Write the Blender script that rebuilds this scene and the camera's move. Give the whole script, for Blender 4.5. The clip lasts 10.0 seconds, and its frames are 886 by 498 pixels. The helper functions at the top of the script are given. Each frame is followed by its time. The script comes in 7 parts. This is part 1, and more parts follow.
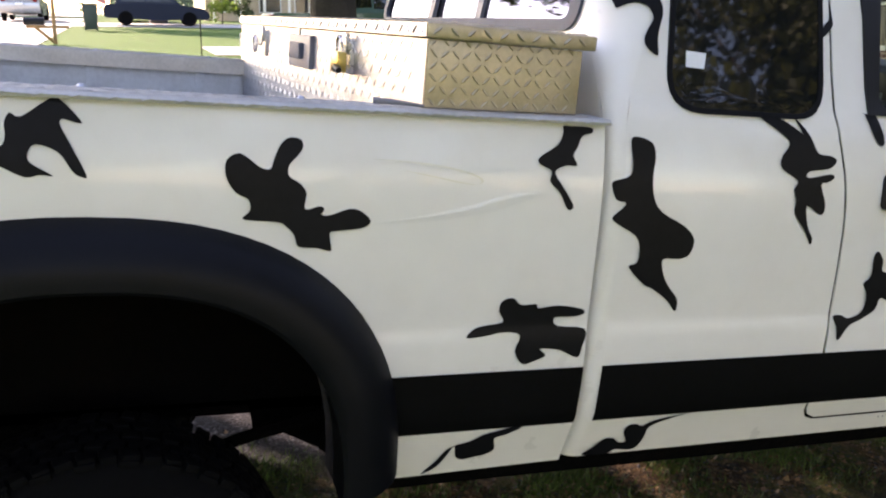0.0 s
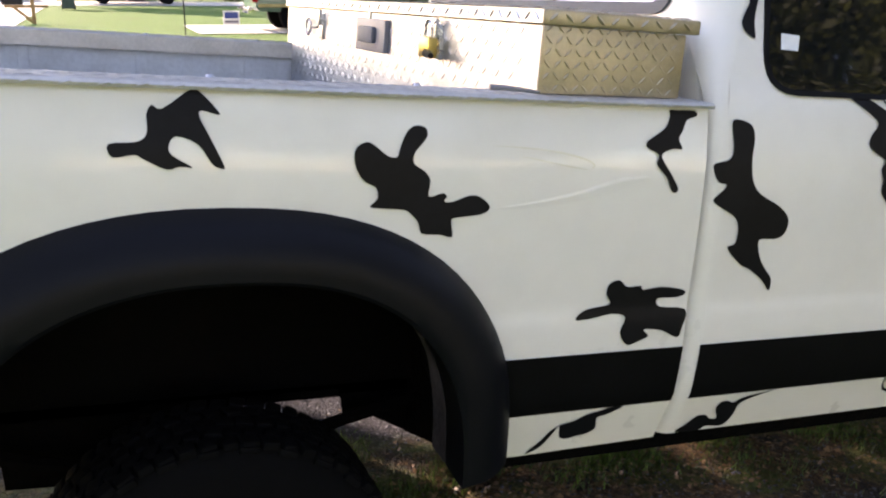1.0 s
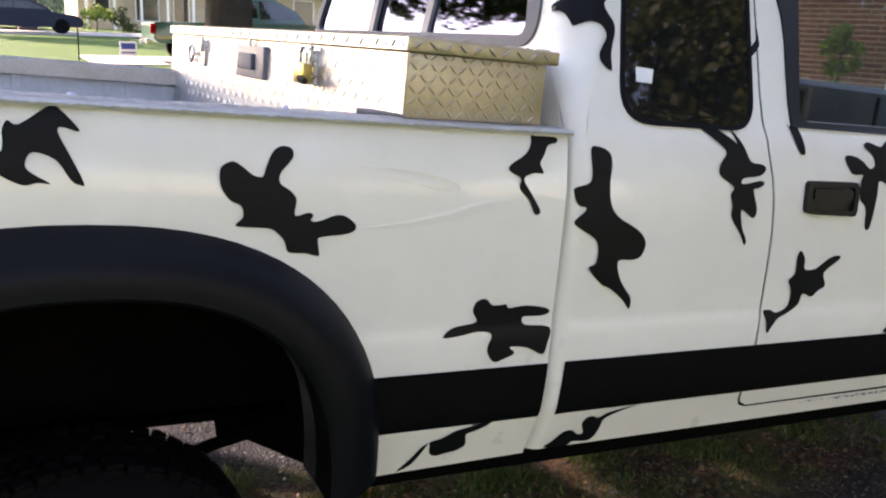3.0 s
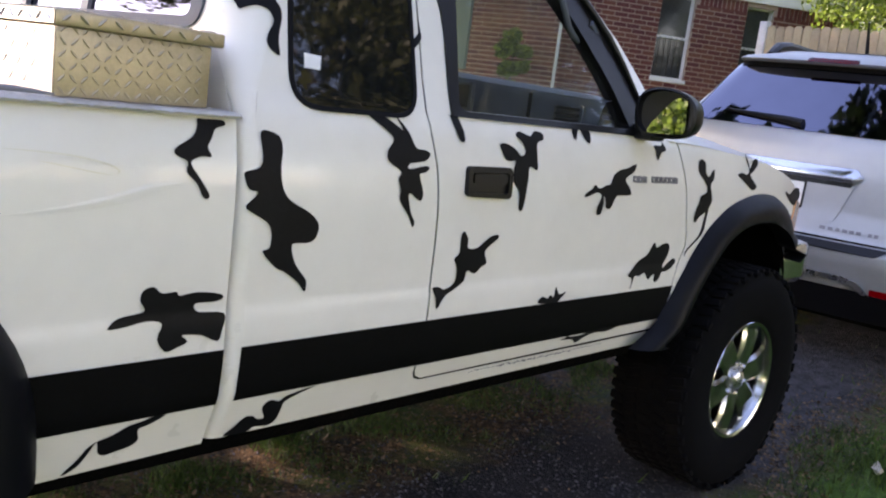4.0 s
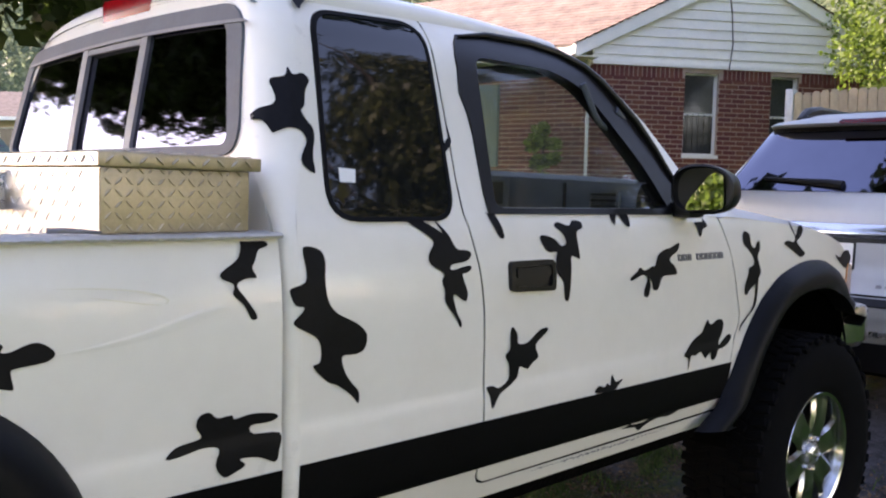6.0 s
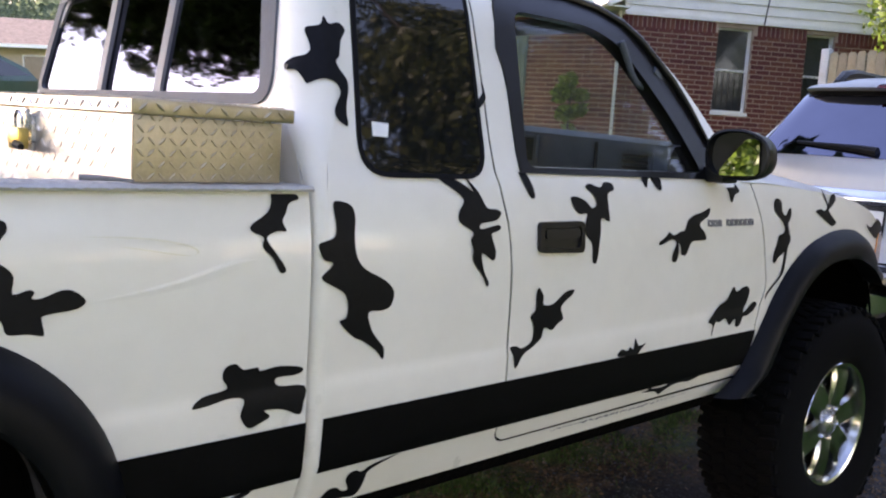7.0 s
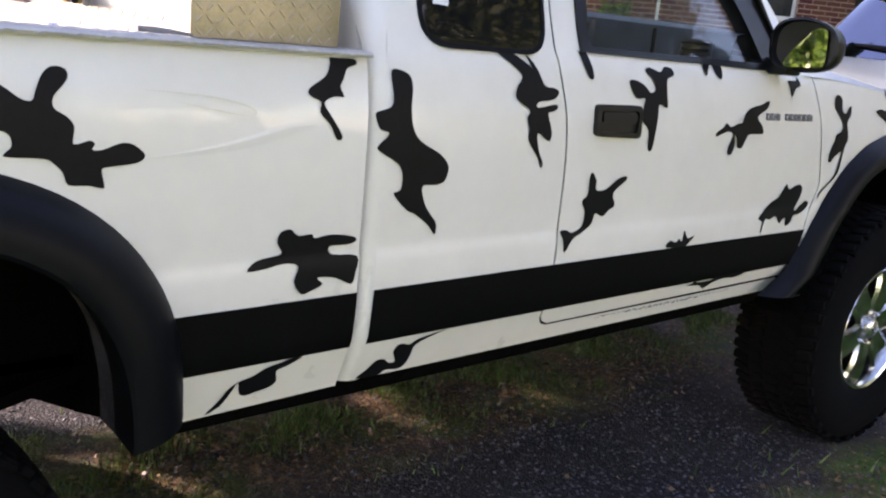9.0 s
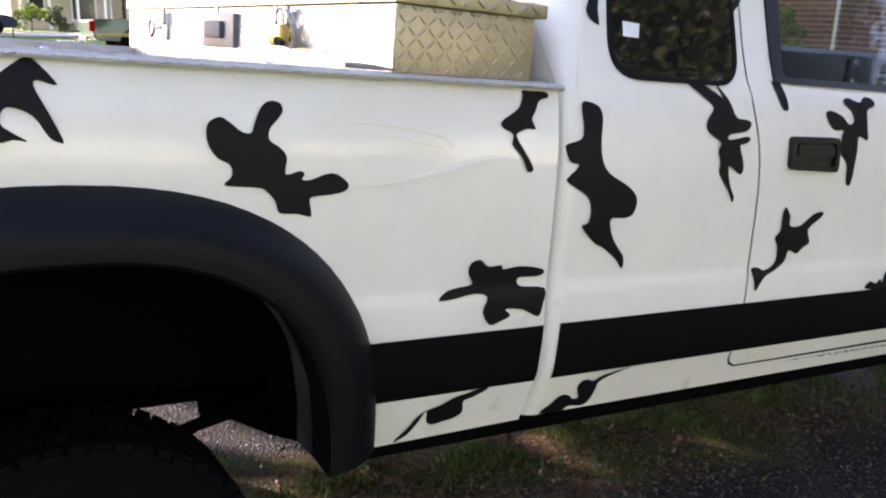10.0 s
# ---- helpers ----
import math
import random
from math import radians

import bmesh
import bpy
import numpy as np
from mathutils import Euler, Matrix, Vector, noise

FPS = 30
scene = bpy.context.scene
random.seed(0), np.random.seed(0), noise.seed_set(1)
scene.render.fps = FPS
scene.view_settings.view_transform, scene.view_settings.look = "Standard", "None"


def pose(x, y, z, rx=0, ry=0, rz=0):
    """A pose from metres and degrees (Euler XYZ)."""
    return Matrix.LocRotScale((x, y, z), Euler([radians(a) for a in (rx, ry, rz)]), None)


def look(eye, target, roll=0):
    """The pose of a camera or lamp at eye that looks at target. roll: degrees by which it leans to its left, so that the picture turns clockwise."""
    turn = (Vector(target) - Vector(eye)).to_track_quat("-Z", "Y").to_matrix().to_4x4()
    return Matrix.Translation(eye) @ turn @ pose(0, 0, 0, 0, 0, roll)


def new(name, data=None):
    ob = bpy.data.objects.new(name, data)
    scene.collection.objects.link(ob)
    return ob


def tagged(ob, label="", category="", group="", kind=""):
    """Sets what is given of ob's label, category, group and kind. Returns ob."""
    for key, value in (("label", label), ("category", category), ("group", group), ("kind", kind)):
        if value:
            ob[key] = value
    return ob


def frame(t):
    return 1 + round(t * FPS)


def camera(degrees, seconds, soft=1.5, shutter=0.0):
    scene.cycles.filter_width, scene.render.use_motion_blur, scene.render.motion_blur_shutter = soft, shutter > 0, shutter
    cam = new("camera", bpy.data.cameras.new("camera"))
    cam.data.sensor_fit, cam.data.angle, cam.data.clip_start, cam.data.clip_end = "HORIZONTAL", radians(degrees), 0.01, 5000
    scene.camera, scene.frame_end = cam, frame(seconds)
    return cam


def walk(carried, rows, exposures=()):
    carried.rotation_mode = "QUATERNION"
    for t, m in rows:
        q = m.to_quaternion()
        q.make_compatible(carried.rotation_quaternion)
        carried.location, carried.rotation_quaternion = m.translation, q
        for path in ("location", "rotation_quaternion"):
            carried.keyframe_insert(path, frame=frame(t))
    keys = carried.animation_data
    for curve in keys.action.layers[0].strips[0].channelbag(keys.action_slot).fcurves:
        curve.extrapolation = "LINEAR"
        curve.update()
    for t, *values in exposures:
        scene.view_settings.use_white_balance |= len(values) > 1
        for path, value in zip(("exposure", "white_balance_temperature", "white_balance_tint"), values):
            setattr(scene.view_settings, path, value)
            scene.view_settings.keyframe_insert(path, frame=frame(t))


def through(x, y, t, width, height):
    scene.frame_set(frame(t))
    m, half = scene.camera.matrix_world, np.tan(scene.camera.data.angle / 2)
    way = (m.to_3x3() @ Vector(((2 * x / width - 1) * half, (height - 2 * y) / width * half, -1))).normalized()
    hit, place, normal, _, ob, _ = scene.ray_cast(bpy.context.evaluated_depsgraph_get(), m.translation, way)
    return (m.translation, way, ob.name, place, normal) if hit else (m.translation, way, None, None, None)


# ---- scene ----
cam = camera(53.0, 10.0, soft=2.1)
PATH = [
    (0, (0.03, -1.34, 1.375), (0.73, 0.478, 0.921), 4.7),
    (0.5, (-0.069, -1.299, 1.381), (0.785, 0.457, 0.949), 4.0),
    (1, (-0.185, -1.275, 1.376), (0.555, 0.514, 0.875), 4.2),
    (1.5, (-0.213, -1.277, 1.379), (0.466, 0.559, 0.971), 4.1),
    (2, (-0.193, -1.295, 1.376), (0.528, 0.524, 0.961), 4.6),
    (2.2, (-0.175, -1.309, 1.379), (0.6, 0.487, 0.963), 4.4),
    (3.3, (-0.142, -1.351, 1.359), (0.898, 0.305, 0.937), 6.4),
    (3.5, (-0.14, -1.361, 1.376), (1.006, 0.214, 0.924), 7.2),
    (4, (-0.111, -1.386, 1.352), (1.351, -0.066, 1.007), 7.4),
    (4.5, (-0.081, -1.39, 1.349), (1.513, -0.21, 1.09), 4.9),
    (5, (-0.09, -1.384, 1.357), (1.456, -0.122, 1.239), 1.6),
    (5.5, (-0.106, -1.399, 1.357), (1.333, -0.01, 1.298), 0.3),
    (6, (-0.108, -1.385, 1.353), (1.29, 0.039, 1.221), 1.4),
    (6.2, (-0.107, -1.375, 1.349), (1.274, 0.061, 1.181), 1.8),
    (7.3, (-0.118, -1.351, 1.383), (1.25, 0.085, 1.122), 4.1),
    (7.5, (-0.135, -1.363, 1.352), (1.257, 0.052, 1.104), 4.0),
    (8, (-0.146, -1.337, 1.331), (1.188, 0.106, 0.96), 5.0),
    (8.5, (-0.14, -1.316, 1.315), (1.185, 0.102, 0.83), 5.9),
    (9, (-0.135, -1.308, 1.316), (1.168, 0.132, 0.841), 5.8),
    (9.5, (-0.141, -1.306, 1.312), (1.089, 0.218, 0.905), 4.6),
    (10, (-0.187, -1.274, 1.287), (0.845, 0.39, 0.88), 4.3),
]
walk(cam, [(t, look(eye, target, roll)) for t, eye, target, roll in PATH],
     exposures=((0.0, 2.44, 7850, 33), (0.5, 2.46, 7850, 33), (1.0, 2.5, 7850, 33), (1.5, 2.84, 7850, 33), (2.2, 2.68, 7780, 34), (3.5, 2.46, 7650, 35), (4.5, 2.75, 7550, 36), (5.0, 2.80, 7550, 36), (6.0, 2.38, 7550, 36), (7.5, 2.52, 7550, 36), (8.0, 2.52, 7550, 36), (8.5, 2.73, 7550, 36), (10.0, 2.70, 7550, 36)))

# ---- world, sun ----
TO_SUN = Vector((-0.50, 0.75, 0.43)).normalized()
world = bpy.data.worlds.new("sky")
scene.world = world
world.use_nodes = True
wn = world.node_tree.nodes
sky = wn.new("ShaderNodeTexSky")
sky.sky_type = "NISHITA"
sky.sun_disc = False
sky.sun_elevation = math.asin(TO_SUN.z)
sky.sun_rotation = math.atan2(TO_SUN.x, TO_SUN.y)
sky.dust_density = 0.3
world.node_tree.links.new(sky.outputs[0], wn["Background"].inputs[0])
wn["Background"].inputs[1].default_value = 0.15
sun = new("sun", bpy.data.lights.new("sun", "SUN"))
sun.data.energy, sun.data.angle, sun.data.color = 4.0, radians(0.55), (1.0, 0.93, 0.82)
sun.matrix_world = look(TO_SUN * 60, (0, 0, 0))

# ---- helpers for building ----
RNG = np.random.default_rng(7)


def lerp_table(table):
    xs, ys = [a for a, b in table], [b for a, b in table]
    return lambda v: float(np.interp(v, xs, ys))


def smooth_table(table, width):
    """A table of knots, rounded off over the width."""
    xs = np.array([a for a, b in table], float)
    ys = np.array([b for a, b in table], float)
    grid = np.arange(xs[0] - width, xs[-1] + width, width / 8)
    vals = np.interp(grid, xs, ys)
    kernel = np.hanning(13)[1:-1]
    kernel /= kernel.sum()
    pad = len(kernel) // 2
    ext = np.concatenate([np.full(pad, vals[0]), vals, np.full(pad, vals[-1])])
    vals = np.convolve(ext, kernel, "valid")
    return lambda v: float(np.interp(v, grid, vals))


def group_node(mat):
    nt = mat.node_tree
    return nt, nt.nodes, nt.links


def material(name, color, rough=0.5, metal=0.0, vary=0.12, scale=8.0, bump=0.0, bump_scale=120.0, second=None, spec=0.5, coat=0.0,
             dirt=0.0, dirt_color=(0.12, 0.1, 0.08), dirt_scale=1.7, rough_vary=0.1, random_tint=0.0, island_tint=0.0, emission=0.0, sub=0.0):
    """A procedural material: colour varied at two scales, bumps, stains with a shape of their own."""
    m = bpy.data.materials.new(name)
    m.use_nodes = True
    nt, n, l = group_node(m)
    b = n["Principled BSDF"]
    geo = n.new("ShaderNodeTexCoord")
    big, small = n.new("ShaderNodeTexNoise"), n.new("ShaderNodeTexNoise")
    big.inputs["Scale"].default_value, small.inputs["Scale"].default_value = scale, scale * 9
    big.inputs["Detail"].default_value = small.inputs["Detail"].default_value = 5
    for t in (big, small):
        l.new(geo.outputs["Object"], t.inputs["Vector"])
    mix = n.new("ShaderNodeMix")
    mix.data_type = "FLOAT"
    mix.inputs[0].default_value = 0.4
    l.new(big.outputs["Fac"], mix.inputs[2]), l.new(small.outputs["Fac"], mix.inputs[3])
    ramp = n.new("ShaderNodeValToRGB")
    second = second or tuple(c * (1 - 2.2 * vary) for c in color)
    ramp.color_ramp.elements[0].position, ramp.color_ramp.elements[1].position = 0.36, 0.64
    ramp.color_ramp.elements[0].color = (*second, 1)
    ramp.color_ramp.elements[1].color = (*color, 1)
    l.new(mix.outputs[0], ramp.inputs[0])
    out = ramp.outputs[0]
    if dirt:
        d = n.new("ShaderNodeTexNoise")
        d.inputs["Scale"].default_value, d.inputs["Detail"].default_value, d.inputs["Roughness"].default_value = dirt_scale, 9, 0.7
        l.new(geo.outputs["Object"], d.inputs["Vector"])
        r = n.new("ShaderNodeValToRGB")
        r.color_ramp.elements[0].position, r.color_ramp.elements[1].position = 0.5, 0.72
        r.color_ramp.elements[0].color, r.color_ramp.elements[1].color = (0, 0, 0, 1), (dirt, dirt, dirt, 1)
        l.new(d.outputs["Fac"], r.inputs[0])
        mm = n.new("ShaderNodeMix")
        mm.data_type = "RGBA"
        l.new(r.outputs[0], mm.inputs[0]), l.new(out, mm.inputs[6])
        mm.inputs[7].default_value = (*dirt_color, 1)
        out = mm.outputs[2]
    if random_tint or island_tint:
        src = n.new("ShaderNodeObjectInfo").outputs["Random"] if random_tint else n.new("ShaderNodeNewGeometry").outputs["Random Per Island"]
        amount = random_tint or island_tint
        mr = n.new("ShaderNodeMapRange")
        mr.inputs[3].default_value, mr.inputs[4].default_value = 1 - amount, 1 + amount
        l.new(src, mr.inputs[0])
        hsv = n.new("ShaderNodeHueSaturation")
        l.new(mr.outputs[0], hsv.inputs["Value"]), l.new(out, hsv.inputs["Color"])
        mh = n.new("ShaderNodeMapRange")
        mh.inputs[3].default_value, mh.inputs[4].default_value = 0.5 - amount * 0.06, 0.5 + amount * 0.06
        l.new(src, mh.inputs[0]), l.new(mh.outputs[0], hsv.inputs["Hue"])
        out = hsv.outputs[0]
    l.new(out, b.inputs["Base Color"])
    rr = n.new("ShaderNodeMapRange")
    rr.inputs[3].default_value, rr.inputs[4].default_value = max(0.0, rough - rough_vary), min(1.0, rough + rough_vary)
    l.new(mix.outputs[0], rr.inputs[0]), l.new(rr.outputs[0], b.inputs["Roughness"])
    b.inputs["Metallic"].default_value = metal
    b.inputs["Specular IOR Level"].default_value = spec
    b.inputs["Coat Weight"].default_value = coat
    b.inputs["Coat Roughness"].default_value = 0.04
    if sub:
        b.inputs["Subsurface Weight"].default_value = sub
    if bump:
        fine = n.new("ShaderNodeTexNoise")
        fine.inputs["Scale"].default_value, fine.inputs["Detail"].default_value = bump_scale, 6
        l.new(geo.outputs["Object"], fine.inputs["Vector"])
        bp = n.new("ShaderNodeBump")
        bp.inputs["Strength"].default_value, bp.inputs["Distance"].default_value = bump, 0.02
        l.new(fine.outputs["Fac"], bp.inputs["Height"]), l.new(bp.outputs[0], b.inputs["Normal"])
    if emission:
        b.inputs["Emission Color"].default_value, b.inputs["Emission Strength"].default_value = (*color, 1), emission
    return m


def leaf_material(name, color, second, through=0.35):
    """Leaves: colour varied from leaf to leaf, some light passing through."""
    m = bpy.data.materials.new(name)
    m.use_nodes = True
    nt, n, l = group_node(m)
    b = n["Principled BSDF"]
    rnd = n.new("ShaderNodeNewGeometry")
    ramp = n.new("ShaderNodeValToRGB")
    ramp.color_ramp.elements[0].color, ramp.color_ramp.elements[1].color = (*second, 1), (*color, 1)
    l.new(rnd.outputs["Random Per Island"], ramp.inputs[0])
    l.new(ramp.outputs[0], b.inputs["Base Color"])
    b.inputs["Roughness"].default_value = 0.5
    tr = n.new("ShaderNodeBsdfTranslucent")
    l.new(ramp.outputs[0], tr.inputs["Color"])
    mix = n.new("ShaderNodeMixShader")
    mix.inputs[0].default_value = through
    l.new(b.outputs[0], mix.inputs[1]), l.new(tr.outputs[0], mix.inputs[2])
    l.new(mix.outputs[0], n["Material Output"].inputs[0])
    return m


def clear_glass(name, tint=(0.9, 0.95, 0.93), dust=0.0):
    m = bpy.data.materials.new(name)
    m.use_nodes = True
    nt, n, l = group_node(m)
    tr, gl, mix = n.new("ShaderNodeBsdfTransparent"), n.new("ShaderNodeBsdfGlossy"), n.new("ShaderNodeMixShader")
    tr.inputs[0].default_value = (*tint, 1)
    gl.inputs["Roughness"].default_value = 0.02
    mix.inputs[0].default_value = 0.05
    l.new(tr.outputs[0], mix.inputs[1]), l.new(gl.outputs[0], mix.inputs[2])
    out = mix.outputs[0]
    if dust:
        film, veil = n.new("ShaderNodeBsdfDiffuse"), n.new("ShaderNodeMixShader")
        film.inputs[0].default_value = (0.55, 0.55, 0.52, 1)
        veil.inputs[0].default_value = dust
        l.new(out, veil.inputs[1]), l.new(film.outputs[0], veil.inputs[2])
        out = veil.outputs[0]
    l.new(out, n["Material Output"].inputs[0])
    return m


WHITE = material("white_truck_paint", (0.80, 0.77, 0.69), 0.30, vary=0.025, scale=2.0, bump=0.012, bump_scale=300, coat=0.34, dirt=0.10, dirt_color=(0.5, 0.44, 0.32), dirt_scale=3.0)
SPOT = material("black_vinyl", (0.007, 0.007, 0.0085), 0.45, vary=0.2, bump=0.01, spec=0.12)
STRIPE = material("black_stripe_vinyl", (0.003, 0.003, 0.0034), 0.55, vary=0.2, bump=0.03, dirt=0.05, dirt_color=(0.02, 0.018, 0.016), dirt_scale=20, spec=0.08)
FLARE = material("black_flare_plastic", (0.0035, 0.0038, 0.0055), 0.44, vary=0.12, scale=5, bump=0.08, bump_scale=500, dirt=0.25, dirt_color=(0.007, 0.007, 0.0085), dirt_scale=4, spec=0.13)
TRIM = material("black_trim", (0.005, 0.005, 0.006), 0.34, bump=0.03, bump_scale=300, spec=0.3)
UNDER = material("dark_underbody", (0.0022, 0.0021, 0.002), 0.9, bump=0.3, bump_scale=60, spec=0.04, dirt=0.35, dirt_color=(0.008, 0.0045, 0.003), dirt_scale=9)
RUBBER = material("tyre_rubber", (0.003, 0.003, 0.0034), 0.9, bump=0.1, bump_scale=200, spec=0.08, dirt=0.3, dirt_color=(0.007, 0.0068, 0.0066), dirt_scale=14)
CHROME = material("polished_alloy", (0.82, 0.82, 0.83), 0.14, metal=1.0, vary=0.05, rough_vary=0.06)
RIMALLOY = material("bright_wheel_alloy", (0.52, 0.535, 0.54), 0.17, metal=1.0, vary=0.08, scale=20, rough_vary=0.05)
PALEPLASTIC = material("pale_grey_plastic", (0.33, 0.34, 0.36), 0.5, bump=0.03)
ALLOY = material("silver_alloy", (0.62, 0.62, 0.63), 0.28, metal=1.0, vary=0.06)
# one aluminium in two tones: the gold is reflected surroundings put into the colour
BOXPLATE = material("tread_plate_warm_reflection", (0.56, 0.475, 0.335), 0.45, metal=1.0, vary=0.12, scale=14, rough_vary=0.12, bump=0.03, bump_scale=400, dirt=0.2, dirt_color=(0.42, 0.34, 0.22), dirt_scale=12)
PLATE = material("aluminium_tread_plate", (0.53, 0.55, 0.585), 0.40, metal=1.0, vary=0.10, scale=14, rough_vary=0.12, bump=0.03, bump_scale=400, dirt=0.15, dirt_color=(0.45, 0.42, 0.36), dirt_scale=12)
GREYBED = material("grey_bed_liner", (0.60, 0.63, 0.65), 0.6, vary=0.1, bump=0.1, bump_scale=90, dirt=0.3, dirt_color=(0.16, 0.15, 0.13), dirt_scale=6)
DARKGLASS = material("dark_tinted_glass", (0.006, 0.007, 0.008), 0.03, vary=0.05, rough_vary=0.015, spec=0.75)
SKYGLASS = material("reflective_tinted_glass", (0.135, 0.142, 0.195), 0.03, metal=1.0, vary=0.03, rough_vary=0.012)
LINER = material("grey_liner", (0.060, 0.052, 0.060), 0.85, vary=0.3, scale=14, bump=0.2, bump_scale=60, spec=0.1)
RUST = material("rusted_steel", (0.16, 0.075, 0.028), 0.8, vary=0.4, scale=30, bump=0.3, bump_scale=90, spec=0.15)
SEAL = material("matt_black_seal", (0.004, 0.004, 0.0045), 0.7, bump=0.05, spec=0.12)
RAILCAP = material("dull_rail_cap_aluminium", (0.60, 0.58, 0.53), 0.55, metal=0.6, vary=0.12, scale=14, rough_vary=0.1, bump=0.03, bump_scale=400, dirt=0.3, dirt_color=(0.40, 0.37, 0.31), dirt_scale=12)
GLASS = clear_glass("dusty_clear_glass", dust=0.10)
DOORGLASS = clear_glass("door_glass", dust=0.010)
DASH = material("dark_grey_dashboard_plastic", (0.088, 0.097, 0.120), 0.6, bump=0.1, bump_scale=350, spec=0.15)
RED = material("red_lens", (0.26, 0.0015, 0.004), 0.2, vary=0.15, scale=60, spec=0.10)
MIRROR = material("mirror_glass", (0.66, 0.67, 0.70), 0.02, metal=1.0, vary=0.01, rough_vary=0.01)
GREYSEAL = material("grey_rubber_seal", (0.085, 0.10, 0.125), 0.6, bump=0.05)
PAPER = material("plain_white", (0.78, 0.78, 0.76), 0.6, vary=0.03)
GREYBADGE = material("grey_badge_plastic", (0.20, 0.20, 0.215), 0.45, bump=0.02)


def finish(bm, name, mat, parent=None, label="", smooth=True, sharp=35, recalc=True):
    if recalc:
        bmesh.ops.recalc_face_normals(bm, faces=bm.faces[:])
    me = bpy.data.meshes.new(name)
    bm.to_mesh(me)
    bm.free()
    if smooth:
        me.polygons.foreach_set("use_smooth", [True] * len(me.polygons))
        me.set_sharp_from_angle(angle=radians(sharp))
    me.materials.append(mat)
    ob = new(name, me)
    if parent:
        ob.parent = parent
    if label:
        ob["label"] = label
    return ob


def part(name, bm, mat, parent, label="", **kw):
    return finish(bm, name, mat, parent, label, **kw)


def thing(name, label, category, at=(0, 0, 0), turn=0.0, group="", kind="", lean=0.0):
    """lean: degrees by which it follows ground that rises along x."""
    e = tagged(new(name), label, category, group, kind)
    e.empty_display_size = 0.1
    e.matrix_world = Matrix.Translation(at) @ Matrix.Rotation(radians(-lean), 4, "Y") @ Matrix.Rotation(radians(turn), 4, "Z")
    return e


def add_box(bm, x0, x1, y0, y1, z0, z1, bevel=0.0, m=None):
    got = bmesh.ops.create_cube(bm, size=1.0)["verts"]
    for v in got:
        v.co = Vector(((x0 + x1) / 2 + v.co.x * (x1 - x0), (y0 + y1) / 2 + v.co.y * (y1 - y0), (z0 + z1) / 2 + v.co.z * (z1 - z0)))
    if bevel:
        edges = list({e for v in got for e in v.link_edges})
        got = bmesh.ops.bevel(bm, geom=edges, offset=bevel, segments=2, profile=0.6, affect="EDGES")["verts"]
    if m is not None:
        bmesh.ops.transform(bm, matrix=m, verts=got)
    return got


def box(x0, x1, y0, y1, z0, z1, bevel=0.0):
    bm = bmesh.new()
    add_box(bm, x0, x1, y0, y1, z0, z1, bevel)
    return bm


def add_tube(bm, points, radius, seg=8, caps=True):
    """A round bar through the points; radius is a number or one for each point."""
    pts = [Vector(p) for p in points]
    rings = []
    for i, p in enumerate(pts):
        d = (pts[min(i + 1, len(pts) - 1)] - pts[max(i - 1, 0)]).normalized()
        side = d.cross(Vector((0.13, 0.27, 0.95))).normalized()
        up = d.cross(side)
        r = radius[i] if isinstance(radius, (list, tuple)) else radius
        rings.append([bm.verts.new(p + r * (math.cos(a) * side + math.sin(a) * up)) for a in [2 * math.pi * k / seg for k in range(seg)]])
    for a, b in zip(rings, rings[1:]):
        for k in range(seg):
            bm.faces.new((a[k], a[(k + 1) % seg], b[(k + 1) % seg], b[k]))
    if caps:
        bm.faces.new(rings[0]), bm.faces.new(rings[-1][::-1])
    return bm


def tube(points, radius, seg=8):
    return add_tube(bmesh.new(), points, radius, seg)


def add_lathe(bm, profile, seg=48, m=None):
    """Turns a profile of (radius, y) round the y axis."""
    rings, got = [], []
    for r, y in profile:
        ring = [bm.verts.new((r * math.cos(a), y, r * math.sin(a))) for a in [2 * math.pi * k / seg for k in range(seg)]]
        rings.append(ring)
        got += ring
    for a, b in zip(rings, rings[1:]):
        for k in range(seg):
            bm.faces.new((a[k], a[(k + 1) % seg], b[(k + 1) % seg], b[k]))
    if m is not None:
        bmesh.ops.transform(bm, matrix=m, verts=got)
    return bm


def rounded(points, step=3):
    """A closed outline drawn smoothly through its corners."""
    n, out = len(points), []
    for i in range(n):
        p0, p1, p2, p3 = (points[(i + k - 1) % n] for k in range(4))
        for k in range(step):
            t = k / step
            out.append(tuple(0.5 * (2 * b + (c - a) * t + (2 * a - 5 * b + 4 * c - d) * t * t + (3 * b - a - 3 * c + d) * t ** 3) for a, b, c, d in zip(p0, p1, p2, p3)))
    return out


def corners(points, radius, seg=4):
    """A closed outline with its corners rounded off."""
    out, n = [], len(points)
    for i in range(n):
        p = Vector(points[i])
        a, b = Vector(points[i - 1]), Vector(points[(i + 1) % n])
        r = radius[i] if isinstance(radius, (list, tuple)) else radius
        da, db = (a - p), (b - p)
        ra = min(r, da.length * 0.48, db.length * 0.48)
        s, e = p + da.normalized() * ra, p + db.normalized() * ra
        for k in range(seg + 1):
            t = k / seg
            out.append(tuple((1 - t) ** 2 * s + 2 * t * (1 - t) * p + t * t * e))
    return out


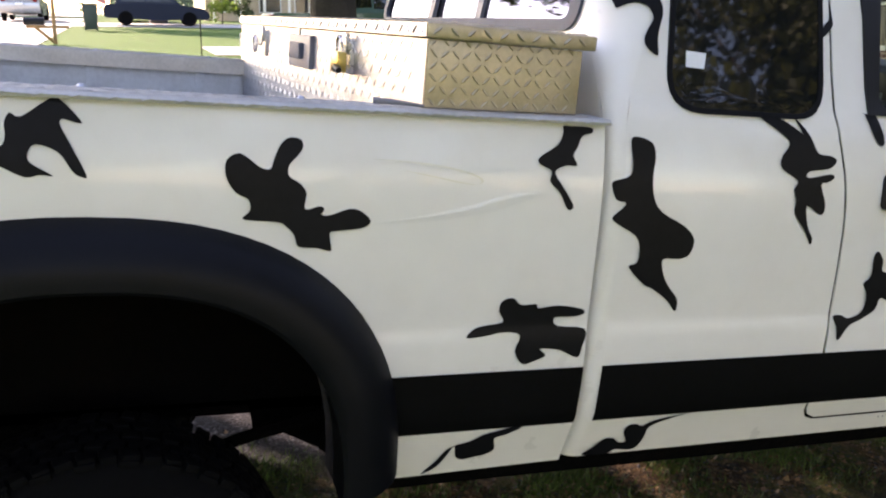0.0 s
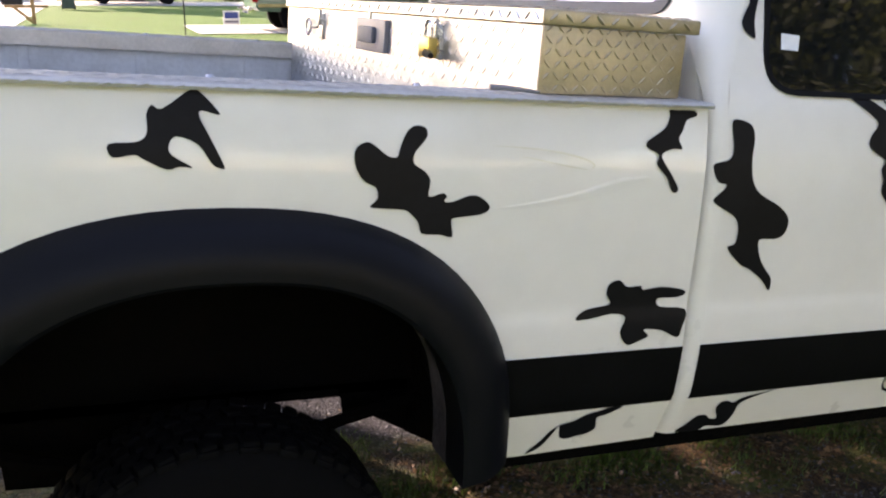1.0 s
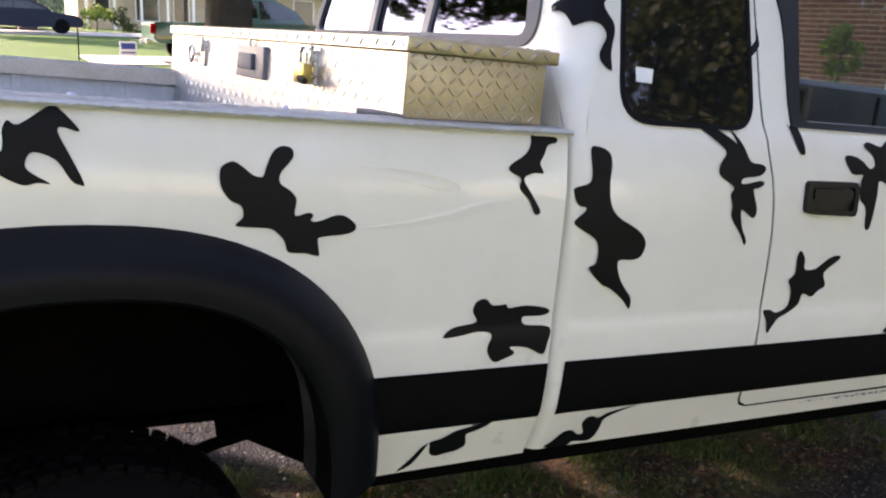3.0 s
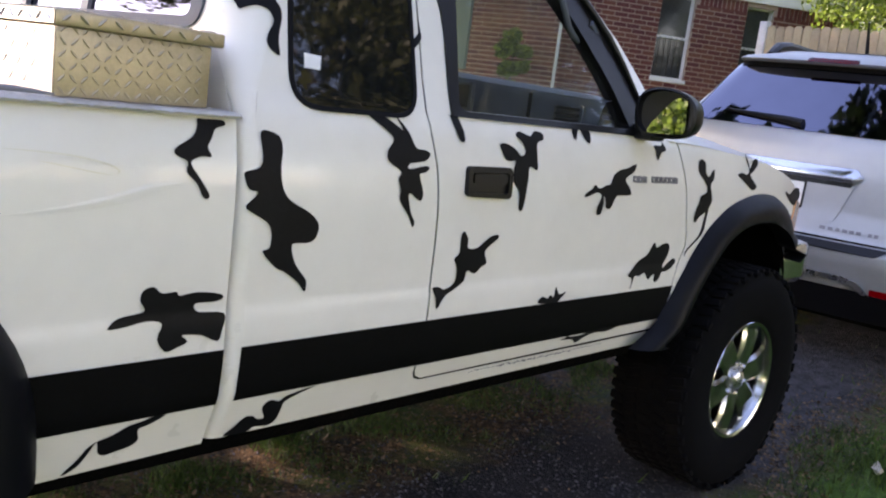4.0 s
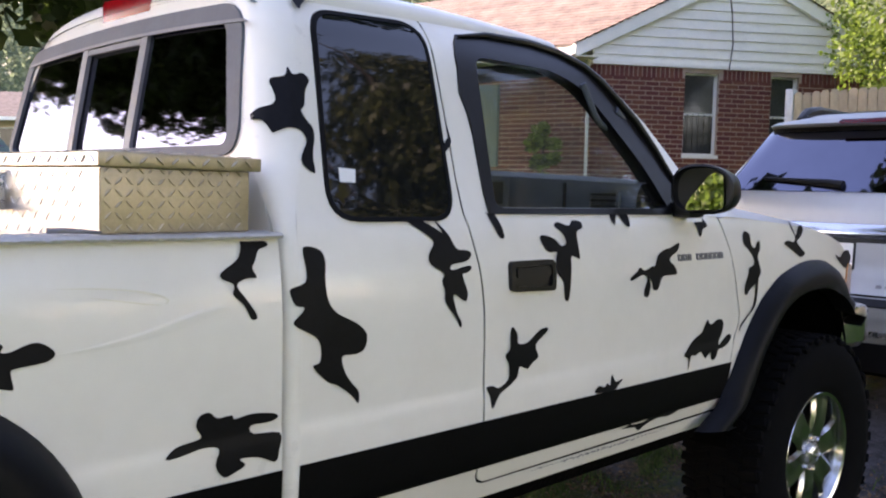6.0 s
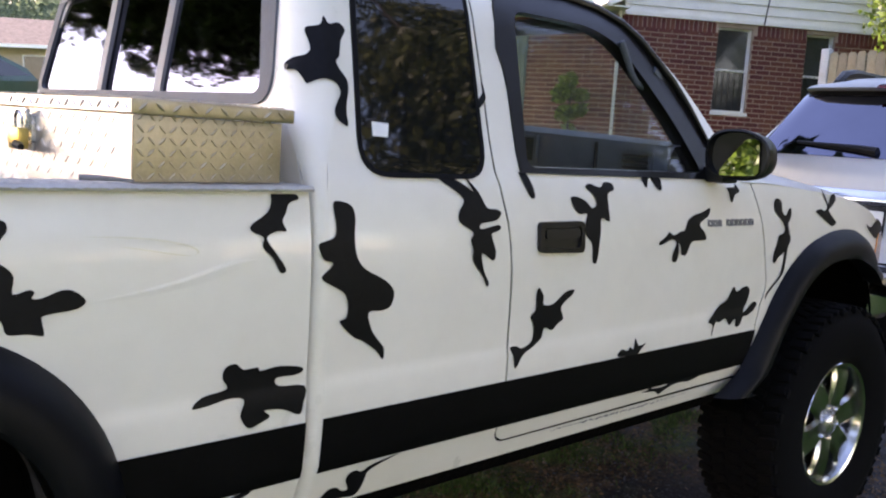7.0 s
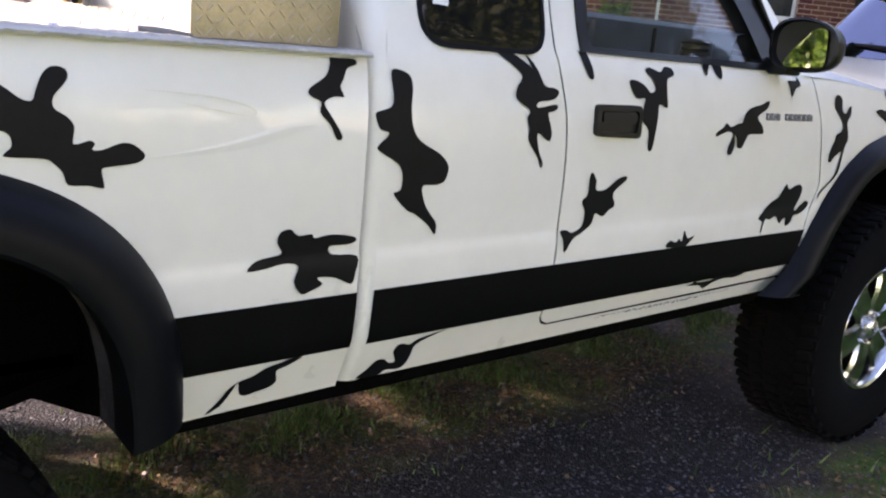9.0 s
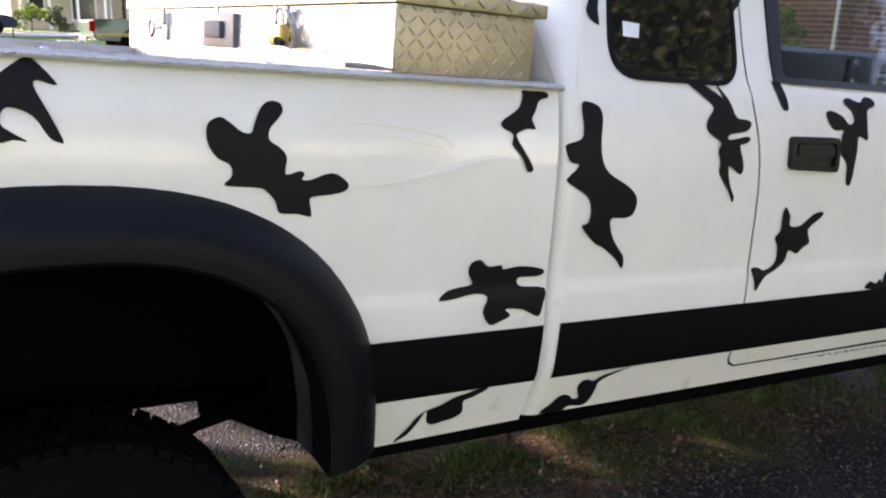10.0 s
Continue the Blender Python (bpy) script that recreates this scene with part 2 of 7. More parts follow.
def sheet(outline, fn, thick, holes=(), cuts_u=(), cuts_v=(), bm=None):
    """A sheet with an outline and holes in (u, v), bent by fn(u, v, depth) into place; depth runs from 0 to thick."""
    flat = bmesh.new()
    for loop in (outline, *holes):
        vs = [flat.verts.new((u, v, 0)) for u, v in loop]
        for a, b in zip(vs, vs[1:] + vs[:1]):
            flat.edges.new((a, b))
    bmesh.ops.triangle_fill(flat, use_beauty=True, edges=flat.edges[:], normal=(0, 0, 1))
    for axis, cuts in ((0, cuts_u), (1, cuts_v)):
        for c in cuts:
            co, no = [0, 0, 0], [0, 0, 0]
            co[axis], no[axis] = c, 1
            bmesh.ops.bisect_plane(flat, geom=flat.verts[:] + flat.edges[:] + flat.faces[:], plane_co=co, plane_no=no, dist=1e-5)
    out = bm if bm is not None else bmesh.new()
    front = {v: out.verts.new(fn(v.co.x, v.co.y, 0.0)) for v in flat.verts}
    back = {v: out.verts.new(fn(v.co.x, v.co.y, thick)) for v in flat.verts} if thick else None
    for f in flat.faces:
        vs = list(f.verts)
        out.faces.new([front[v] for v in vs])
        if thick:
            out.faces.new([back[v] for v in reversed(vs)])
    if thick:
        for e in flat.edges:
            if len(e.link_faces) == 1:
                a, b = e.verts
                try:
                    out.faces.new((front[a], front[b], back[b], back[a]))
                except ValueError:
                    pass
    flat.free()
    return out


def span(a, b, step):
    n = max(1, round((b - a) / step))
    return [a + (b - a) * k / n for k in range(1, n)]


def grid_surface(rows, closed=False, bm=None):
    """A surface through rows of points."""
    bm = bm if bm is not None else bmesh.new()
    vs = [[bm.verts.new(p) for p in row] for row in rows]
    for a, b in zip(vs, vs[1:]):
        n = len(a)
        for k in range(n if closed else n - 1):
            bm.faces.new((a[k], a[(k + 1) % n], b[(k + 1) % n], b[k]))
    return bm


def ground_height(x, y):
    rise = 0.0
    if x > 3.0:
        rise = 0.1 * (math.sqrt((x - 3.0) ** 2 + 1.0) - 1.0)
    back = min(0.0195 * max(0.0, y - 2.0), 1.25)
    # beyond the drive the yard no longer dips with it
    t = min(1.0, max(0.0, (y - 6.0) / 12.0))
    t = t * t * (3 - 2 * t)
    return min(rise, 0.95) * (1 - t) + 0.068 * min(16.0, max(-15.0, x)) * t + back

# ---- the pickup truck: x runs forward, y across from its near side, z up ----
WIDTH = 1.69
FRONT_AXLE = 3.096
side_profile = smooth_table([(0.5, 0.080), (0.6, 0.0505), (0.66, 0.0275), (0.72, 0.0045), (0.8, -0.0018), (0.872, -0.001), (0.886, 0.0005), (0.897, 0.0029), (1, 0.0014), (1.1, 0.003), (1.165, 0.0068), (1.235, 0.0189), (1.27, 0.0271), (1.31, 0.0466), (1.66, 0.1792), (1.7, 0.1986), (1.73, 0.2197), (1.76, 0.2478), (1.79, 0.2838)], 0.016)
roof_line = lerp_table([(0.85, 1.752), (1.55, 1.772), (1.75, 1.775), (1.87, 1.769), (1.96, 1.752), (2.04, 1.725), (2.08, 1.698), (2.155, 1.643), (2.246, 1.571), (2.331, 1.480), (2.42, 1.376), (2.5, 1.296)])
hood_line = smooth_table([(2.4, 1.292), (2.62, 1.288), (3.0, 1.262), (3.3, 1.228), (3.5, 1.185), (3.62, 1.13), (3.75, 1.04)], 0.08)


corner_radius = smooth_table([(0.5, 0.03), (1.28, 0.03), (1.42, 0.08), (1.9, 0.08)], 0.06)
cab_rear = smooth_table([(0.5, 0.846), (1.27, 0.852), (1.36, 0.856), (1.45, 0.864), (1.72, 0.912), (1.9, 0.944)], 0.06)


def side(x, z):
    y = side_profile(z)
    r = corner_radius(z)
    if cab_rear(z) <= x < cab_rear(z) + r:
        y += r - math.sqrt(max(0.0, r * r - (cab_rear(z) + r - x) ** 2))
    if x > 3.15:
        y += 0.075 * ((x - 3.15) / 0.6) ** 2
    return y


def near(x, z, d):
    return (x, side(x, z) + d, z)


def far(x, z, d):
    return (x, WIDTH - side(x, z) - d, z)


def arch(cx, cz, back, ahead, height, low, n=2.3, steps=28, n_ahead=0.0):
    """Points of a wheel arch from its rear foot over the top to its front foot."""
    out = []
    for k in range(steps + 1):
        a = math.pi * (1 - k / steps)
        c, s = math.cos(a), math.sin(a)
        r = back if c < 0 else ahead
        n = n if c < 0 or not n_ahead else n_ahead
        out.append((cx + math.copysign(abs(c) ** (2 / n), c) * r, cz + abs(s) ** (2 / n) * height))
    return [(out[0][0], low)] + out + [(out[-1][0], low)]


truck = thing("pickup_truck", "lifted white extended-cab pickup truck with black cow-spot decals on a driveway", "pickup truck")

z_cuts = [0.64, 0.68, 0.72, 0.78, 0.84, 0.862, 0.872, 0.880, 0.888, 0.896, 0.905, 0.92, 0.96, 1.02, 1.10, 1.16, 1.185, 1.20, 1.215, 1.24, 1.27, 1.29, 1.31, 1.34, 1.4, 1.5, 1.6, 1.65, 1.68, 1.70, 1.72, 1.74, 1.76]
rear_arch = arch(0.0, 0.62, 0.485, 0.462, 0.44, 0.60, 2.35, n_ahead=2.5)
# the front flare's outer and inner edges, from its rear foot forward
flare_out = [(2.440, 0.628), (2.506, 0.684), (2.558, 0.748), (2.605, 0.821), (2.662, 0.891), (2.755, 0.990), (2.820, 1.036), (2.908, 1.081), (3.003, 1.108), (3.103, 1.125), (3.210, 1.128), (3.325, 1.114), (3.475, 1.062), (3.572, 0.985), (3.652, 0.905)]
flare_in = [(2.535, 0.622), (2.600, 0.680), (2.645, 0.740), (2.688, 0.805), (2.738, 0.866), (2.818, 0.942), (2.872, 0.978), (2.945, 1.010), (3.020, 1.026), (3.103, 1.032), (3.190, 1.031), (3.280, 1.019), (3.400, 0.977), (3.488, 0.917), (3.556, 0.858)]
front_arch = [((a + c) / 2, (b + d) / 2) for (a, b), (c, d) in zip(flare_out, flare_in)]

for flip, fn in ((False, near), (True, far)):
    # load bed side with its wheel opening
    outline = [(-1.15, 0.62), (-1.15, 1.262)] + [(0.838, 1.262), (0.838, 0.608)] + rear_arch[::-1]
    bm = sheet(outline, fn, 0.03, cuts_u=span(-1.15, 0.84, 0.12), cuts_v=[c for c in z_cuts if c < 1.25])
    part("bed_side", bm, WHITE, truck)
    # cab side with the rear quarter window
    quarter = corners([(0.976, 1.296), (1.312, 1.296), (1.366, 1.746), (1.050, 1.730)], [0.07, 0.06, 0.06, 0.06], 6)
    outline = [(cab_rear(z) + corner_radius(z), z) for z in [0.612] + span(0.612, 1.762, 0.05) + [1.762]] + [(1.392, 1.768), (1.392, 1.757), (1.383, 1.684), (1.374, 1.574), (1.365, 1.467), (1.356, 1.376), (1.353, 1.300), (1.361, 1.248), (1.375, 1.190), (1.385, 1.130), (1.391, 1.070), (1.393, 1.000), (1.395, 0.900), (1.395, 0.830), (1.391, 0.700), (1.394, 0.681), (1.406, 0.664), (1.43, 0.655), (2.52, 0.655), (2.52, 0.612)]
    bm = sheet(outline, fn, 0.03, holes=[quarter], cuts_u=span(0.9, 1.4, 0.06), cuts_v=z_cuts)
    part("cab_side", bm, WHITE, truck)
    bm = sheet(corners([(0.968, 1.288), (1.320, 1.288), (1.375, 1.756), (1.040, 1.738)], [0.075, 0.065, 0.065, 0.065], 6), lambda x, z, d: fn(x, z, d - 0.003), 0.012, cuts_u=span(0.96, 1.38, 0.05), cuts_v=z_cuts)
    glass = part("quarter_window", bm, DARKGLASS, truck, "dark tinted quarter window")
    ring = corners([(0.964, 1.284), (1.324, 1.284), (1.379, 1.760), (1.035, 1.742)], [0.08, 0.07, 0.07, 0.07], 6)
    hole = corners([(0.974, 1.294), (1.314, 1.294), (1.368, 1.749), (1.047, 1.732)], [0.07, 0.06, 0.06, 0.06], 6)
    bm = sheet(ring, lambda x, z, d: fn(x, z, d - 0.005), 0.010, holes=[hole], cuts_v=z_cuts)
    part("window_seal", bm, SEAL, glass)
    # door
    door_out = [(1.411, 0.670), (1.400, 0.684), (1.397, 0.700), (1.401, 0.830), (1.401, 0.900), (1.399, 1.000), (1.397, 1.070), (1.391, 1.130), (1.381, 1.190), (1.367, 1.248), (1.359, 1.300), (1.362, 1.376), (1.371, 1.467), (1.380, 1.574), (1.389, 1.684), (1.398, 1.757), (1.400, 1.768), (1.55, 1.772), (1.75, 1.775), (1.87, 1.769), (1.96, 1.752), (2.04, 1.725), (2.08, 1.698), (2.155, 1.643), (2.246, 1.571),
                (2.331, 1.480), (2.42, 1.376), (2.49, 1.305), (2.511, 1.287), (2.528, 1.244), (2.552, 1.194), (2.573, 1.137), (2.594, 1.070), (2.611, 1.011), (2.623, 0.972), (2.622, 0.943), (2.609, 0.915), (2.589, 0.880), (2.577, 0.843), (2.571, 0.796), (2.559, 0.730), (2.541, 0.689), (2.53, 0.665), (1.43, 0.660)]
    opening = corners([(1.452, 1.306), (2.275, 1.306), (2.12, 1.575), (2.00, 1.685), (1.85, 1.730), (1.505, 1.730)], [0.03, 0.03, 0.1, 0.1, 0.06, 0.03], 5)
    bm = sheet(door_out, fn, 0.045, holes=[opening], cuts_u=span(1.4, 2.6, 0.08), cuts_v=z_cuts)
    door = part("door", bm, WHITE, truck, "white front door with its dusty window closed")
    # dark rubber in the gap round the door
    gap = [(1.395, 1.757), (1.386, 1.684), (1.377, 1.574), (1.368, 1.467), (1.359, 1.376), (1.356, 1.300), (1.364, 1.248), (1.378, 1.190), (1.388, 1.130), (1.394, 1.070), (1.396, 1.000), (1.398, 0.900), (1.398, 0.830), (1.394, 0.700), (1.397, 0.682), (1.408, 0.666), (1.43, 0.6575), (2.53, 0.660), (2.544, 0.689), (2.562, 0.730), (2.574, 0.796), (2.580, 0.843), (2.592, 0.880), (2.612, 0.915), (2.625, 0.943), (2.626, 0.972), (2.614, 1.011), (2.597, 1.070), (2.576, 1.137), (2.555, 1.194), (2.531, 1.244), (2.514, 1.287)]
    seam = []
    for (ax, az), (bx, bz) in zip(gap, gap[1:]):
        steps = max(1, int(math.hypot(bx - ax, bz - az) / 0.04))
        seam += [(ax + (bx - ax) * k / steps, az + (bz - az) * k / steps) for k in range(steps)]
    part("door_seal", tube([Vector(fn(x, z, 0.0065)) for x, z in seam + [gap[-1]]], 0.0052, 6), UNDER, truck)
    # black frame of the door's window, ragged where its paint ends
    outer = [(1.440, 1.300), (2.300, 1.296), (2.345, 1.312), (2.297, 1.415), (2.240, 1.498), (2.180, 1.574), (2.094, 1.650), (2.056, 1.684), (2.0, 1.722), (1.91, 1.752), (1.81, 1.764), (1.60, 1.762), (1.505, 1.748), (1.478, 1.722), (1.462, 1.690), (1.455, 1.650), (1.440, 1.590), (1.451, 1.540), (1.452, 1.486), (1.445, 1.418), (1.439, 1.351)]
    inner = corners([(1.466, 1.314), (2.235, 1.314), (2.165, 1.432), (2.055, 1.556), (1.955, 1.655), (1.84, 1.692), (1.53, 1.692)], [0.03, 0.02, 0.1, 0.1, 0.1, 0.06, 0.04], 5)
    bm = sheet(outer, lambda x, z, d: fn(x, z, d - 0.006), 0.05, holes=[inner], cuts_u=span(1.4, 2.4, 0.08), cuts_v=z_cuts)
    part("window_frame", bm, TRIM, door, "black door window frame")
    bm = sheet(corners([(1.458, 1.308), (2.24, 1.308), (2.17, 1.436), (2.06, 1.56), (1.96, 1.66), (1.84, 1.70), (1.52, 1.70)], 0.02, 3), lambda x, z, d: fn(x, z, d + 0.020), 0.004, cuts_u=span(1.4, 2.3, 0.12), cuts_v=z_cuts)
    door_glass = part("door_glass", bm, DOORGLASS, door, "dusty clear door window")
    door_glass.visible_shadow = False
    bm = bmesh.new()
    add_tube(bm, [Vector(fn(x, z, 0)) + Vector((0, 0.012 if flip else -0.012, 0)) for x, z in [(1.50, 1.742), (1.62, 1.762), (1.80, 1.766), (1.91, 1.753), (2.0, 1.722), (2.06, 1.682), (2.12, 1.628), (2.18, 1.575), (2.24, 1.50), (2.33, 1.36)]], [0.003, 0.009, 0.011, 0.011, 0.011, 0.011, 0.011, 0.011, 0.009, 0.004], 8)
    part("rain_visor", bm, TRIM, door, "glossy black rain visor")
    # fender with the front wheel opening
    outline = [(2.572, 0.745)] + [(2.578, 0.796), (2.584, 0.843), (2.596, 0.880), (2.616, 0.915), (2.629, 0.943), (2.630, 0.972), (2.618, 1.011), (2.601, 1.070), (2.580, 1.137), (2.559, 1.194), (2.535, 1.244), (2.518, 1.287)] + [(x, hood_line(x)) for x in span(2.5, 3.72, 0.06)] + [(3.70, 1.0), (3.69, 0.88), (3.63, 0.86)] + [p for p in front_arch[::-1] if p[1] > 0.74]
    bm = sheet(outline, fn, 0.03, cuts_u=span(2.55, 3.7, 0.07), cuts_v=[c for c in z_cuts if c < 1.28])
    part("fender", bm, WHITE, truck)
    # black stripe along the flank
    for x0, x1 in ((0.47, 0.838), (0.877, 2.580)):
        bm = sheet([(x0, 0.703), (x1 - (0.03 if x1 > 2 else 0), 0.703), (x1, 0.818), (x0, 0.818)], lambda x, z, d: fn(x, z, -0.0022), 0, cuts_u=span(x0, x1, 0.1), cuts_v=[0.72, 0.74, 0.78])
        part("stripe", bm, STRIPE, truck)
    # dark lower edge below the painted panels
    bm = sheet([(0.50, 0.565), (2.50, 0.565), (2.50, 0.61), (0.50, 0.606)], lambda x, z, d: fn(x, z, d + 0.018), 0.03, cuts_u=span(0.5, 2.5, 0.2))
    part("sill_edge", bm, UNDER, truck)

    # wheel arch flares
    for cx, bulge in ((0.0, 0.062), (3.11, 0.055)):
        if cx < 1:
            o, i = arch(cx, 0.64, 0.52, 0.495, 0.450, 0.635, steps=40, n_ahead=2.4), arch(cx, 0.62, 0.41, 0.392, 0.375, 0.62, steps=40, n_ahead=2.5)
        else:
            o, i = (rounded(edge, 3)[:-3] + [edge[-1]] for edge in (flare_out, flare_in))
        rows = []
        for (ox, oz), (ix, iz) in zip(o, i):
            row = []
            for k in range(9):
                t = k / 8
                x, z = ox + (ix - ox) * t, oz + (iz - oz) * t
                out = bulge * math.sin(min(1.0, t * 1.25) * math.pi / 2) ** 0.7
                base = side(ox, max(oz, 0.72)) * (1 - t) + side(ox, 0.9) * t
                row.append((x, base - out - 0.002, z))
            row += [(ix + (cx - ix) * 0.015, -bulge + 0.006, iz - 0.006), (ix + (cx - ix) * 0.01, 0.03, iz - 0.002)]
            rows.append([(x, WIDTH - y, z) if flip else (x, y, z) for x, y, z in row])
        flare = part("wheel_flare", grid_surface(rows), FLARE, truck, "black plastic wheel arch flare", recalc=False)
        if cx < 1:
            # grey edge of the inner liner behind the flare's front leg, and the rusted lip over the arch
            rows = []
            for k, (ix, iz) in list(enumerate(i))[27:]:
                deep = 0.028 + 0.045 * min(1.0, (k - 27) / 5) * (1.0 - 0.45 * max(0.0, math.sin((k - 31) * 0.5)))
                rows.append([(ix - 0.002, WIDTH - y if flip else y, iz - 0.004) for y in (0.026, 0.026 + deep * 0.5, 0.026 + deep)])
            part("liner_edge", grid_surface(rows), LINER, flare, "grey liner edge")
            lip = [(ix, WIDTH - 0.03 if flip else 0.03, iz - 0.001) for ix, iz in i[8:27]]
            part("arch_lip", tube(lip, 0.0045, 6), RUST, flare, "rusted steel lip")

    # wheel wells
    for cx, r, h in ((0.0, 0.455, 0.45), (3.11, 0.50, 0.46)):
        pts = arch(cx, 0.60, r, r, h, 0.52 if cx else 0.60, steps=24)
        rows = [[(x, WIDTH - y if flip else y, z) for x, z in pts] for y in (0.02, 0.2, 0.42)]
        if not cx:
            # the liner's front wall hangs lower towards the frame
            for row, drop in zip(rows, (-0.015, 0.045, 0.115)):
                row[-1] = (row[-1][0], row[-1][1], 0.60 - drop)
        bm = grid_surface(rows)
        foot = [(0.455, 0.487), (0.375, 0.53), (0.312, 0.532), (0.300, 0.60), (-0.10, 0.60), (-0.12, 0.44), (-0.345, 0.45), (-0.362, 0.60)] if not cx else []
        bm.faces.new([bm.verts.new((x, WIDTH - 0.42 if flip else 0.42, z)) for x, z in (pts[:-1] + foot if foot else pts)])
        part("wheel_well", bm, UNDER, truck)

# cab corners, rear wall, roof
rows = []
zs = [0.612] + span(0.612, 1.765, 0.03) + [1.765]
for z in zs:
    R = corner_radius(z)
    rows.append([(cab_rear(z) + R - R * math.sin(a), side_profile(z) + R - R * math.cos(a), z) for a in [math.pi / 2 * k / 6 for k in range(7)]])
part("cab_corner", grid_surface(rows), WHITE, truck)
part("cab_corner", grid_surface([[(x, WIDTH - y, z) for x, y, z in row] for row in rows]), WHITE, truck)


R = 0.055
ROOF_X = cab_rear(1.78) + R


def roof_height(x):
    return 1.862 - 0.05 * max(0.0, x - 1.45) ** 1.6 * 2.2 - 0.022 * min(1.0, max(0.0, 1.35 - x) / 0.4) ** 1.5


def roof_point(x, u):
    """Across the roof, u from -1 (near edge) to 1 (far edge)."""
    z0 = roof_line(x)
    y0 = side_profile(z0)
    w = (1 - abs(u) ** 2.7) ** (1 / 2.7)
    return Vector((x, WIDTH / 2 + (WIDTH / 2 - y0) * u, z0 + (roof_height(x) - z0) * w))


us = [math.sin(math.pi / 2 * k / 16) for k in range(-16, 17)]
rows = []
for k in range(7):
    a = math.pi / 2 * k / 6
    rows.append([roof_point(ROOF_X, u) + Vector((-R * math.cos(a), (R - R * math.sin(a)) * (-u) * 0.9, -(R - R * math.sin(a)))) for u in us])
for x in span(ROOF_X, 1.93, 0.07) + [1.93]:
    rows.append([roof_point(x, u) for u in us])
part("roof", grid_surface(rows), WHITE, truck)

# rear wall with a three-pane window
top = [tuple((roof_point(ROOF_X, u) + Vector((0, -0.05 * u, -R)))[1:]) for u in us[2:-2]]
wall_out = [(WIDTH - 0.03 - side_profile(0.62), 0.62)] + [(WIDTH - corner_radius(z) - side_profile(z), z) for z in span(0.62, 1.72, 0.1)] + top[::-1] + [(corner_radius(z) + side_profile(z), z) for z in span(0.62, 1.72, 0.1)[::-1]] + [(0.03 + side_profile(0.62), 0.62)]
crown = lambda y, z: 0.022 * (1 - ((y - WIDTH / 2) / 0.65) ** 2) * min(1.0, max(0.0, (z - 1.5) / 0.2))
pane = [(y, z + crown(y, z)) for y, z in corners([(0.21, 1.425), (1.505, 1.425), (1.43, 1.715), (0.30, 1.715)], 0.06, 5)]
rear_x = lambda y, z, d: (cab_rear(z) + d, y, z)
bm = sheet(wall_out, rear_x, 0.03, holes=[pane], cuts_v=z_cuts)
part("cab_rear_wall", bm, WHITE, truck)
on_rear = lambda y, z, d: (cab_rear(z + crown(y, z)) + d, y, z + crown(y, z))
bm = sheet(corners([(0.190, 1.413), (1.530, 1.413), (1.460, 1.735), (0.268, 1.735)], 0.08, 6), lambda y, z, d: on_rear(y, z, d - 0.006), 0.02,
           holes=[corners([(0.238, 1.436), (1.495, 1.436), (1.425, 1.695), (0.322, 1.695)], 0.035, 5)], cuts_u=span(0.2, 1.5, 0.1), cuts_v=[1.45, 1.5, 1.55, 1.6, 1.65, 1.7])
rear_window = part("rear_window", bm, GREYSEAL, truck, "sliding rear window in a grey rubber seal")
for y0, y1, dx in ((0.22, 0.708, 0.0), (0.708, 1.053, 0.006), (1.053, 1.51, 0.0)):
    bm = sheet([(y0, 1.42), (y1, 1.42), (min(y1, 1.44), 1.715), (max(y0, 0.29), 1.715)], lambda y, z, d: on_rear(y, z, 0.004 + dx + d), 0.006, cuts_u=span(0.2, 1.5, 0.1), cuts_v=[1.42, 1.45, 1.5, 1.6])
    part("pane", bm, SKYGLASS, rear_window)
for y in (0.709, 1.055):
    part("window_bar", sheet([(y - 0.017, 1.43), (y + 0.017, 1.43), (y + 0.015, 1.70), (y - 0.019, 1.70)], lambda a, z, d: on_rear(a, z, d - 0.005), 0.012, cuts_v=[1.45, 1.5, 1.6]), GREYBADGE, rear_window)
part("window_track", sheet([(0.728, 1.675), (1.035, 1.675), (1.035, 1.688), (0.728, 1.688)], lambda a, z, d: on_rear(a, z, d - 0.004), 0.012, cuts_u=span(0.7, 1.0, 0.1)), GREYBADGE, rear_window)
part("window_track", sheet([(0.236, 1.690), (1.46, 1.690), (1.44, 1.697), (0.256, 1.697)], lambda a, z, d: on_rear(a, z, d - 0.009), 0.006, cuts_u=span(0.25, 1.45, 0.1)), GREYBADGE, rear_window)

# high brake light on the roof's rear edge
bm = bmesh.new()
add_box(bm, 0.922, 1.03, 0.705, 0.995, 1.762, 1.834, 0.012)
brake = part("high_brake_light", bm, RED, truck, "red high brake light")

# hood, cowl, nose
rows = []
for x in [2.46] + span(2.46, 3.72, 0.07) + [3.72]:
    h = hood_line(x)
    y0 = side(x, min(h, 1.27))
    rows.append([(x, y0 + (WIDTH - 2 * y0) * t, h + 0.075 * (1 - (2 * t - 1) ** 4) * (1.0 if x < 3.4 else max(0.1, 1 - (x - 3.4) / 0.4))) for t in [k / 16 for k in range(17)]])
part("hood", grid_surface(rows), WHITE, truck)
part("nose", sheet([(0.2, 0.86), (1.49, 0.86), (1.47, 1.10), (1.3, 1.16), (0.4, 1.16), (0.22, 1.10)], lambda y, z, d: (3.70 + 0.05 * math.sin(math.pi * (y - 0.2) / 1.3) - d, y, z), 0.05), WHITE, truck)
bm = bmesh.new()
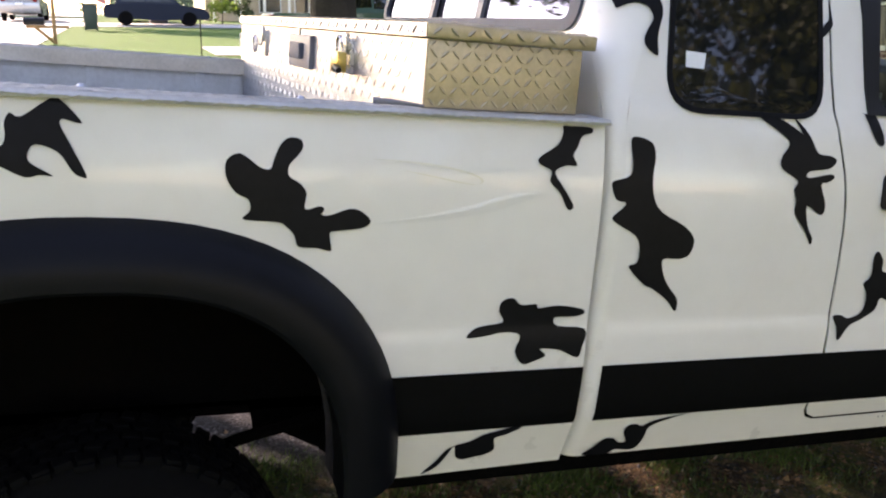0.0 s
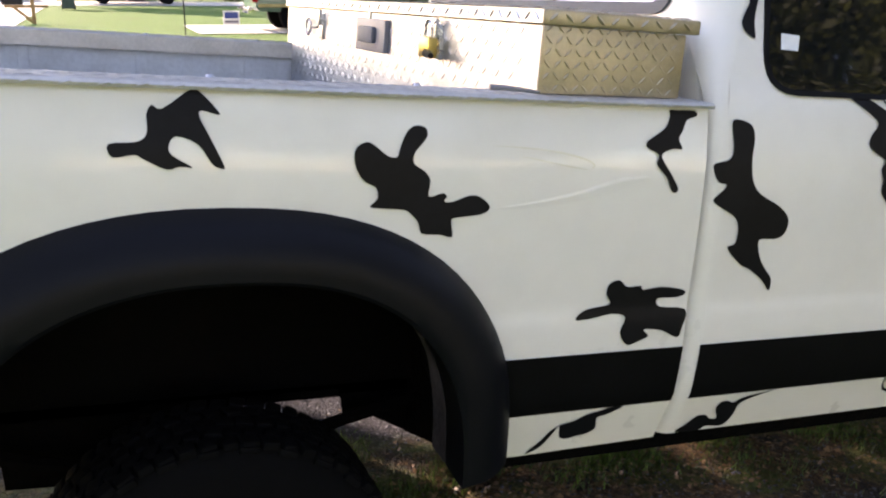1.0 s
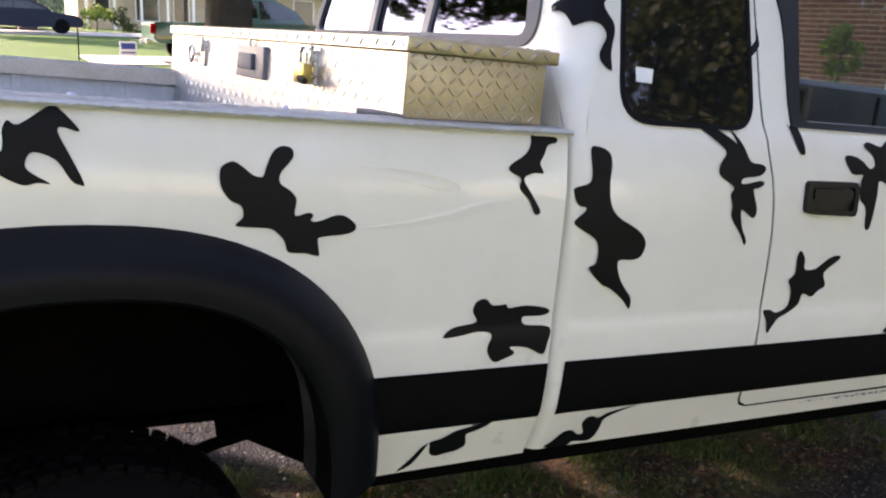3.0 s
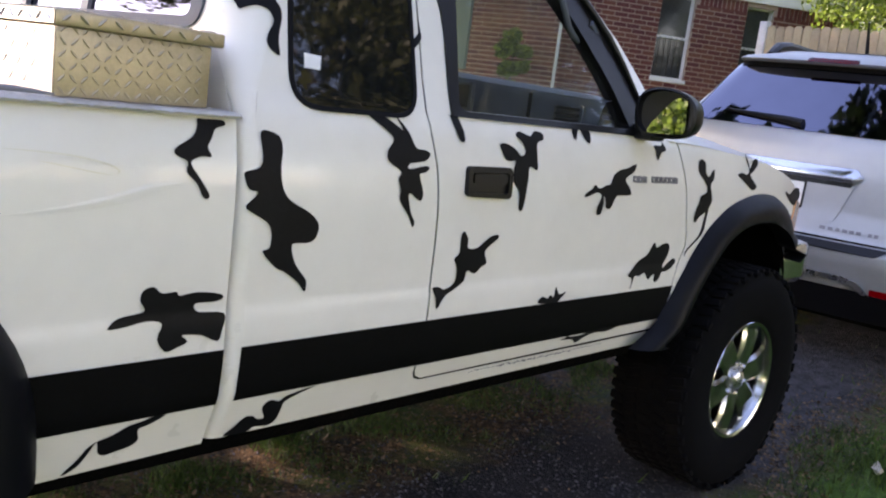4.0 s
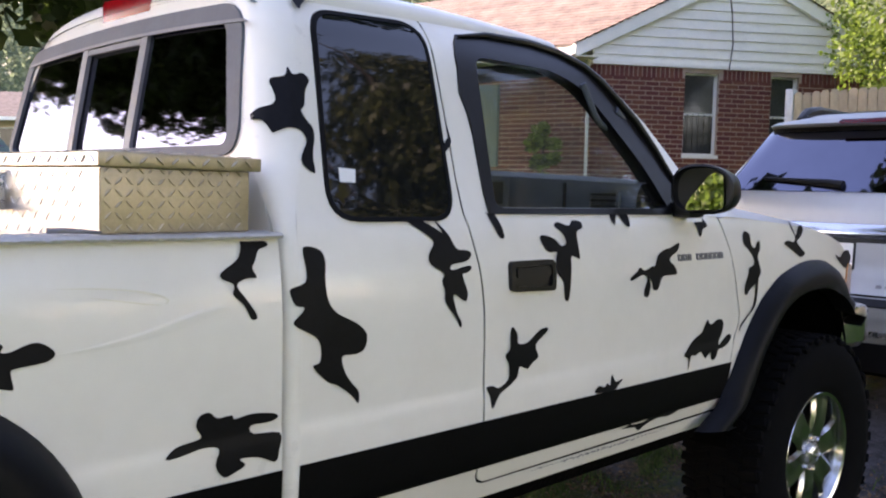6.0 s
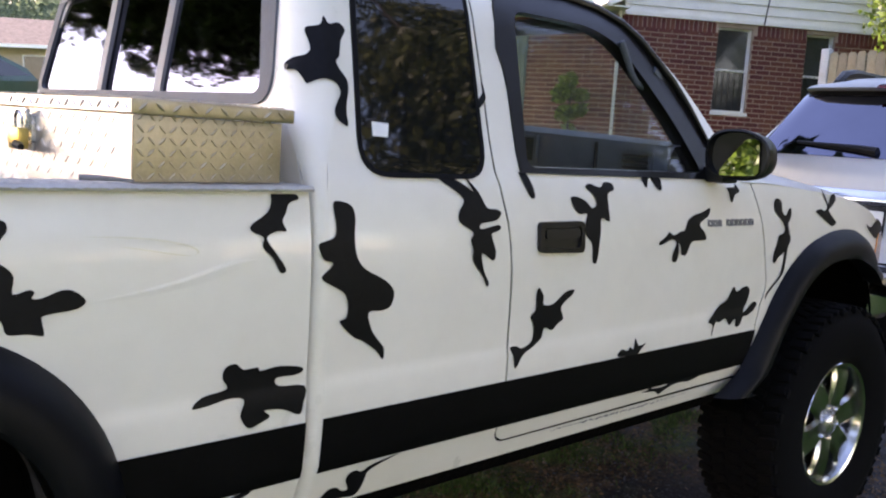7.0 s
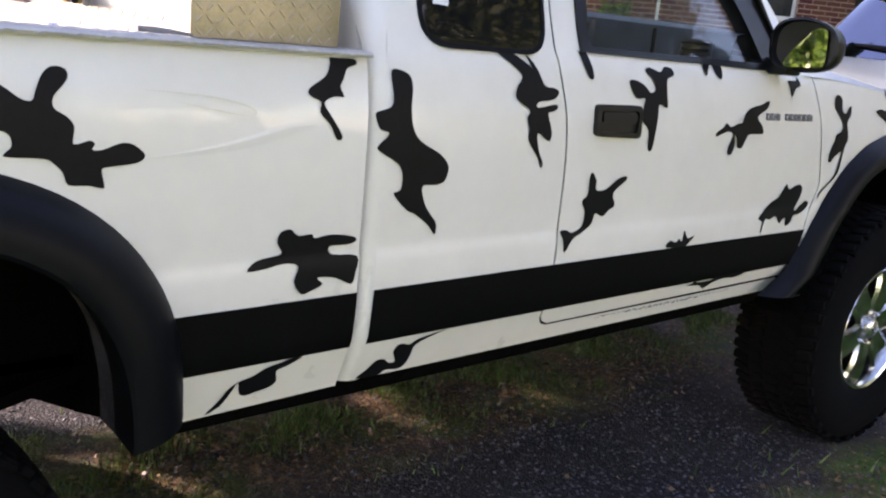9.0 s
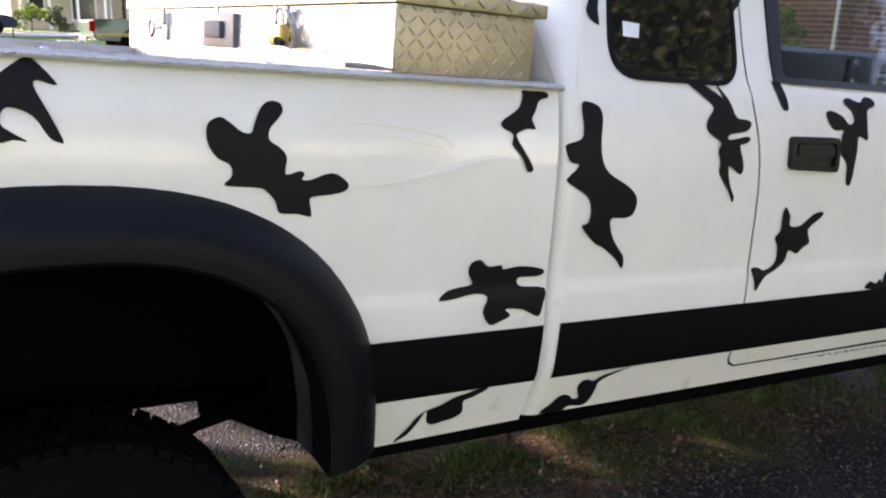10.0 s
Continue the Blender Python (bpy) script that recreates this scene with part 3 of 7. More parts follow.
for k in range(5):
    add_box(bm, 3.745, 3.775, 0.52, 1.17, 0.90 + 0.045 * k, 0.92 + 0.045 * k, 0.004)
part("grille", bm, TRIM, truck, "black slatted grille")
for s in (0, 1):
    pts = [(0.19, 0.93), (0.50, 0.92), (0.50, 1.10), (0.24, 1.12)]
    bm = sheet(corners(pts, 0.03), lambda y, z, d: (3.765 - 0.28 * (0.5 - y) ** 1.2 - d if y < 0.5 else 3.765 - d, WIDTH - y if s else y, z), 0.05, cuts_u=[0.3, 0.4])
    part("headlight", bm, CHROME, truck, "clear headlight")
    bm = sheet(corners([(3.58, 0.955), (3.70, 0.945), (3.715, 1.08), (3.63, 1.10)], 0.02), lambda x, z, d: (far if s else near)(x, z, d - 0.006), 0.02)
    part("indicator", bm, material("amber_lens", (0.55, 0.25, 0.08), 0.2, coat=0.5), truck, "amber side indicator")
# front bumper, wrapping round the corners
bend = [(3.56, 0.030), (3.64, 0.012), (3.74, 0.004), (3.80, 0.018), (3.85, 0.06), (3.885, 0.14), (3.905, 0.30), (3.915, 0.55), (3.92, WIDTH / 2)]
rows = []
for x, y, s_ in [(x, y, 1) for x, y in bend] + [(x, WIDTH - y, -1) for x, y in bend[-2::-1]]:
    inx = (x - 3.5) * 0.12
    iny = s_ * 0.03 if x < 3.9 else 0.0
    rows.append([(x - inx, y + iny * 1.5, 0.915), (x - inx * 0.2, y + iny * 0.3, 0.912), (x, y, 0.895), (x, y, 0.83), (x - 0.004, y, 0.77), (x - inx * 0.5, y + iny * 0.6, 0.745), (x - inx * 1.4, y + iny * 1.5, 0.742)])
part("front_bumper", grid_surface(rows), CHROME, truck, "chrome front bumper")

# windscreen, pillars, dashboard
pil_y = lambda x: side_profile(roof_line(x))
rows = []
for k in range(9):
    t = k / 8
    row = []
    for s in [-1 + j / 8 for j in range(17)]:
        a = roof_point(1.93, s * 0.94) + Vector((0, 0, -0.006))
        b = Vector((2.50 + 0.10 * (1 - s * s), WIDTH / 2 + s * 0.77, 1.30 + 0.03 * (1 - s * s)))
        row.append(a.lerp(b, t) + Vector((0.02, 0, 0.02)) * math.sin(math.pi * t))
    rows.append(row)
ws = part("windscreen", grid_surface(rows), GLASS, truck, "clear windscreen")
ws.visible_shadow = False
for s in (0, 1):
    rows = []
    for x in [1.88] + span(1.88, 2.52, 0.05) + [2.52]:
        z, y = roof_line(x), pil_y(x)
        cs = [(0.012, -0.02), (0.035, -0.012), (0.06, -0.02), (0.06, -0.05), (0.03, -0.06), (0.012, -0.045)]
        rows.append([(x + 0.02, (WIDTH - y - a) if s else y + a, z + b) for a, b in cs])
    part("a_pillar", grid_surface(rows, closed=True), WHITE, truck)
rows = []
for y in [0.09] + span(0.09, 1.60, 0.1) + [1.60]:
    sw = 0.015 * math.sin(y * 5)
    up = 0.055 * (min(y, 1.0) - 0.28)
    rows.append([(2.52, y, 1.33), (2.42, y, 1.385 + up), (2.30, y, 1.402 + up + sw * 0.2), (2.20, y, 1.402 + up), (2.155, y, 1.392 + up * 0.7), (2.14, y, 1.36), (2.12, y, 1.24), (2.16, y, 1.16), (2.2, y, 1.0)])
dash = part("dashboard", grid_surface(rows), DASH, truck, "dark grey dashboard")
for y in (0.20, 0.80, 0.98):
    bm = bmesh.new()
    for k in range(5):
        add_box(bm, 2.118, 2.140, y - 0.045, y + 0.045, 1.275 + k * 0.018, 1.285 + k * 0.018, 0.002)
    part("air_vent", bm, TRIM, dash)
    bm = sheet(corners([(y - 0.058, 1.262), (y + 0.058, 1.262), (y + 0.058, 1.366), (y - 0.058, 1.366)], 0.02), lambda u, v, d: (2.116 + 0.2 * max(0, v - 1.33) + d, u, v), 0.012, holes=[corners([(y - 0.048, 1.27), (y + 0.048, 1.27), (y + 0.048, 1.358), (y - 0.048, 1.358)], 0.015)])
    part("vent_frame", bm, DASH, dash)
bm = bmesh.new()
add_box(bm, 2.105, 2.13, 0.66, 0.72, 1.25, 1.31, 0.006)
part("switch_panel", bm, GREYSEAL, dash)
recess = part("console_recess", box(2.108, 2.122, 0.585, 0.715, 1.310, 1.388, 0.006), TRIM, dash, "dark recess in the dashboard")
for y0, y1, z0, z1 in ((0.575, 0.587, 1.302, 1.396), (0.713, 0.725, 1.302, 1.396), (0.587, 0.713, 1.386, 1.396)):
    part("recess_frame", box(2.100, 2.118, y0, y1, z0, z1, 0.003), DASH, dash)
part("pale_tag", box(2.100, 2.107, 0.655, 0.685, 1.312, 1.332, 0.002), PALEPLASTIC, recess)
part("dash_seam", box(2.118, 2.128, 0.345, 0.352, 1.30, 1.385), UNDER, dash)
part("roof_lining", grid_surface([[roof_point(x, u) + Vector((0, 0, -0.045)) for u in us[2:-2]] for x in (0.92, 1.2, 1.5, 1.75, 1.90)]), GREYSEAL, truck)
part("sun_visor", box(1.78, 1.94, 0.28, 0.76, 1.690, 1.712, 0.008), GREYSEAL, truck, "grey folded sun visor")
bm = tube([(1.955, 0.165, 1.665), (1.984, 0.16, 1.617), (2.008, 0.16, 1.582), (2.039, 0.16, 1.557), (2.093, 0.16, 1.541), (2.152, 0.16, 1.538), (2.185, 0.16, 1.547)], [0.010, 0.010, 0.0095, 0.009, 0.009, 0.010, 0.012], 8)
part("pillar_trim", tube([(2.10, 0.155, 1.60), (2.205, 0.155, 1.532), (2.29, 0.155, 1.481), (2.362, 0.155, 1.429), (2.41, 0.155, 1.395)], 0.014, 8), GREYSEAL, truck)
part("grab_handle", bm, GREYSEAL, truck, "curved grey grab handle on the windscreen pillar")
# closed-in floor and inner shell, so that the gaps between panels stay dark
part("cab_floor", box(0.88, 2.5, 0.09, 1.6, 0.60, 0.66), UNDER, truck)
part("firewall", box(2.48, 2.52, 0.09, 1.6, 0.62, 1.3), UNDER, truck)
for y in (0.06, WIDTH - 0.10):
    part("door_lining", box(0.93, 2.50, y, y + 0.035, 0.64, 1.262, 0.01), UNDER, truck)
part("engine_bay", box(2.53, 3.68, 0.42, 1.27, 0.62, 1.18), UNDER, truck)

# load bed
part("bed_floor", box(-1.13, 0.83, 0.44, 1.25, 0.80, 0.83), GREYBED, truck)
part("bed_front_wall", box(0.80, 0.83, 0.05, 1.64, 0.66, 1.24, 0.005), GREYBED, truck)
part("tailgate", box(-1.16, -1.12, 0.06, 1.63, 0.78, 1.25, 0.012), WHITE, truck)
for y0, y1 in ((0.088, 0.108), (WIDTH - 0.108, WIDTH - 0.088)):
    inner_wall = part("bed_inner_wall", box(-1.12, 0.80, y0, y1, 1.075, 1.235, 0.004), GREYBED, truck, "pale grey inner bed wall")
    for k in range(6):
        part("rib", box(-1.0 + 0.32 * k, -0.97 + 0.32 * k, y0 - 0.004, y1 + 0.004, 1.08, 1.225, 0.003), GREYBED, inner_wall)
    for x0, x1 in ((-1.12, -0.50), (0.50, 0.80)):
        part("bed_inner_wall", box(x0, x1, y0, y1, 0.66, 1.075), GREYBED, truck)
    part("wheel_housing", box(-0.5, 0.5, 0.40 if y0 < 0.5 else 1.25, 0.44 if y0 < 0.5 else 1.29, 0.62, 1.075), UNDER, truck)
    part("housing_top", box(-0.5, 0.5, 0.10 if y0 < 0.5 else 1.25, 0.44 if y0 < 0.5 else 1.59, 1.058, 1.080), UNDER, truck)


def lozenges(bm, points, half_len, half_wid, height, place):
    """Raised lozenges of tread plate; place(u, v, h) puts them on the sheet."""
    for u, v, turn in points:
        c, s = math.cos(turn), math.sin(turn)
        rim = []
        for a, b in ((half_len, 0), (half_len * 0.45, half_wid), (-half_len * 0.45, half_wid), (-half_len, 0), (-half_len * 0.45, -half_wid), (half_len * 0.45, -half_wid)):
            rim.append(bm.verts.new(place(u + a * c - b * s, v + a * s + b * c, 0)))
        ridge = [bm.verts.new(place(u + a * c, v + a * s, height)) for a in (half_len * 0.62, -half_len * 0.62)]
        bm.faces.new((rim[0], rim[1], ridge[0])), bm.faces.new((rim[1], rim[2], ridge[1], ridge[0]))
        bm.faces.new((rim[2], rim[3], ridge[1])), bm.faces.new((rim[3], rim[4], ridge[1]))
        bm.faces.new((rim[4], rim[5], ridge[0], ridge[1])), bm.faces.new((rim[5], rim[0], ridge[0]))


def lozenge_grid(u0, u1, v0, v1, pitch):
    pts, row = [], 0
    v = v0 + pitch * 0.5
    while v < v1 - pitch * 0.3:
        k = 0
        u = u0 + pitch * 0.5
        while u < u1 - pitch * 0.3:
            pts.append((u, v, radians(45) if (k + row) % 2 else radians(-45)))
            u += pitch
            k += 1
        v += pitch
        row += 1
    return pts


for flip in (0, 1):
    put_y = (lambda y: WIDTH - y) if flip else (lambda y: y)
    prof = [(0.016, 1.2555), (0.010, 1.256), (0.009, 1.261), (0.013, 1.265), (0.018, 1.266), (0.115, 1.266), (0.121, 1.262), (0.123, 1.220)]
    rows = [[(x, put_y(y), z) for y, z in prof] for x in (-1.15, -0.5, 0.0, 0.4, 0.842)]
    cap = part("bed_rail_cap", grid_surface(rows), RAILCAP, truck, "aluminium tread-plate bed rail cap")
    bm = bmesh.new()
    lozenges(bm, lozenge_grid(-1.14, 0.84, 0.019, 0.115, 0.032), 0.017, 0.004, 0.0016, lambda u, v, h: (u, put_y(v), 1.2662 + h))
    lozenges(bm, [(-1.12 + 0.048 * k, 1.2606, radians(17)) for k in range(41)], 0.011, 0.0013, 0.0016, lambda u, v, h: (u, put_y(0.0092 - h), v))
    part("tread", bm, RAILCAP, cap, smooth=False)
    for k in range(6):
        bm = bmesh.new()
        add_lathe(bm, [(0.0005, 0.004), (0.005, 0.0035), (0.008, 0.0)], 10, pose(-1.0 + 0.33 * k, put_y(0.110), 1.267, 90))
        part("screw", bm, ALLOY, cap)

# frame, axles, springs under the truck
for y in (0.42, 1.20):
    part("frame_rail", box(-1.1, 3.6, y, y + 0.07, 0.578, 0.69, 0.01), UNDER, truck)
part("rear_axle", tube([(0.02, 0.25, 0.34), (0.02, 0.75, 0.34), (0.02, 0.8, 0.34), (0.02, 0.95, 0.34), (0.02, 1.44, 0.34)], [0.045, 0.05, 0.14, 0.14, 0.045], 12), UNDER, truck)
part("front_axle", tube([(3.096, 0.1, 0.43), (3.096, 0.8, 0.43), (3.096, 1.55, 0.43)], 0.05, 10), UNDER, truck)
for y in (0.36, 1.28):
    part("leaf_spring", tube([(-0.62, y, 0.62), (-0.3, y, 0.535), (0, y, 0.47), (0.3, y, 0.560), (0.62, y, 0.63)], 0.014, 6), UNDER, truck)
part("shock_absorber", tube([(0.08, 0.50, 0.40), (0.02, 0.52, 0.80)], 0.026, 10), UNDER, truck)
part("exhaust_pipe", tube([(0.2, 1.10, 0.52), (-0.9, 1.2, 0.56)], 0.03, 10), UNDER, truck)


def wheel(cx, y_face, z, radius, width, rim_r, flip, steer=0.0):
    """A wheel whose outer face looks to -y (or +y when flipped)."""
    m = pose(cx, y_face, z, 0, 0, (180 if flip else 0) - steer)
    hub = new("wheel")
    hub.parent = truck
    hub.matrix_local = m
    w, r = width, radius
    bm = bmesh.new()
    add_lathe(bm, [(rim_r - 0.01, 0.03), (rim_r + 0.005, 0.012), (rim_r + 0.03, 0.0), (r * 0.80, -0.006), (r * 0.90, 0.0), (r * 0.955, 0.018), (r - 0.012, 0.04), (r - 0.008, w * 0.5),
                   (r - 0.012, w - 0.04), (r * 0.95, w - 0.015), (r * 0.8, w), (rim_r + 0.02, w - 0.01), (rim_r - 0.01, w - 0.04)], 72)
    tyre = part("tyre", bm, RUBBER, hub, "black knobbly all-terrain tyre")
    bm = bmesh.new()
    n = 60
    for k in range(n):
        for j, (yy, dw, da) in enumerate(((w * 0.12, w * 0.085, 0.0), (w * 0.31, w * 0.075, 0.5), (w * 0.5, w * 0.08, 0.1), (w * 0.69, w * 0.075, 0.6), (w * 0.88, w * 0.085, 0.1))):
            a = 2 * math.pi * (k + da) / n
            hl = 0.0145 * RNG.uniform(0.85, 1.1)
            add_box(bm, -hl, hl, yy - dw, yy + dw, r - 0.016, r - 0.003 * RNG.uniform(0, 1), 0.004, Matrix.Rotation(a, 4, "Y") @ Matrix.Translation((0, yy, 0)) @ Matrix.Rotation(radians((12, -18, 0, 18, -12)[j]), 4, "Z") @ Matrix.Translation((0, -yy, 0)))
        a = 2 * math.pi * k / n
        if k % 2:
            add_box(bm, -0.017, 0.017, 0.002, 0.05, r * 0.935, r * 0.975, 0.004, Matrix.Rotation(a, 4, "Y"))
    tagged(part("tread", bm, RUBBER, tyre), kind="stuff")
    bm = bmesh.new()
    add_lathe(bm, [(rim_r - 0.004, 0.026), (rim_r + 0.004, 0.018), (rim_r - 0.002, 0.012), (rim_r - 0.012, 0.016), (rim_r - 0.022, 0.04), (rim_r - 0.03, 0.10), (rim_r - 0.04, w - 0.06), (0.09, w - 0.07), (0.001, w - 0.07)], 64)
    rim = part("rim", bm, RIMALLOY, hub, "polished alloy rim")
    inner = rim_r - 0.02
    bm = bmesh.new()
    add_lathe(bm, [(inner - 0.012, 0.10), (inner - 0.02, 0.085), (0.001, 0.085)], 40)
    part("brake_drum", bm, UNDER, rim, "dark brake behind the spokes")
    for k in range(6):
        a = 2 * math.pi * k / 6 + 0.26
        bm = bmesh.new()
        rows = []
        for t in (0.0, 0.2, 0.45, 0.7, 0.9, 1.0):
            rr = 0.058 + (inner - 0.052) * t
            half = 0.050 + 0.020 * t ** 2 + (0.018 if t > 0.95 else 0)
            yy = 0.034 - 0.010 * math.sin(math.pi * t) + 0.002 * t
            rows.append([(-half, yy + 0.05, rr), (-half, yy + 0.010, rr), (-half * 0.72, yy, rr), (-half * 0.18, yy + 0.004, rr), (half * 0.18, yy + 0.004, rr), (half * 0.72, yy, rr), (half, yy + 0.010, rr), (half, yy + 0.05, rr)])
        grid_surface(rows, bm=bm)
        bmesh.ops.transform(bm, matrix=Matrix.Rotation(a, 4, "Y"), verts=bm.verts[:])
        part("spoke", bm, RIMALLOY, rim)
    bm = bmesh.new()
    add_lathe(bm, [(0.001, 0.018), (0.030, 0.020), (0.040, 0.028), (0.044, 0.042), (0.066, 0.046), (0.082, 0.056), (0.085, 0.10)], 32)
    part("hub_cap", bm, ALLOY, rim)
    for k in range(6):
        a = 2 * math.pi * k / 6 - 0.26
        bm = bmesh.new()
        add_lathe(bm, [(0.001, 0.026), (0.007, 0.027), (0.010, 0.034), (0.010, 0.06)], 8, Matrix.Rotation(a, 4, "Y") @ pose(0, 0, 0.062))
        part("wheel_nut", bm, CHROME, rim)
    bm = bmesh.new()
    add_lathe(bm, [(0.001, 0.13), (0.15, 0.13), (0.155, 0.14), (0.155, 0.155), (0.001, 0.155)], 32)
    part("brake_disc", bm, UNDER, hub)
    return hub


wheel(FRONT_AXLE - 0.008, -0.103, 0.432, 0.435, 0.31, 0.228, False, 3.0)
wheel(FRONT_AXLE, WIDTH + 0.085, 0.43, 0.43, 0.31, 0.232, True)
wheel(0.022, 0.08, 0.334, 0.338, 0.20, 0.185, False)
wheel(0.022, WIDTH - 0.08, 0.334, 0.338, 0.20, 0.185, True)

# door mirror: a rounded housing, open behind, with the glass set in it
def mirror_ring(t, grow=1.0):
    """A ring of the housing: t runs from the open rear edge to the closed front."""
    f = grow * (1 - t ** 2.6) ** 0.5
    out = []
    for k in range(28):
        a = 2 * math.pi * k / 28
        c, s_ = math.cos(a), math.sin(a)
        y = -0.071 + math.copysign(abs(c) ** 0.72, c) * 0.086 * f
        z = 1.374 + math.copysign(abs(s_) ** 0.72, s_) * 0.073 * f
        if z > 1.374 and y < -0.071:
            z -= 0.16 * (-0.071 - y)
        out.append((2.225 + 0.125 * t - 0.30 * (y + 0.085), y, z))
    return out


rows = [[(x + 0.022, y, z) for x, y, z in mirror_ring(0.0, 0.25)], [(x + 0.018, y, z) for x, y, z in mirror_ring(0.0, 0.86)], mirror_ring(0.0, 0.92)] + [mirror_ring(t) for t in (0.02, 0.12, 0.3, 0.5, 0.7, 0.85, 0.94, 0.985, 0.999)]
mirror = part("door_mirror", grid_surface(rows, closed=True), TRIM, truck, "black door mirror")
part("mirror_glass", sheet(corners([(-0.131, 1.318), (-0.023, 1.312), (-0.033, 1.342), (-0.093, 1.422), (-0.125, 1.420)], [0.02, 0.014, 0.02, 0.018, 0.018], 5), lambda y, z, d: (2.2295 + d - 0.30 * (y + 0.085), y, z), 0.003), MIRROR, mirror, "mirror glass")
part("mirror_foot", box(2.25, 2.34, -0.02, 0.07, 1.288, 1.335, 0.012), TRIM, mirror)

# door handle: bezel with a recessed lift flap
hx0, hx1, hz0, hz1 = 1.478, 1.646, 1.110, 1.188
door_near = [o for o in truck.children if o.name.startswith("door")][0]
bm = sheet(corners([(hx0, hz0 + 0.006), (hx1, hz0), (hx1, hz1), (hx0, hz1)], 0.016, 5), lambda x, z, d: near(x, z, d - 0.012), 0.016,
           holes=[corners([(hx0 + 0.014, hz0 + 0.016), (hx1 - 0.014, hz0 + 0.012), (hx1 - 0.014, hz1 - 0.012), (hx0 + 0.014, hz1 - 0.012)], 0.012, 5)])
handle = part("door_handle", bm, TRIM, door_near, "black plastic door handle")
part("handle_cup", sheet(corners([(hx0 + 0.01, hz0 + 0.012), (hx1 - 0.01, hz0 + 0.01), (hx1 - 0.01, hz1 - 0.01), (hx0 + 0.01, hz1 - 0.01)], 0.012), lambda x, z, d: near(x, z, -0.0035), 0), TRIM, door_near)
part("handle_flap", sheet(corners([(hx0 + 0.02, hz0 + 0.038), (hx1 - 0.02, hz0 + 0.036), (hx1 - 0.02, hz1 - 0.016), (hx0 + 0.02, hz1 - 0.016)], 0.01), lambda x, z, d: near(x, z, d - 0.012 + 0.1 * max(0, z - 1.16)), 0.008), TRIM, door_near)

# badge on the door: unreadable raised bars
for k, (x0, x1) in enumerate(((2.238, 2.262), (2.266, 2.288), (2.296, 2.312), (2.345, 2.370), (2.374, 2.398), (2.402, 2.424), (2.428, 2.452), (2.456, 2.48), (2.484, 2.505))):
    bm = sheet(corners([(x0, 1.160), (x1, 1.158), (x1, 1.178), (x0, 1.180)], 0.003, 2), lambda x, z, d: near(x, z, d - 0.004), 0.004, holes=[corners([(x0 + 0.006, 1.166), (x1 - 0.006, 1.164), (x1 - 0.006, 1.173), (x0 + 0.006, 1.174)], 0.002, 2)])
    part("badge_bar", bm, GREYBADGE, door_near)

# white patch painting a bright spot of light seen in the quarter window
part("sticker", sheet([(1.014, 1.365), (1.054, 1.364), (1.062, 1.392), (1.018, 1.394)], lambda x, z, d: near(x, z, -0.0045), 0), PAPER, truck, "small white patch for a bright spot in the quarter window")


def wrapped(x, z, d):
    """A place on the cab's or bed's skin, running on round the rear corner of the cab, out by d."""
    r = corner_radius(z)
    back = cab_rear(z) + r - x
    if x < 0.845 or back <= 0:
        return (x, side(x, z) - d, z)
    a = min(back / r, 1.4)
    return (cab_rear(z) + r - (r + d) * math.sin(a), side_profile(z) + r - (r + d) * math.cos(a), z)


def spot(points, owner, extra=0.0):
    """A black vinyl patch, drawn smoothly through its corners and laid on the paint."""
    pts = [tuple(float(v) for v in p.split(",")) for p in points.split()]
    line = rounded(pts, 3)
    xs, zs_ = [p[0] for p in line], [p[1] for p in line]
    bm = sheet(line, lambda x, z, d: wrapped(x, z, 0.0025 + extra), 0, cuts_u=span(min(xs), max(xs), 0.06) + [c for c in (0.855, 0.862, 0.87, 0.88, 0.89, 0.905, 0.92, 0.935) if min(xs) < c < max(xs)], cuts_v=[c for c in z_cuts if min(zs_) < c < max(zs_)])
    part("spot_decal", bm, SPOT, owner, recalc=False)


spot("-0.157,1.179 -0.123,1.182 -0.109,1.190 -0.106,1.204 -0.107,1.219 -0.100,1.233 -0.086,1.228 -0.050,1.254 -0.036,1.254 -0.009,1.226 -0.012,1.222 -0.032,1.227 -0.036,1.219 -0.023,1.193 -0.002,1.150 -0.008,1.147 -0.020,1.154 -0.039,1.181 -0.068,1.191 -0.078,1.178 -0.074,1.165 -0.046,1.148 -0.063,1.149 -0.082,1.145 -0.112,1.159 -0.124,1.165 -0.152,1.161", truck)
spot("0.190,1.168 0.195,1.181 0.211,1.188 0.226,1.180 0.242,1.168 0.257,1.166 0.263,1.182 0.273,1.204 0.287,1.214 0.304,1.211 0.307,1.199 0.299,1.187 0.286,1.172 0.286,1.156 0.303,1.145 0.314,1.130 0.312,1.105 0.335,1.110 0.343,1.105 0.339,1.097 0.353,1.096 0.382,1.106 0.402,1.103 0.419,1.087 0.405,1.075 0.361,1.070 0.353,1.064 0.357,1.040 0.348,1.039 0.333,1.043 0.304,1.045 0.297,1.063 0.285,1.076 0.271,1.084 0.223,1.087 0.218,1.092 0.228,1.102 0.225,1.119 0.207,1.128 0.193,1.148", truck)
spot("0.755,1.251 0.770,1.251 0.807,1.251 0.812,1.242 0.792,1.235 0.784,1.217 0.776,1.202 0.784,1.185 0.764,1.185 0.744,1.177 0.744,1.167 0.760,1.147 0.781,1.118 0.778,1.109 0.768,1.112 0.755,1.136 0.733,1.157 0.735,1.175 0.712,1.186 0.712,1.198 0.745,1.219 0.755,1.240", truck)
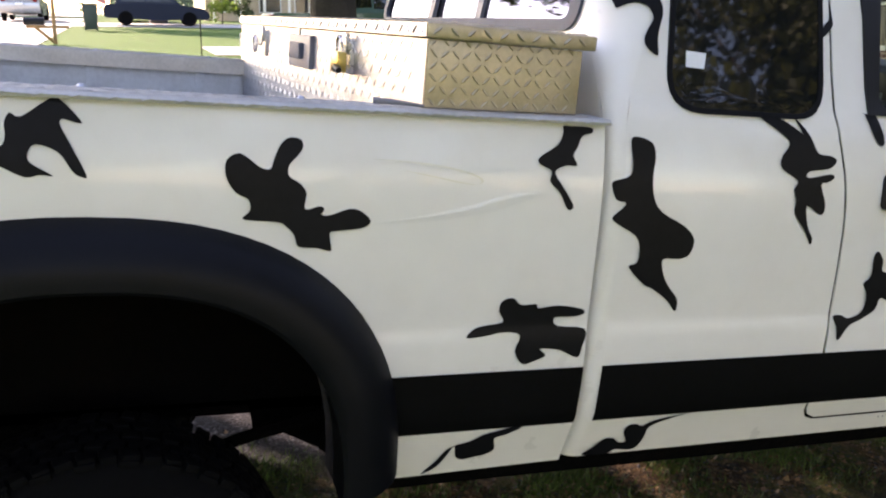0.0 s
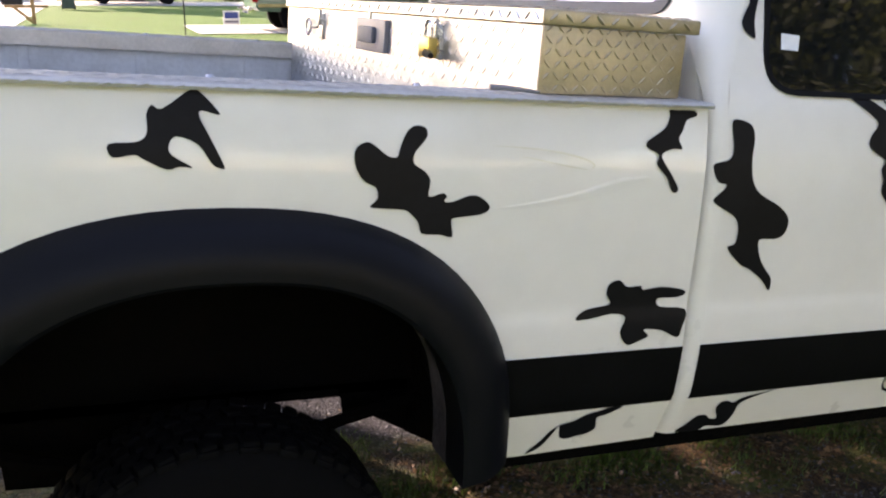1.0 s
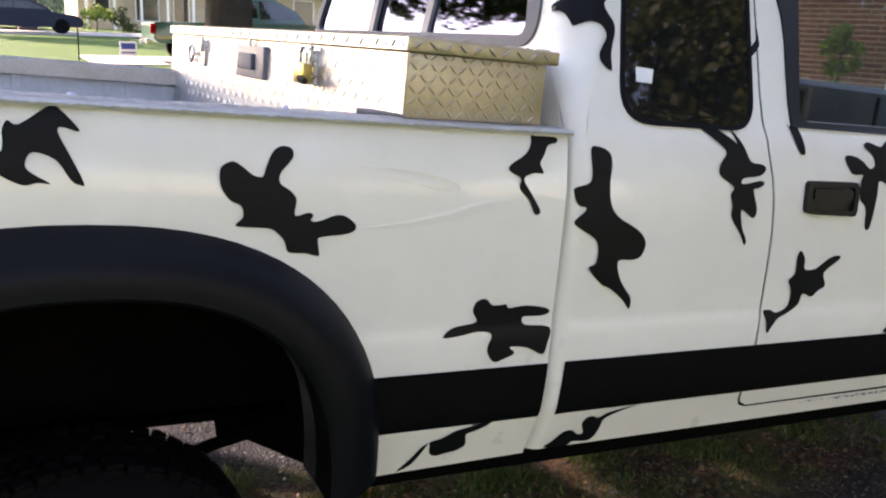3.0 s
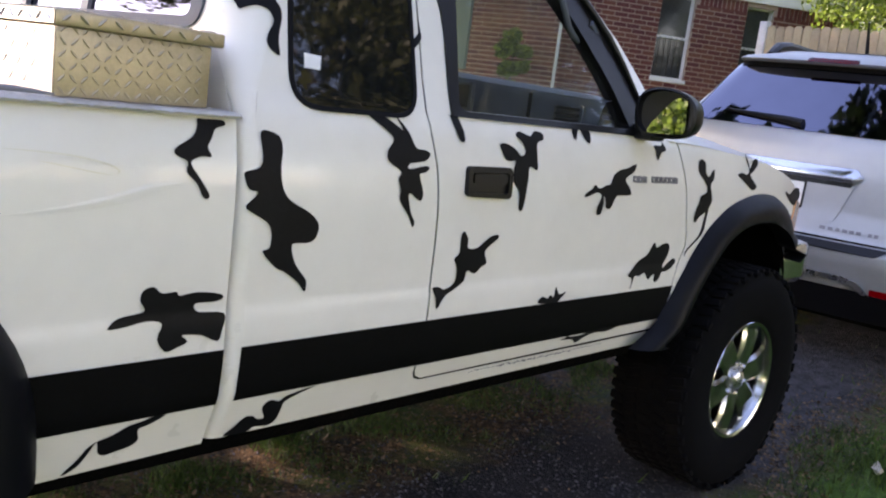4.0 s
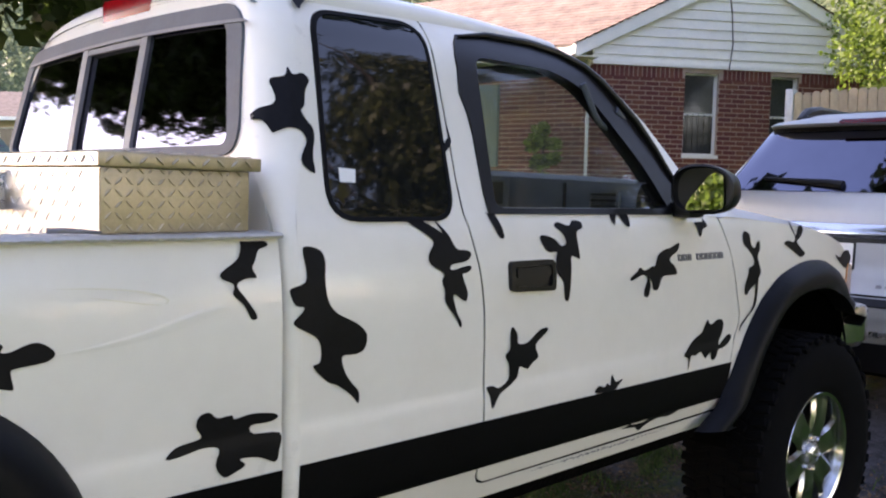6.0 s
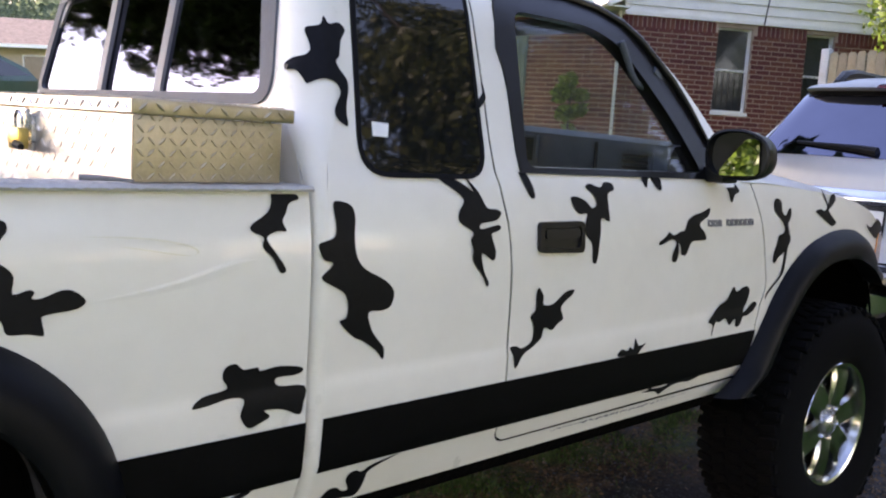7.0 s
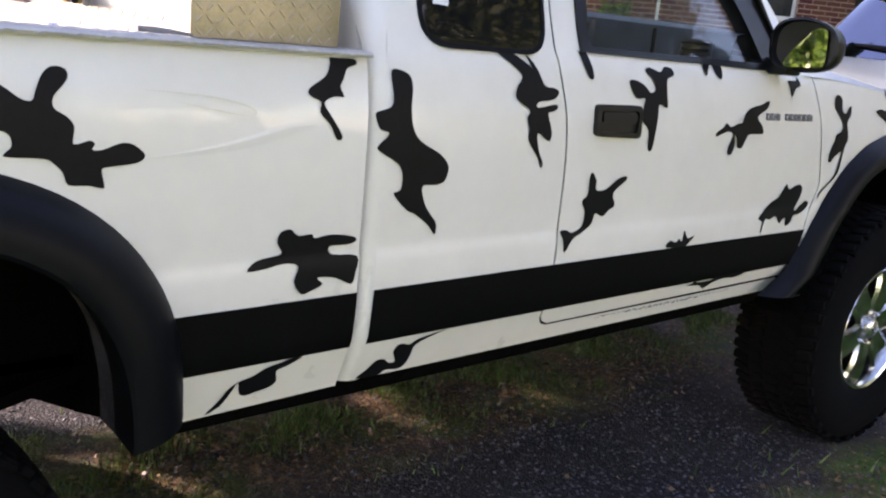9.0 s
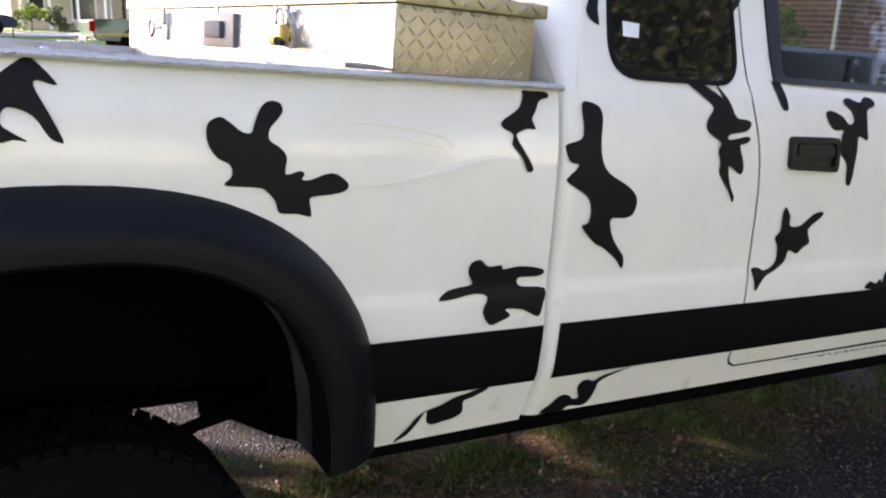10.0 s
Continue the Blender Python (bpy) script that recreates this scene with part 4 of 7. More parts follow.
spot("0.890,1.231 0.902,1.239 0.933,1.230 0.942,1.206 0.938,1.170 0.944,1.133 0.965,1.106 1.016,1.081 1.041,1.056 1.035,1.028 1.013,1.019 0.978,1.018 0.986,0.985 1.004,0.961 1.021,0.943 1.024,0.925 1.019,0.918 1.001,0.938 0.964,0.963 0.944,0.971 0.907,1.005 0.923,1.013 0.925,1.042 0.912,1.064 0.871,1.086 0.866,1.098 0.887,1.121 0.869,1.127 0.860,1.148 0.862,1.160 0.890,1.171 0.895,1.194", truck)
spot("0.601,0.883 0.620,0.900 0.660,0.906 0.669,0.912 0.659,0.929 0.664,0.947 0.684,0.952 0.701,0.939 0.729,0.940 0.736,0.932 0.773,0.936 0.820,0.929 0.828,0.920 0.809,0.914 0.770,0.914 0.776,0.898 0.832,0.891 0.830,0.860 0.821,0.837 0.784,0.853 0.745,0.857 0.757,0.844 0.734,0.834 0.712,0.830 0.695,0.855 0.703,0.883 0.674,0.890 0.633,0.884", truck)
spot("1.168,1.287 1.211,1.287 1.263,1.262 1.270,1.257 1.253,1.287 1.287,1.256 1.309,1.223 1.339,1.219 1.355,1.210 1.337,1.194 1.290,1.188 1.288,1.176 1.341,1.184 1.351,1.177 1.335,1.168 1.320,1.163 1.336,1.124 1.327,1.104 1.291,1.122 1.300,1.082 1.316,1.058 1.312,1.046 1.297,1.070 1.264,1.106 1.264,1.130 1.255,1.153 1.262,1.170 1.223,1.192 1.222,1.214 1.239,1.237 1.225,1.253", truck)
spot("0.555,0.607 0.581,0.620 0.596,0.646 0.607,0.669 0.615,0.643 0.630,0.634 0.653,0.638 0.675,0.642 0.689,0.654 0.683,0.679 0.703,0.686 0.732,0.701 0.709,0.703 0.687,0.697 0.659,0.691 0.634,0.677 0.610,0.671 0.592,0.659 0.579,0.637", truck)
spot("0.884,0.616 0.903,0.633 0.921,0.653 0.942,0.653 0.958,0.641 0.974,0.642 0.960,0.667 0.966,0.683 0.982,0.685 0.998,0.679 1.021,0.691 1.094,0.703 1.061,0.694 1.016,0.676 1.013,0.653 1.008,0.630 0.993,0.618 0.956,0.623 0.940,0.613", truck)
spot("1.404,0.895 1.426,0.897 1.446,0.890 1.480,0.904 1.482,0.940 1.468,0.963 1.485,0.979 1.483,1.016 1.492,1.031 1.510,1.011 1.513,0.989 1.548,0.988 1.590,1.013 1.622,1.018 1.622,1.007 1.580,0.979 1.592,0.948 1.573,0.937 1.551,0.922 1.522,0.931 1.514,0.906 1.483,0.888 1.449,0.874 1.425,0.843 1.416,0.872", door_near)
spot("1.604,1.241 1.627,1.247 1.664,1.236 1.688,1.219 1.707,1.228 1.696,1.251 1.668,1.269 1.686,1.279 1.728,1.270 1.749,1.283 1.781,1.280 1.785,1.264 1.758,1.253 1.757,1.220 1.758,1.184 1.725,1.192 1.720,1.157 1.714,1.107 1.706,1.079 1.690,1.086 1.686,1.129 1.660,1.152 1.660,1.187 1.666,1.205 1.630,1.206", door_near)
spot("2.251,1.214 2.240,1.191 2.201,1.175 2.193,1.162 2.219,1.144 2.229,1.123 2.196,1.120 2.155,1.119 2.139,1.103 2.125,1.082 2.100,1.084 2.093,1.106 2.081,1.118 2.087,1.093 2.077,1.066 2.056,1.066 2.055,1.087 2.072,1.118 2.048,1.128 2.019,1.121 1.990,1.114 1.987,1.123 2.019,1.138 2.033,1.150 2.057,1.140 2.093,1.150 2.111,1.152 2.126,1.178 2.160,1.194 2.203,1.201", door_near)
spot("2.419,0.970 2.437,0.952 2.472,0.963 2.503,0.964 2.521,0.947 2.511,0.916 2.494,0.894 2.493,0.883 2.537,0.904 2.559,0.911 2.577,0.900 2.550,0.881 2.512,0.870 2.489,0.869 2.477,0.848 2.456,0.838 2.443,0.845 2.441,0.864 2.423,0.859 2.410,0.849 2.398,0.856 2.378,0.873 2.347,0.864 2.322,0.866 2.309,0.832 2.303,0.829 2.306,0.859 2.280,0.871 2.309,0.893 2.342,0.916 2.383,0.930 2.400,0.952", door_near)
spot("1.831,0.822 1.847,0.839 1.873,0.832 1.886,0.842 1.900,0.833 1.906,0.863 1.926,0.840 1.958,0.845 1.936,0.827 1.914,0.817", door_near)
spot("1.427,1.302 1.439,1.302 1.458,1.301 1.475,1.249 1.459,1.244 1.442,1.270 1.430,1.302", door_near)
spot("1.928,1.302 1.933,1.268 1.961,1.301 1.979,1.274 2.004,1.264 2.007,1.302", door_near)
spot("2.356,1.273 2.404,1.275 2.413,1.287 2.431,1.264 2.418,1.257 2.402,1.252 2.381,1.229 2.370,1.240 2.368,1.257", door_near)
spot("0.947,1.598 0.955,1.583 0.976,1.588 0.988,1.582 0.991,1.571 0.976,1.550 0.967,1.521 0.956,1.508 0.962,1.492 0.975,1.474 0.975,1.454 0.966,1.431 0.960,1.409 0.959,1.384 0.952,1.382 0.936,1.393 0.931,1.407 0.939,1.424 0.953,1.444 0.951,1.458 0.941,1.468 0.919,1.471 0.895,1.462 0.886,1.459 0.880,1.471 0.870,1.484 0.852,1.486 0.836,1.481 0.845,1.495 0.869,1.509 0.895,1.516 0.907,1.528 0.906,1.548 0.903,1.561 0.908,1.572 0.928,1.576 0.939,1.582", truck)
spot("2.671,1.242 2.701,1.230 2.703,1.199 2.725,1.185 2.747,1.203 2.765,1.209 2.764,1.181 2.743,1.159 2.752,1.135 2.765,1.103 2.750,1.080 2.745,1.041 2.733,0.992 2.685,0.957 2.644,0.931 2.631,0.911 2.632,0.931 2.657,0.950 2.706,0.981 2.722,1.013 2.730,1.061 2.713,1.058 2.685,1.045 2.669,1.030 2.652,1.039 2.657,1.070 2.675,1.098 2.679,1.119 2.713,1.129 2.717,1.148 2.689,1.176 2.653,1.200 2.651,1.231", truck)
spot("3.010,1.274 3.036,1.242 3.050,1.221 3.080,1.252 3.112,1.256 3.114,1.235 3.077,1.210 3.054,1.198 3.088,1.171 3.113,1.154 3.077,1.142 3.036,1.158 2.981,1.181 2.950,1.196 2.986,1.204 3.024,1.198 3.043,1.215 3.018,1.249", truck)
spot("3.430,1.139 3.493,1.125 3.553,1.146 3.634,1.147 3.706,1.115 3.641,1.086 3.582,1.078 3.514,1.096 3.448,1.122", truck)
spot("1.370,1.507 1.372,1.480 1.371,1.465 1.350,1.445 1.340,1.442 1.348,1.463 1.365,1.480", truck)

spot("1.028,1.778 1.043,1.787 1.081,1.790 1.103,1.783 1.095,1.771 1.060,1.767 1.027,1.747 1.009,1.731 1.006,1.753", truck, 0.010)
spot("1.983,0.694 2.006,0.697 2.023,0.706 2.035,0.699 2.093,0.697 2.125,0.706 2.166,0.704 2.203,0.708 2.278,0.703 2.230,0.692 2.173,0.697 2.119,0.688 2.084,0.672 2.059,0.685 2.031,0.690", door_near)
# small decals on the roof's rear edge
for xs_u in ("1.080,-0.29 1.050,-0.37 1.040,-0.43 1.015,-0.585 1.045,-0.47 1.070,-0.36 1.095,-0.265", "0.985,0.82 0.970,0.76 0.965,0.70 0.975,0.66 0.990,0.70 0.988,0.76"):
    pts = rounded([tuple(float(v) for v in p.split(",")) for p in xs_u.split()], 3)
    part("spot_decal", sheet(pts, lambda x, u, d: tuple(roof_point(x, u) + Vector((0, 0, 0.005))), 0, cuts_v=span(-0.9, 0.9, 0.06)), SPOT, truck, recalc=False)
# long shallow scrape in the paint of the bed side
SCRAPE = material("scraped_paint", (0.80, 0.76, 0.62), 0.2, vary=0.05)
for line in ("0.417,1.1853 0.469,1.1843 0.533,1.1790 0.588,1.1680 0.610,1.1560 0.602,1.1490 0.606,1.1560 0.586,1.1650 0.533,1.1760 0.469,1.1820", "0.599,1.1480 0.567,1.1510 0.534,1.1570 0.501,1.1630 0.471,1.1690 0.501,1.1650 0.534,1.1590 0.568,1.1533"):
    pts = rounded([tuple(float(v) for v in p.split(",")) for p in line.split()], 3)
    part("scrape", sheet(pts, lambda x, z, d: (x, side(x, z) - 0.002, z), 0, cuts_u=span(0.40, 0.62, 0.04)), SCRAPE, truck, recalc=False)

# chipped paint along the seam under the door
bm = bmesh.new()
for k in range(70):
    x = 1.62 + 0.62 * (k + RNG.uniform(0, 1)) / 70
    w, h = RNG.uniform(0.002, 0.007), RNG.uniform(0.0010, 0.0026) * (1.5 if 1.75 < x < 2.1 else 0.8)
    z = 0.6505 - h * 1.2 - RNG.uniform(0, 0.004)
    bm.faces.new([bm.verts.new((x + a * w, side(x + a * w, z + b * h) - 0.0012, z + b * h)) for a, b in ((-1, 0), (-0.3, -1), (1, -0.4), (0.8, 0.7), (-0.5, 1))])
part("paint_chips", bm, GREYBADGE, truck, "chipped paint along the sill seam")

# bed-side ridge shaped for a reflected streak, upper flank tilted to the sky
rows = []
for x, z, w in ((0.425, 1.0835, 0.0008), (0.47, 1.0885, 0.002), (0.517, 1.095, 0.003), (0.56, 1.103, 0.004), (0.60, 1.112, 0.005), (0.635, 1.122, 0.006), (0.665, 1.130, 0.0055), (0.695, 1.134, 0.0035), (0.725, 1.136, 0.0008)):
    rows.append([(x, side(x, z + a * w) - 0.0004 - b * w, z + a * w) for a, b in ((0.9, 0.0), (0.5, 0.05), (0.1, 0.13), (-0.3, 0.16), (-0.8, 0.14), (-1.8, 0.07), (-3.0, 0.0))])
part("dent_crease", grid_surface(rows), WHITE, truck)

# ---- tread-plate toolbox across the load bed ----
toolbox = thing("toolbox", "aluminium tread-plate crossover toolbox resting on the bed rails", "toolbox", at=(0.508, 0.043, 1.2675), turn=3.0)
L, D, H = 1.58, 0.290, 0.110
bm = box(0.0, D, 0.0, L, 0.0, H, 0.003)
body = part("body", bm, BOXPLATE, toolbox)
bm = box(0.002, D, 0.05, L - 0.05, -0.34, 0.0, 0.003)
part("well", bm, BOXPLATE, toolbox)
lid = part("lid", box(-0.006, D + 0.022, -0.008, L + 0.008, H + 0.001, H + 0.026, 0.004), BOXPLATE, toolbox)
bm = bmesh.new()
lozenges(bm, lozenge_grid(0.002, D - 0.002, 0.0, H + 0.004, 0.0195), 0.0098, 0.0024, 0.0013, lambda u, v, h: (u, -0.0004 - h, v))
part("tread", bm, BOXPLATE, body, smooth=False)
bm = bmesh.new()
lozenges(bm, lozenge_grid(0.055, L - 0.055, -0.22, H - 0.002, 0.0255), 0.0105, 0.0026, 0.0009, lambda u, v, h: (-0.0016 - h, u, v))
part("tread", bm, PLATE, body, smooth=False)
# added sheet: same metal without the warm reflection tint, as on the lid below
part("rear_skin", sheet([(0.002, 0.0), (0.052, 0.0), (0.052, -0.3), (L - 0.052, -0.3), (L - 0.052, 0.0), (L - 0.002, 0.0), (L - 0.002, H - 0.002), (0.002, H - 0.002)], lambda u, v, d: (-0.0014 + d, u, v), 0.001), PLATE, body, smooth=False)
bm = bmesh.new()
lozenges(bm, [(0.012 + 0.030 * k, H + 0.0135, radians(-40 if k % 2 else 40)) for k in range(10)], 0.011, 0.003, 0.0026, lambda u, v, h: (u, -0.0084 - h, v))
lozenges(bm, lozenge_grid(0.0, D + 0.02, 0.0, L, 0.034), 0.017, 0.0045, 0.003, lambda u, v, h: (u, v, H + 0.0264 + h))
part("tread", bm, BOXPLATE, lid, smooth=False)
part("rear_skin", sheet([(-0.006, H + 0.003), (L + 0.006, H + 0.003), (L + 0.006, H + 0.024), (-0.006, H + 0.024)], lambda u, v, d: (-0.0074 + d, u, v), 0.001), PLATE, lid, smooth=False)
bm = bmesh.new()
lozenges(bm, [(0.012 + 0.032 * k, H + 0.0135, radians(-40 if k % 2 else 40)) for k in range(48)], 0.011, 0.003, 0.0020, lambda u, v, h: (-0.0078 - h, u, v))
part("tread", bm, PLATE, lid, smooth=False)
BRASS = material("brass_padlock", (0.62, 0.46, 0.14), 0.3, metal=0.9, vary=0.1)
# hasps and locks on the rear face
for y in (1.20, 0.40):
    bm = bmesh.new()
    add_box(bm, -0.010, 0.0, y - 0.016, y + 0.016, 0.028, 0.098, 0.002)
    add_box(bm, -0.020, -0.010, y - 0.012, y + 0.012, 0.066, 0.108, 0.003)
    part("hasp", bm, ALLOY, toolbox, "bright metal hasp")
bm = bmesh.new()
ring = [(-0.012, 1.315 + 0.022 * math.cos(a), 0.058 + 0.022 * math.sin(a)) for a in [2 * math.pi * k / 20 for k in range(21)]]
add_tube(bm, ring, 0.004, 6, caps=False)
add_tube(bm, [(-0.010, 1.292, 0.058), (-0.010, 1.225, 0.060)], 0.0035, 6)
part("pull_ring", bm, ALLOY, toolbox, "steel pull ring")
# plate and lever get paler greys that paint in the glare over them
plate = part("lock_plate", box(-0.014, 0.0, 0.685, 0.885, 0.020, 0.096, 0.004), GREYBADGE, toolbox, "lock plate coloured paler for glare")
part("lock_lever", box(-0.026, -0.012, 0.74, 0.84, 0.040, 0.078, 0.006), GREYSEAL, plate)
part("lock_stud", tube([(-0.012, 0.79, 0.094), (-0.012, 0.79, 0.112)], 0.004, 6), ALLOY, plate)
lock = thing("padlock", "yellow brass padlock hanging on the toolbox hasp", "padlock")
lock.matrix_world = toolbox.matrix_world
part("lock_body", box(-0.040, -0.018, 0.372, 0.424, 0.030, 0.072, 0.006), BRASS, lock)
bm = bmesh.new()
add_tube(bm, [(-0.029, 0.383, 0.070), (-0.029, 0.383, 0.090), (-0.029, 0.391, 0.101), (-0.029, 0.405, 0.101), (-0.029, 0.413, 0.090), (-0.029, 0.413, 0.070)], 0.0035, 8)
part("shackle", bm, ALLOY, lock)
part("keyhole_cover", tube([(-0.041, 0.352, 0.036), (-0.036, 0.385, 0.040)], [0.006, 0.010], 8), TRIM, lock)
# short thin grey strip at the foot of the toolbox
bar = thing("rail_strip", "short thin grey strip on the bed rail by the toolbox", "tool")
part("shaft", tube([(0.425, 0.052, 1.274), (0.45, 0.047, 1.274), (0.475, 0.040, 1.273), (0.505, 0.030, 1.271)], [0.005, 0.005, 0.004, 0.002], 8), GREYBADGE, bar)

# ---- silver crossover parked ahead of the truck ----
SILVER = material("silver_metallic_paint", (0.34, 0.355, 0.36), 0.42, metal=0.5, vary=0.03, scale=2, coat=0.0, rough_vary=0.04)
REDDARK = material("dark_red_lens", (0.08, 0.001, 0.003), 0.16, vary=0.15, scale=60, spec=0.25)
CLEARLENS = material("clear_lens", (0.50, 0.48, 0.48), 0.2, vary=0.2, scale=80, coat=0.3)
SUV_X, SUV_Y = 4.774, 0.60
suv = thing("crossover_car", "silver crossover with dark rear glass parked facing the house", "car", at=(SUV_X, SUV_Y, ground_height(SUV_X + 1.0, 0.4) - 0.01), turn=0.5)
rear_of = smooth_table([(0.2, 0.16), (0.30, 0.10), (0.42, 0.03), (0.55, 0.0), (0.62, 0.0), (0.66, 0.05), (0.80, 0.085), (1.0, 0.10), (1.12, 0.12), (1.20, 0.15), (1.60, 0.53), (1.64, 0.555), (1.70, 0.74)], 0.03)
half_of = smooth_table([(0.2, 0.82), (0.35, 0.85), (0.55, 0.885), (0.85, 0.895), (1.0, 0.89), (1.16, 0.84), (1.22, 0.80), (1.58, 0.655), (1.66, 0.59), (1.70, 0.47)], 0.03)
bend_of = lerp_table([(0.2, 0.30), (0.6, 0.34), (1.1, 0.32), (1.2, 0.16), (1.6, 0.16), (1.7, 0.2)])


def shell(u, z, d=0.0):
    """A place on the car's skin: u metres from the middle of the tail round towards its right side (negative y), out by d."""
    s = -1 if u >= 0 else 1
    a, half, r = abs(u), half_of(z), bend_of(z)
    flat = half - r
    x0 = rear_of(z)
    if a <= flat:
        x, y, nx, ny = 0.03 * (a / flat) ** 2, a, -1, 0
    elif a <= flat + r * math.pi / 2:
        t = (a - flat) / r
        x, y, nx, ny = 0.03 + r - r * math.cos(t), flat + r * math.sin(t), -math.cos(t), math.sin(t)
    else:
        x, y, nx, ny = 0.03 + r + (a - flat - r * math.pi / 2), half, 0, 1
    return Vector((x0 + x + nx * d, s * (y + ny * d), z))


us_suv = [-4.2, -3.0, -2.0, -1.5] + [round(-1.2 + 0.05 * k, 3) for k in range(49)] + [1.5, 2.0, 3.0, 4.2]
zs_suv = [round(0.24 + 0.02 * k, 3) for k in range(74)]
bm = grid_surface([[shell(u, z) for u in us_suv] for z in zs_suv])
part("body", bm, SILVER, suv)
rows = [[(0.80 + 3.0 * j, s * 0.49 * (1 - 0.2 * max(0, j - 0.6)), 1.70 + 0.012 * (1 - s * s) - 0.14 * max(0, j - 0.35) ** 2) for s in (-1, -0.6, -0.2, 0.2, 0.6, 1)] for j in (0, 0.1, 0.25, 0.4, 0.55)]
part("roof", grid_surface(rows), SILVER, suv)
part("hood", grid_surface([[(3.3 + 1.3 * j, s * (0.86 - 0.1 * j), 1.05 - 0.16 * j * j + 0.03 * (1 - s * s)) for s in (-1, -0.5, 0, 0.5, 1)] for j in (0, 0.3, 0.6, 0.85, 1.0)]), SILVER, suv)


def patch(name, outline, mat, out, parent=suv, thick=0.006, label="", cuts=0.035, holes=()):
    zz = [p[1] for p in outline]
    uu = [p[0] for p in outline]
    bm = sheet(outline, lambda u, z, d: shell(u, z, out - d), thick, holes=holes, cuts_u=span(min(uu), max(uu), cuts), cuts_v=span(min(zz), max(zz), cuts))
    return part(name, bm, mat, parent, label)


# the tailgate's glass runs round to the sides
def glass_strip(name, low, high, z0, z1, label=""):
    """A smooth pane on the car's skin, from low(z) to high(z) round the tail."""
    rows = []
    for z in [z0, z0 + 0.012] + span(z0 + 0.012, z1 - 0.012, 0.03) + [z1 - 0.012, z1]:
        pull = 0.03 if z in (z0, z1) else 0.0
        a, b = low(z) + pull, high(z) - pull
        rows.append([shell(a + (b - a) * k / 24, z, 0.006) for k in range(25)])
    return part(name, grid_surface(rows), SKYGLASS if name == "rear_glass" else DARKGLASS, suv, label)


rear_glass = glass_strip("rear_glass", lambda z: -0.70 + 0.16 * (z - 1.215), lambda z: 0.70 - 0.16 * (z - 1.215), 1.213, 1.612, "dark rear window")
for s in (1, -1):
    glass_strip("side_glass", lambda z: 0.701 - 0.16 * (z - 1.215) if s > 0 else -1.36 - 0.05 * (z - 1.2), lambda z: 1.36 + 0.05 * (z - 1.2) if s > 0 else -0.712 + 0.16 * (z - 1.215), 1.218, 1.600, "dark side window")
    patch("side_glass", corners([(s * 1.46, 1.215), (s * 2.3, 1.20), (s * 2.3, 1.54), (s * 1.52, 1.54)], 0.05, 4), DARKGLASS, 0.006, cuts=0.1)
    patch("side_glass", corners([(s * 2.38, 1.20), (s * 3.3, 1.20), (s * 3.0, 1.50), (s * 2.38, 1.54)], 0.05, 4), DARKGLASS, 0.006, cuts=0.1)
    inb = 0.0 if s > 0 else 0.07
    lamp = patch("tail_light", rounded([(s * (0.625 + inb), 0.853), (s * (0.72 + inb * 0.5), 0.846), (s * 0.80, 0.856), (s * 0.87, 0.92), (s * 0.935, 1.05), (s * 0.955, 1.12), (s * 0.91, 1.17), (s * 0.80, 1.188), (s * (0.71 + inb), 1.168), (s * (0.665 + inb), 1.09), (s * (0.64 + inb), 0.95)], 3), RED, 0.016, thick=0.03, label="red tail light", cuts=0.05)
    ring_pts = [(s * 0.785 + 0.048 * math.cos(a), 1.108 + 0.040 * math.sin(a)) for a in [2 * math.pi * k / 20 for k in range(20)]]
    patch("reversing_lens", ring_pts, CLEARLENS, 0.024, lamp, label="clear reversing lens")
    ring_pts = [(s * 0.765 + 0.066 * math.cos(a), 0.968 + 0.060 * math.sin(a)) for a in [2 * math.pi * k / 20 for k in range(20)]]
    patch("stop_lens", ring_pts, REDDARK, 0.020, lamp)
    patch("reflector", corners([(s * 0.56, 0.395), (s * 0.79, 0.395), (s * 0.80, 0.43), (s * 0.56, 0.435)], 0.012, 3), RED, 0.01, label="red bumper reflector")
    patch("wheel_arch_trim", [(s * 1.36, 0.30), (s * 1.42, 0.52), (s * 1.55, 0.68), (s * 1.72, 0.735), (s * 1.90, 0.68), (s * 2.02, 0.52), (s * 2.08, 0.30)], TRIM, 0.004, cuts=0.08)
    patch("bumper_lower", [(0.0, 0.236), (s * 1.35, 0.236), (s * 1.33, 0.36), (s * 1.1, 0.385), (s * 0.55, 0.40), (s * 0.48, 0.41), (0.0, 0.41)], TRIM, 0.012, label="black lower bumper")
patch("bumper_strip", [(-0.56, 0.40), (-0.50, 0.455), (-0.42, 0.475), (0.42, 0.475), (0.50, 0.455), (0.56, 0.40), (0.53, 0.395), (0.475, 0.435), (0.41, 0.447), (-0.41, 0.447), (-0.475, 0.435), (-0.53, 0.395)], ALLOY, 0.02, label="bright metal bumper strip")
patch("bumper_step", corners([(-0.62, 0.604), (0.56, 0.604), (0.62, 0.648), (-0.62, 0.648)], 0.01, 2), TRIM, 0.012)
patch("plate_recess", corners([(-0.30, 0.745), (0.30, 0.745), (0.37, 0.955), (-0.37, 0.955)], 0.03, 3), SILVER, 0.008)
patch("plate_frame", corners([(-0.19, 0.79), (0.12, 0.79), (0.12, 0.95), (-0.19, 0.95)], 0.01, 2), TRIM, 0.012)
plate = patch("number_plate", corners([(-0.178, 0.80), (0.108, 0.80), (0.108, 0.935), (-0.178, 0.935)], 0.008, 2), PAPER, 0.016, label="white number plate with plain dark bars")
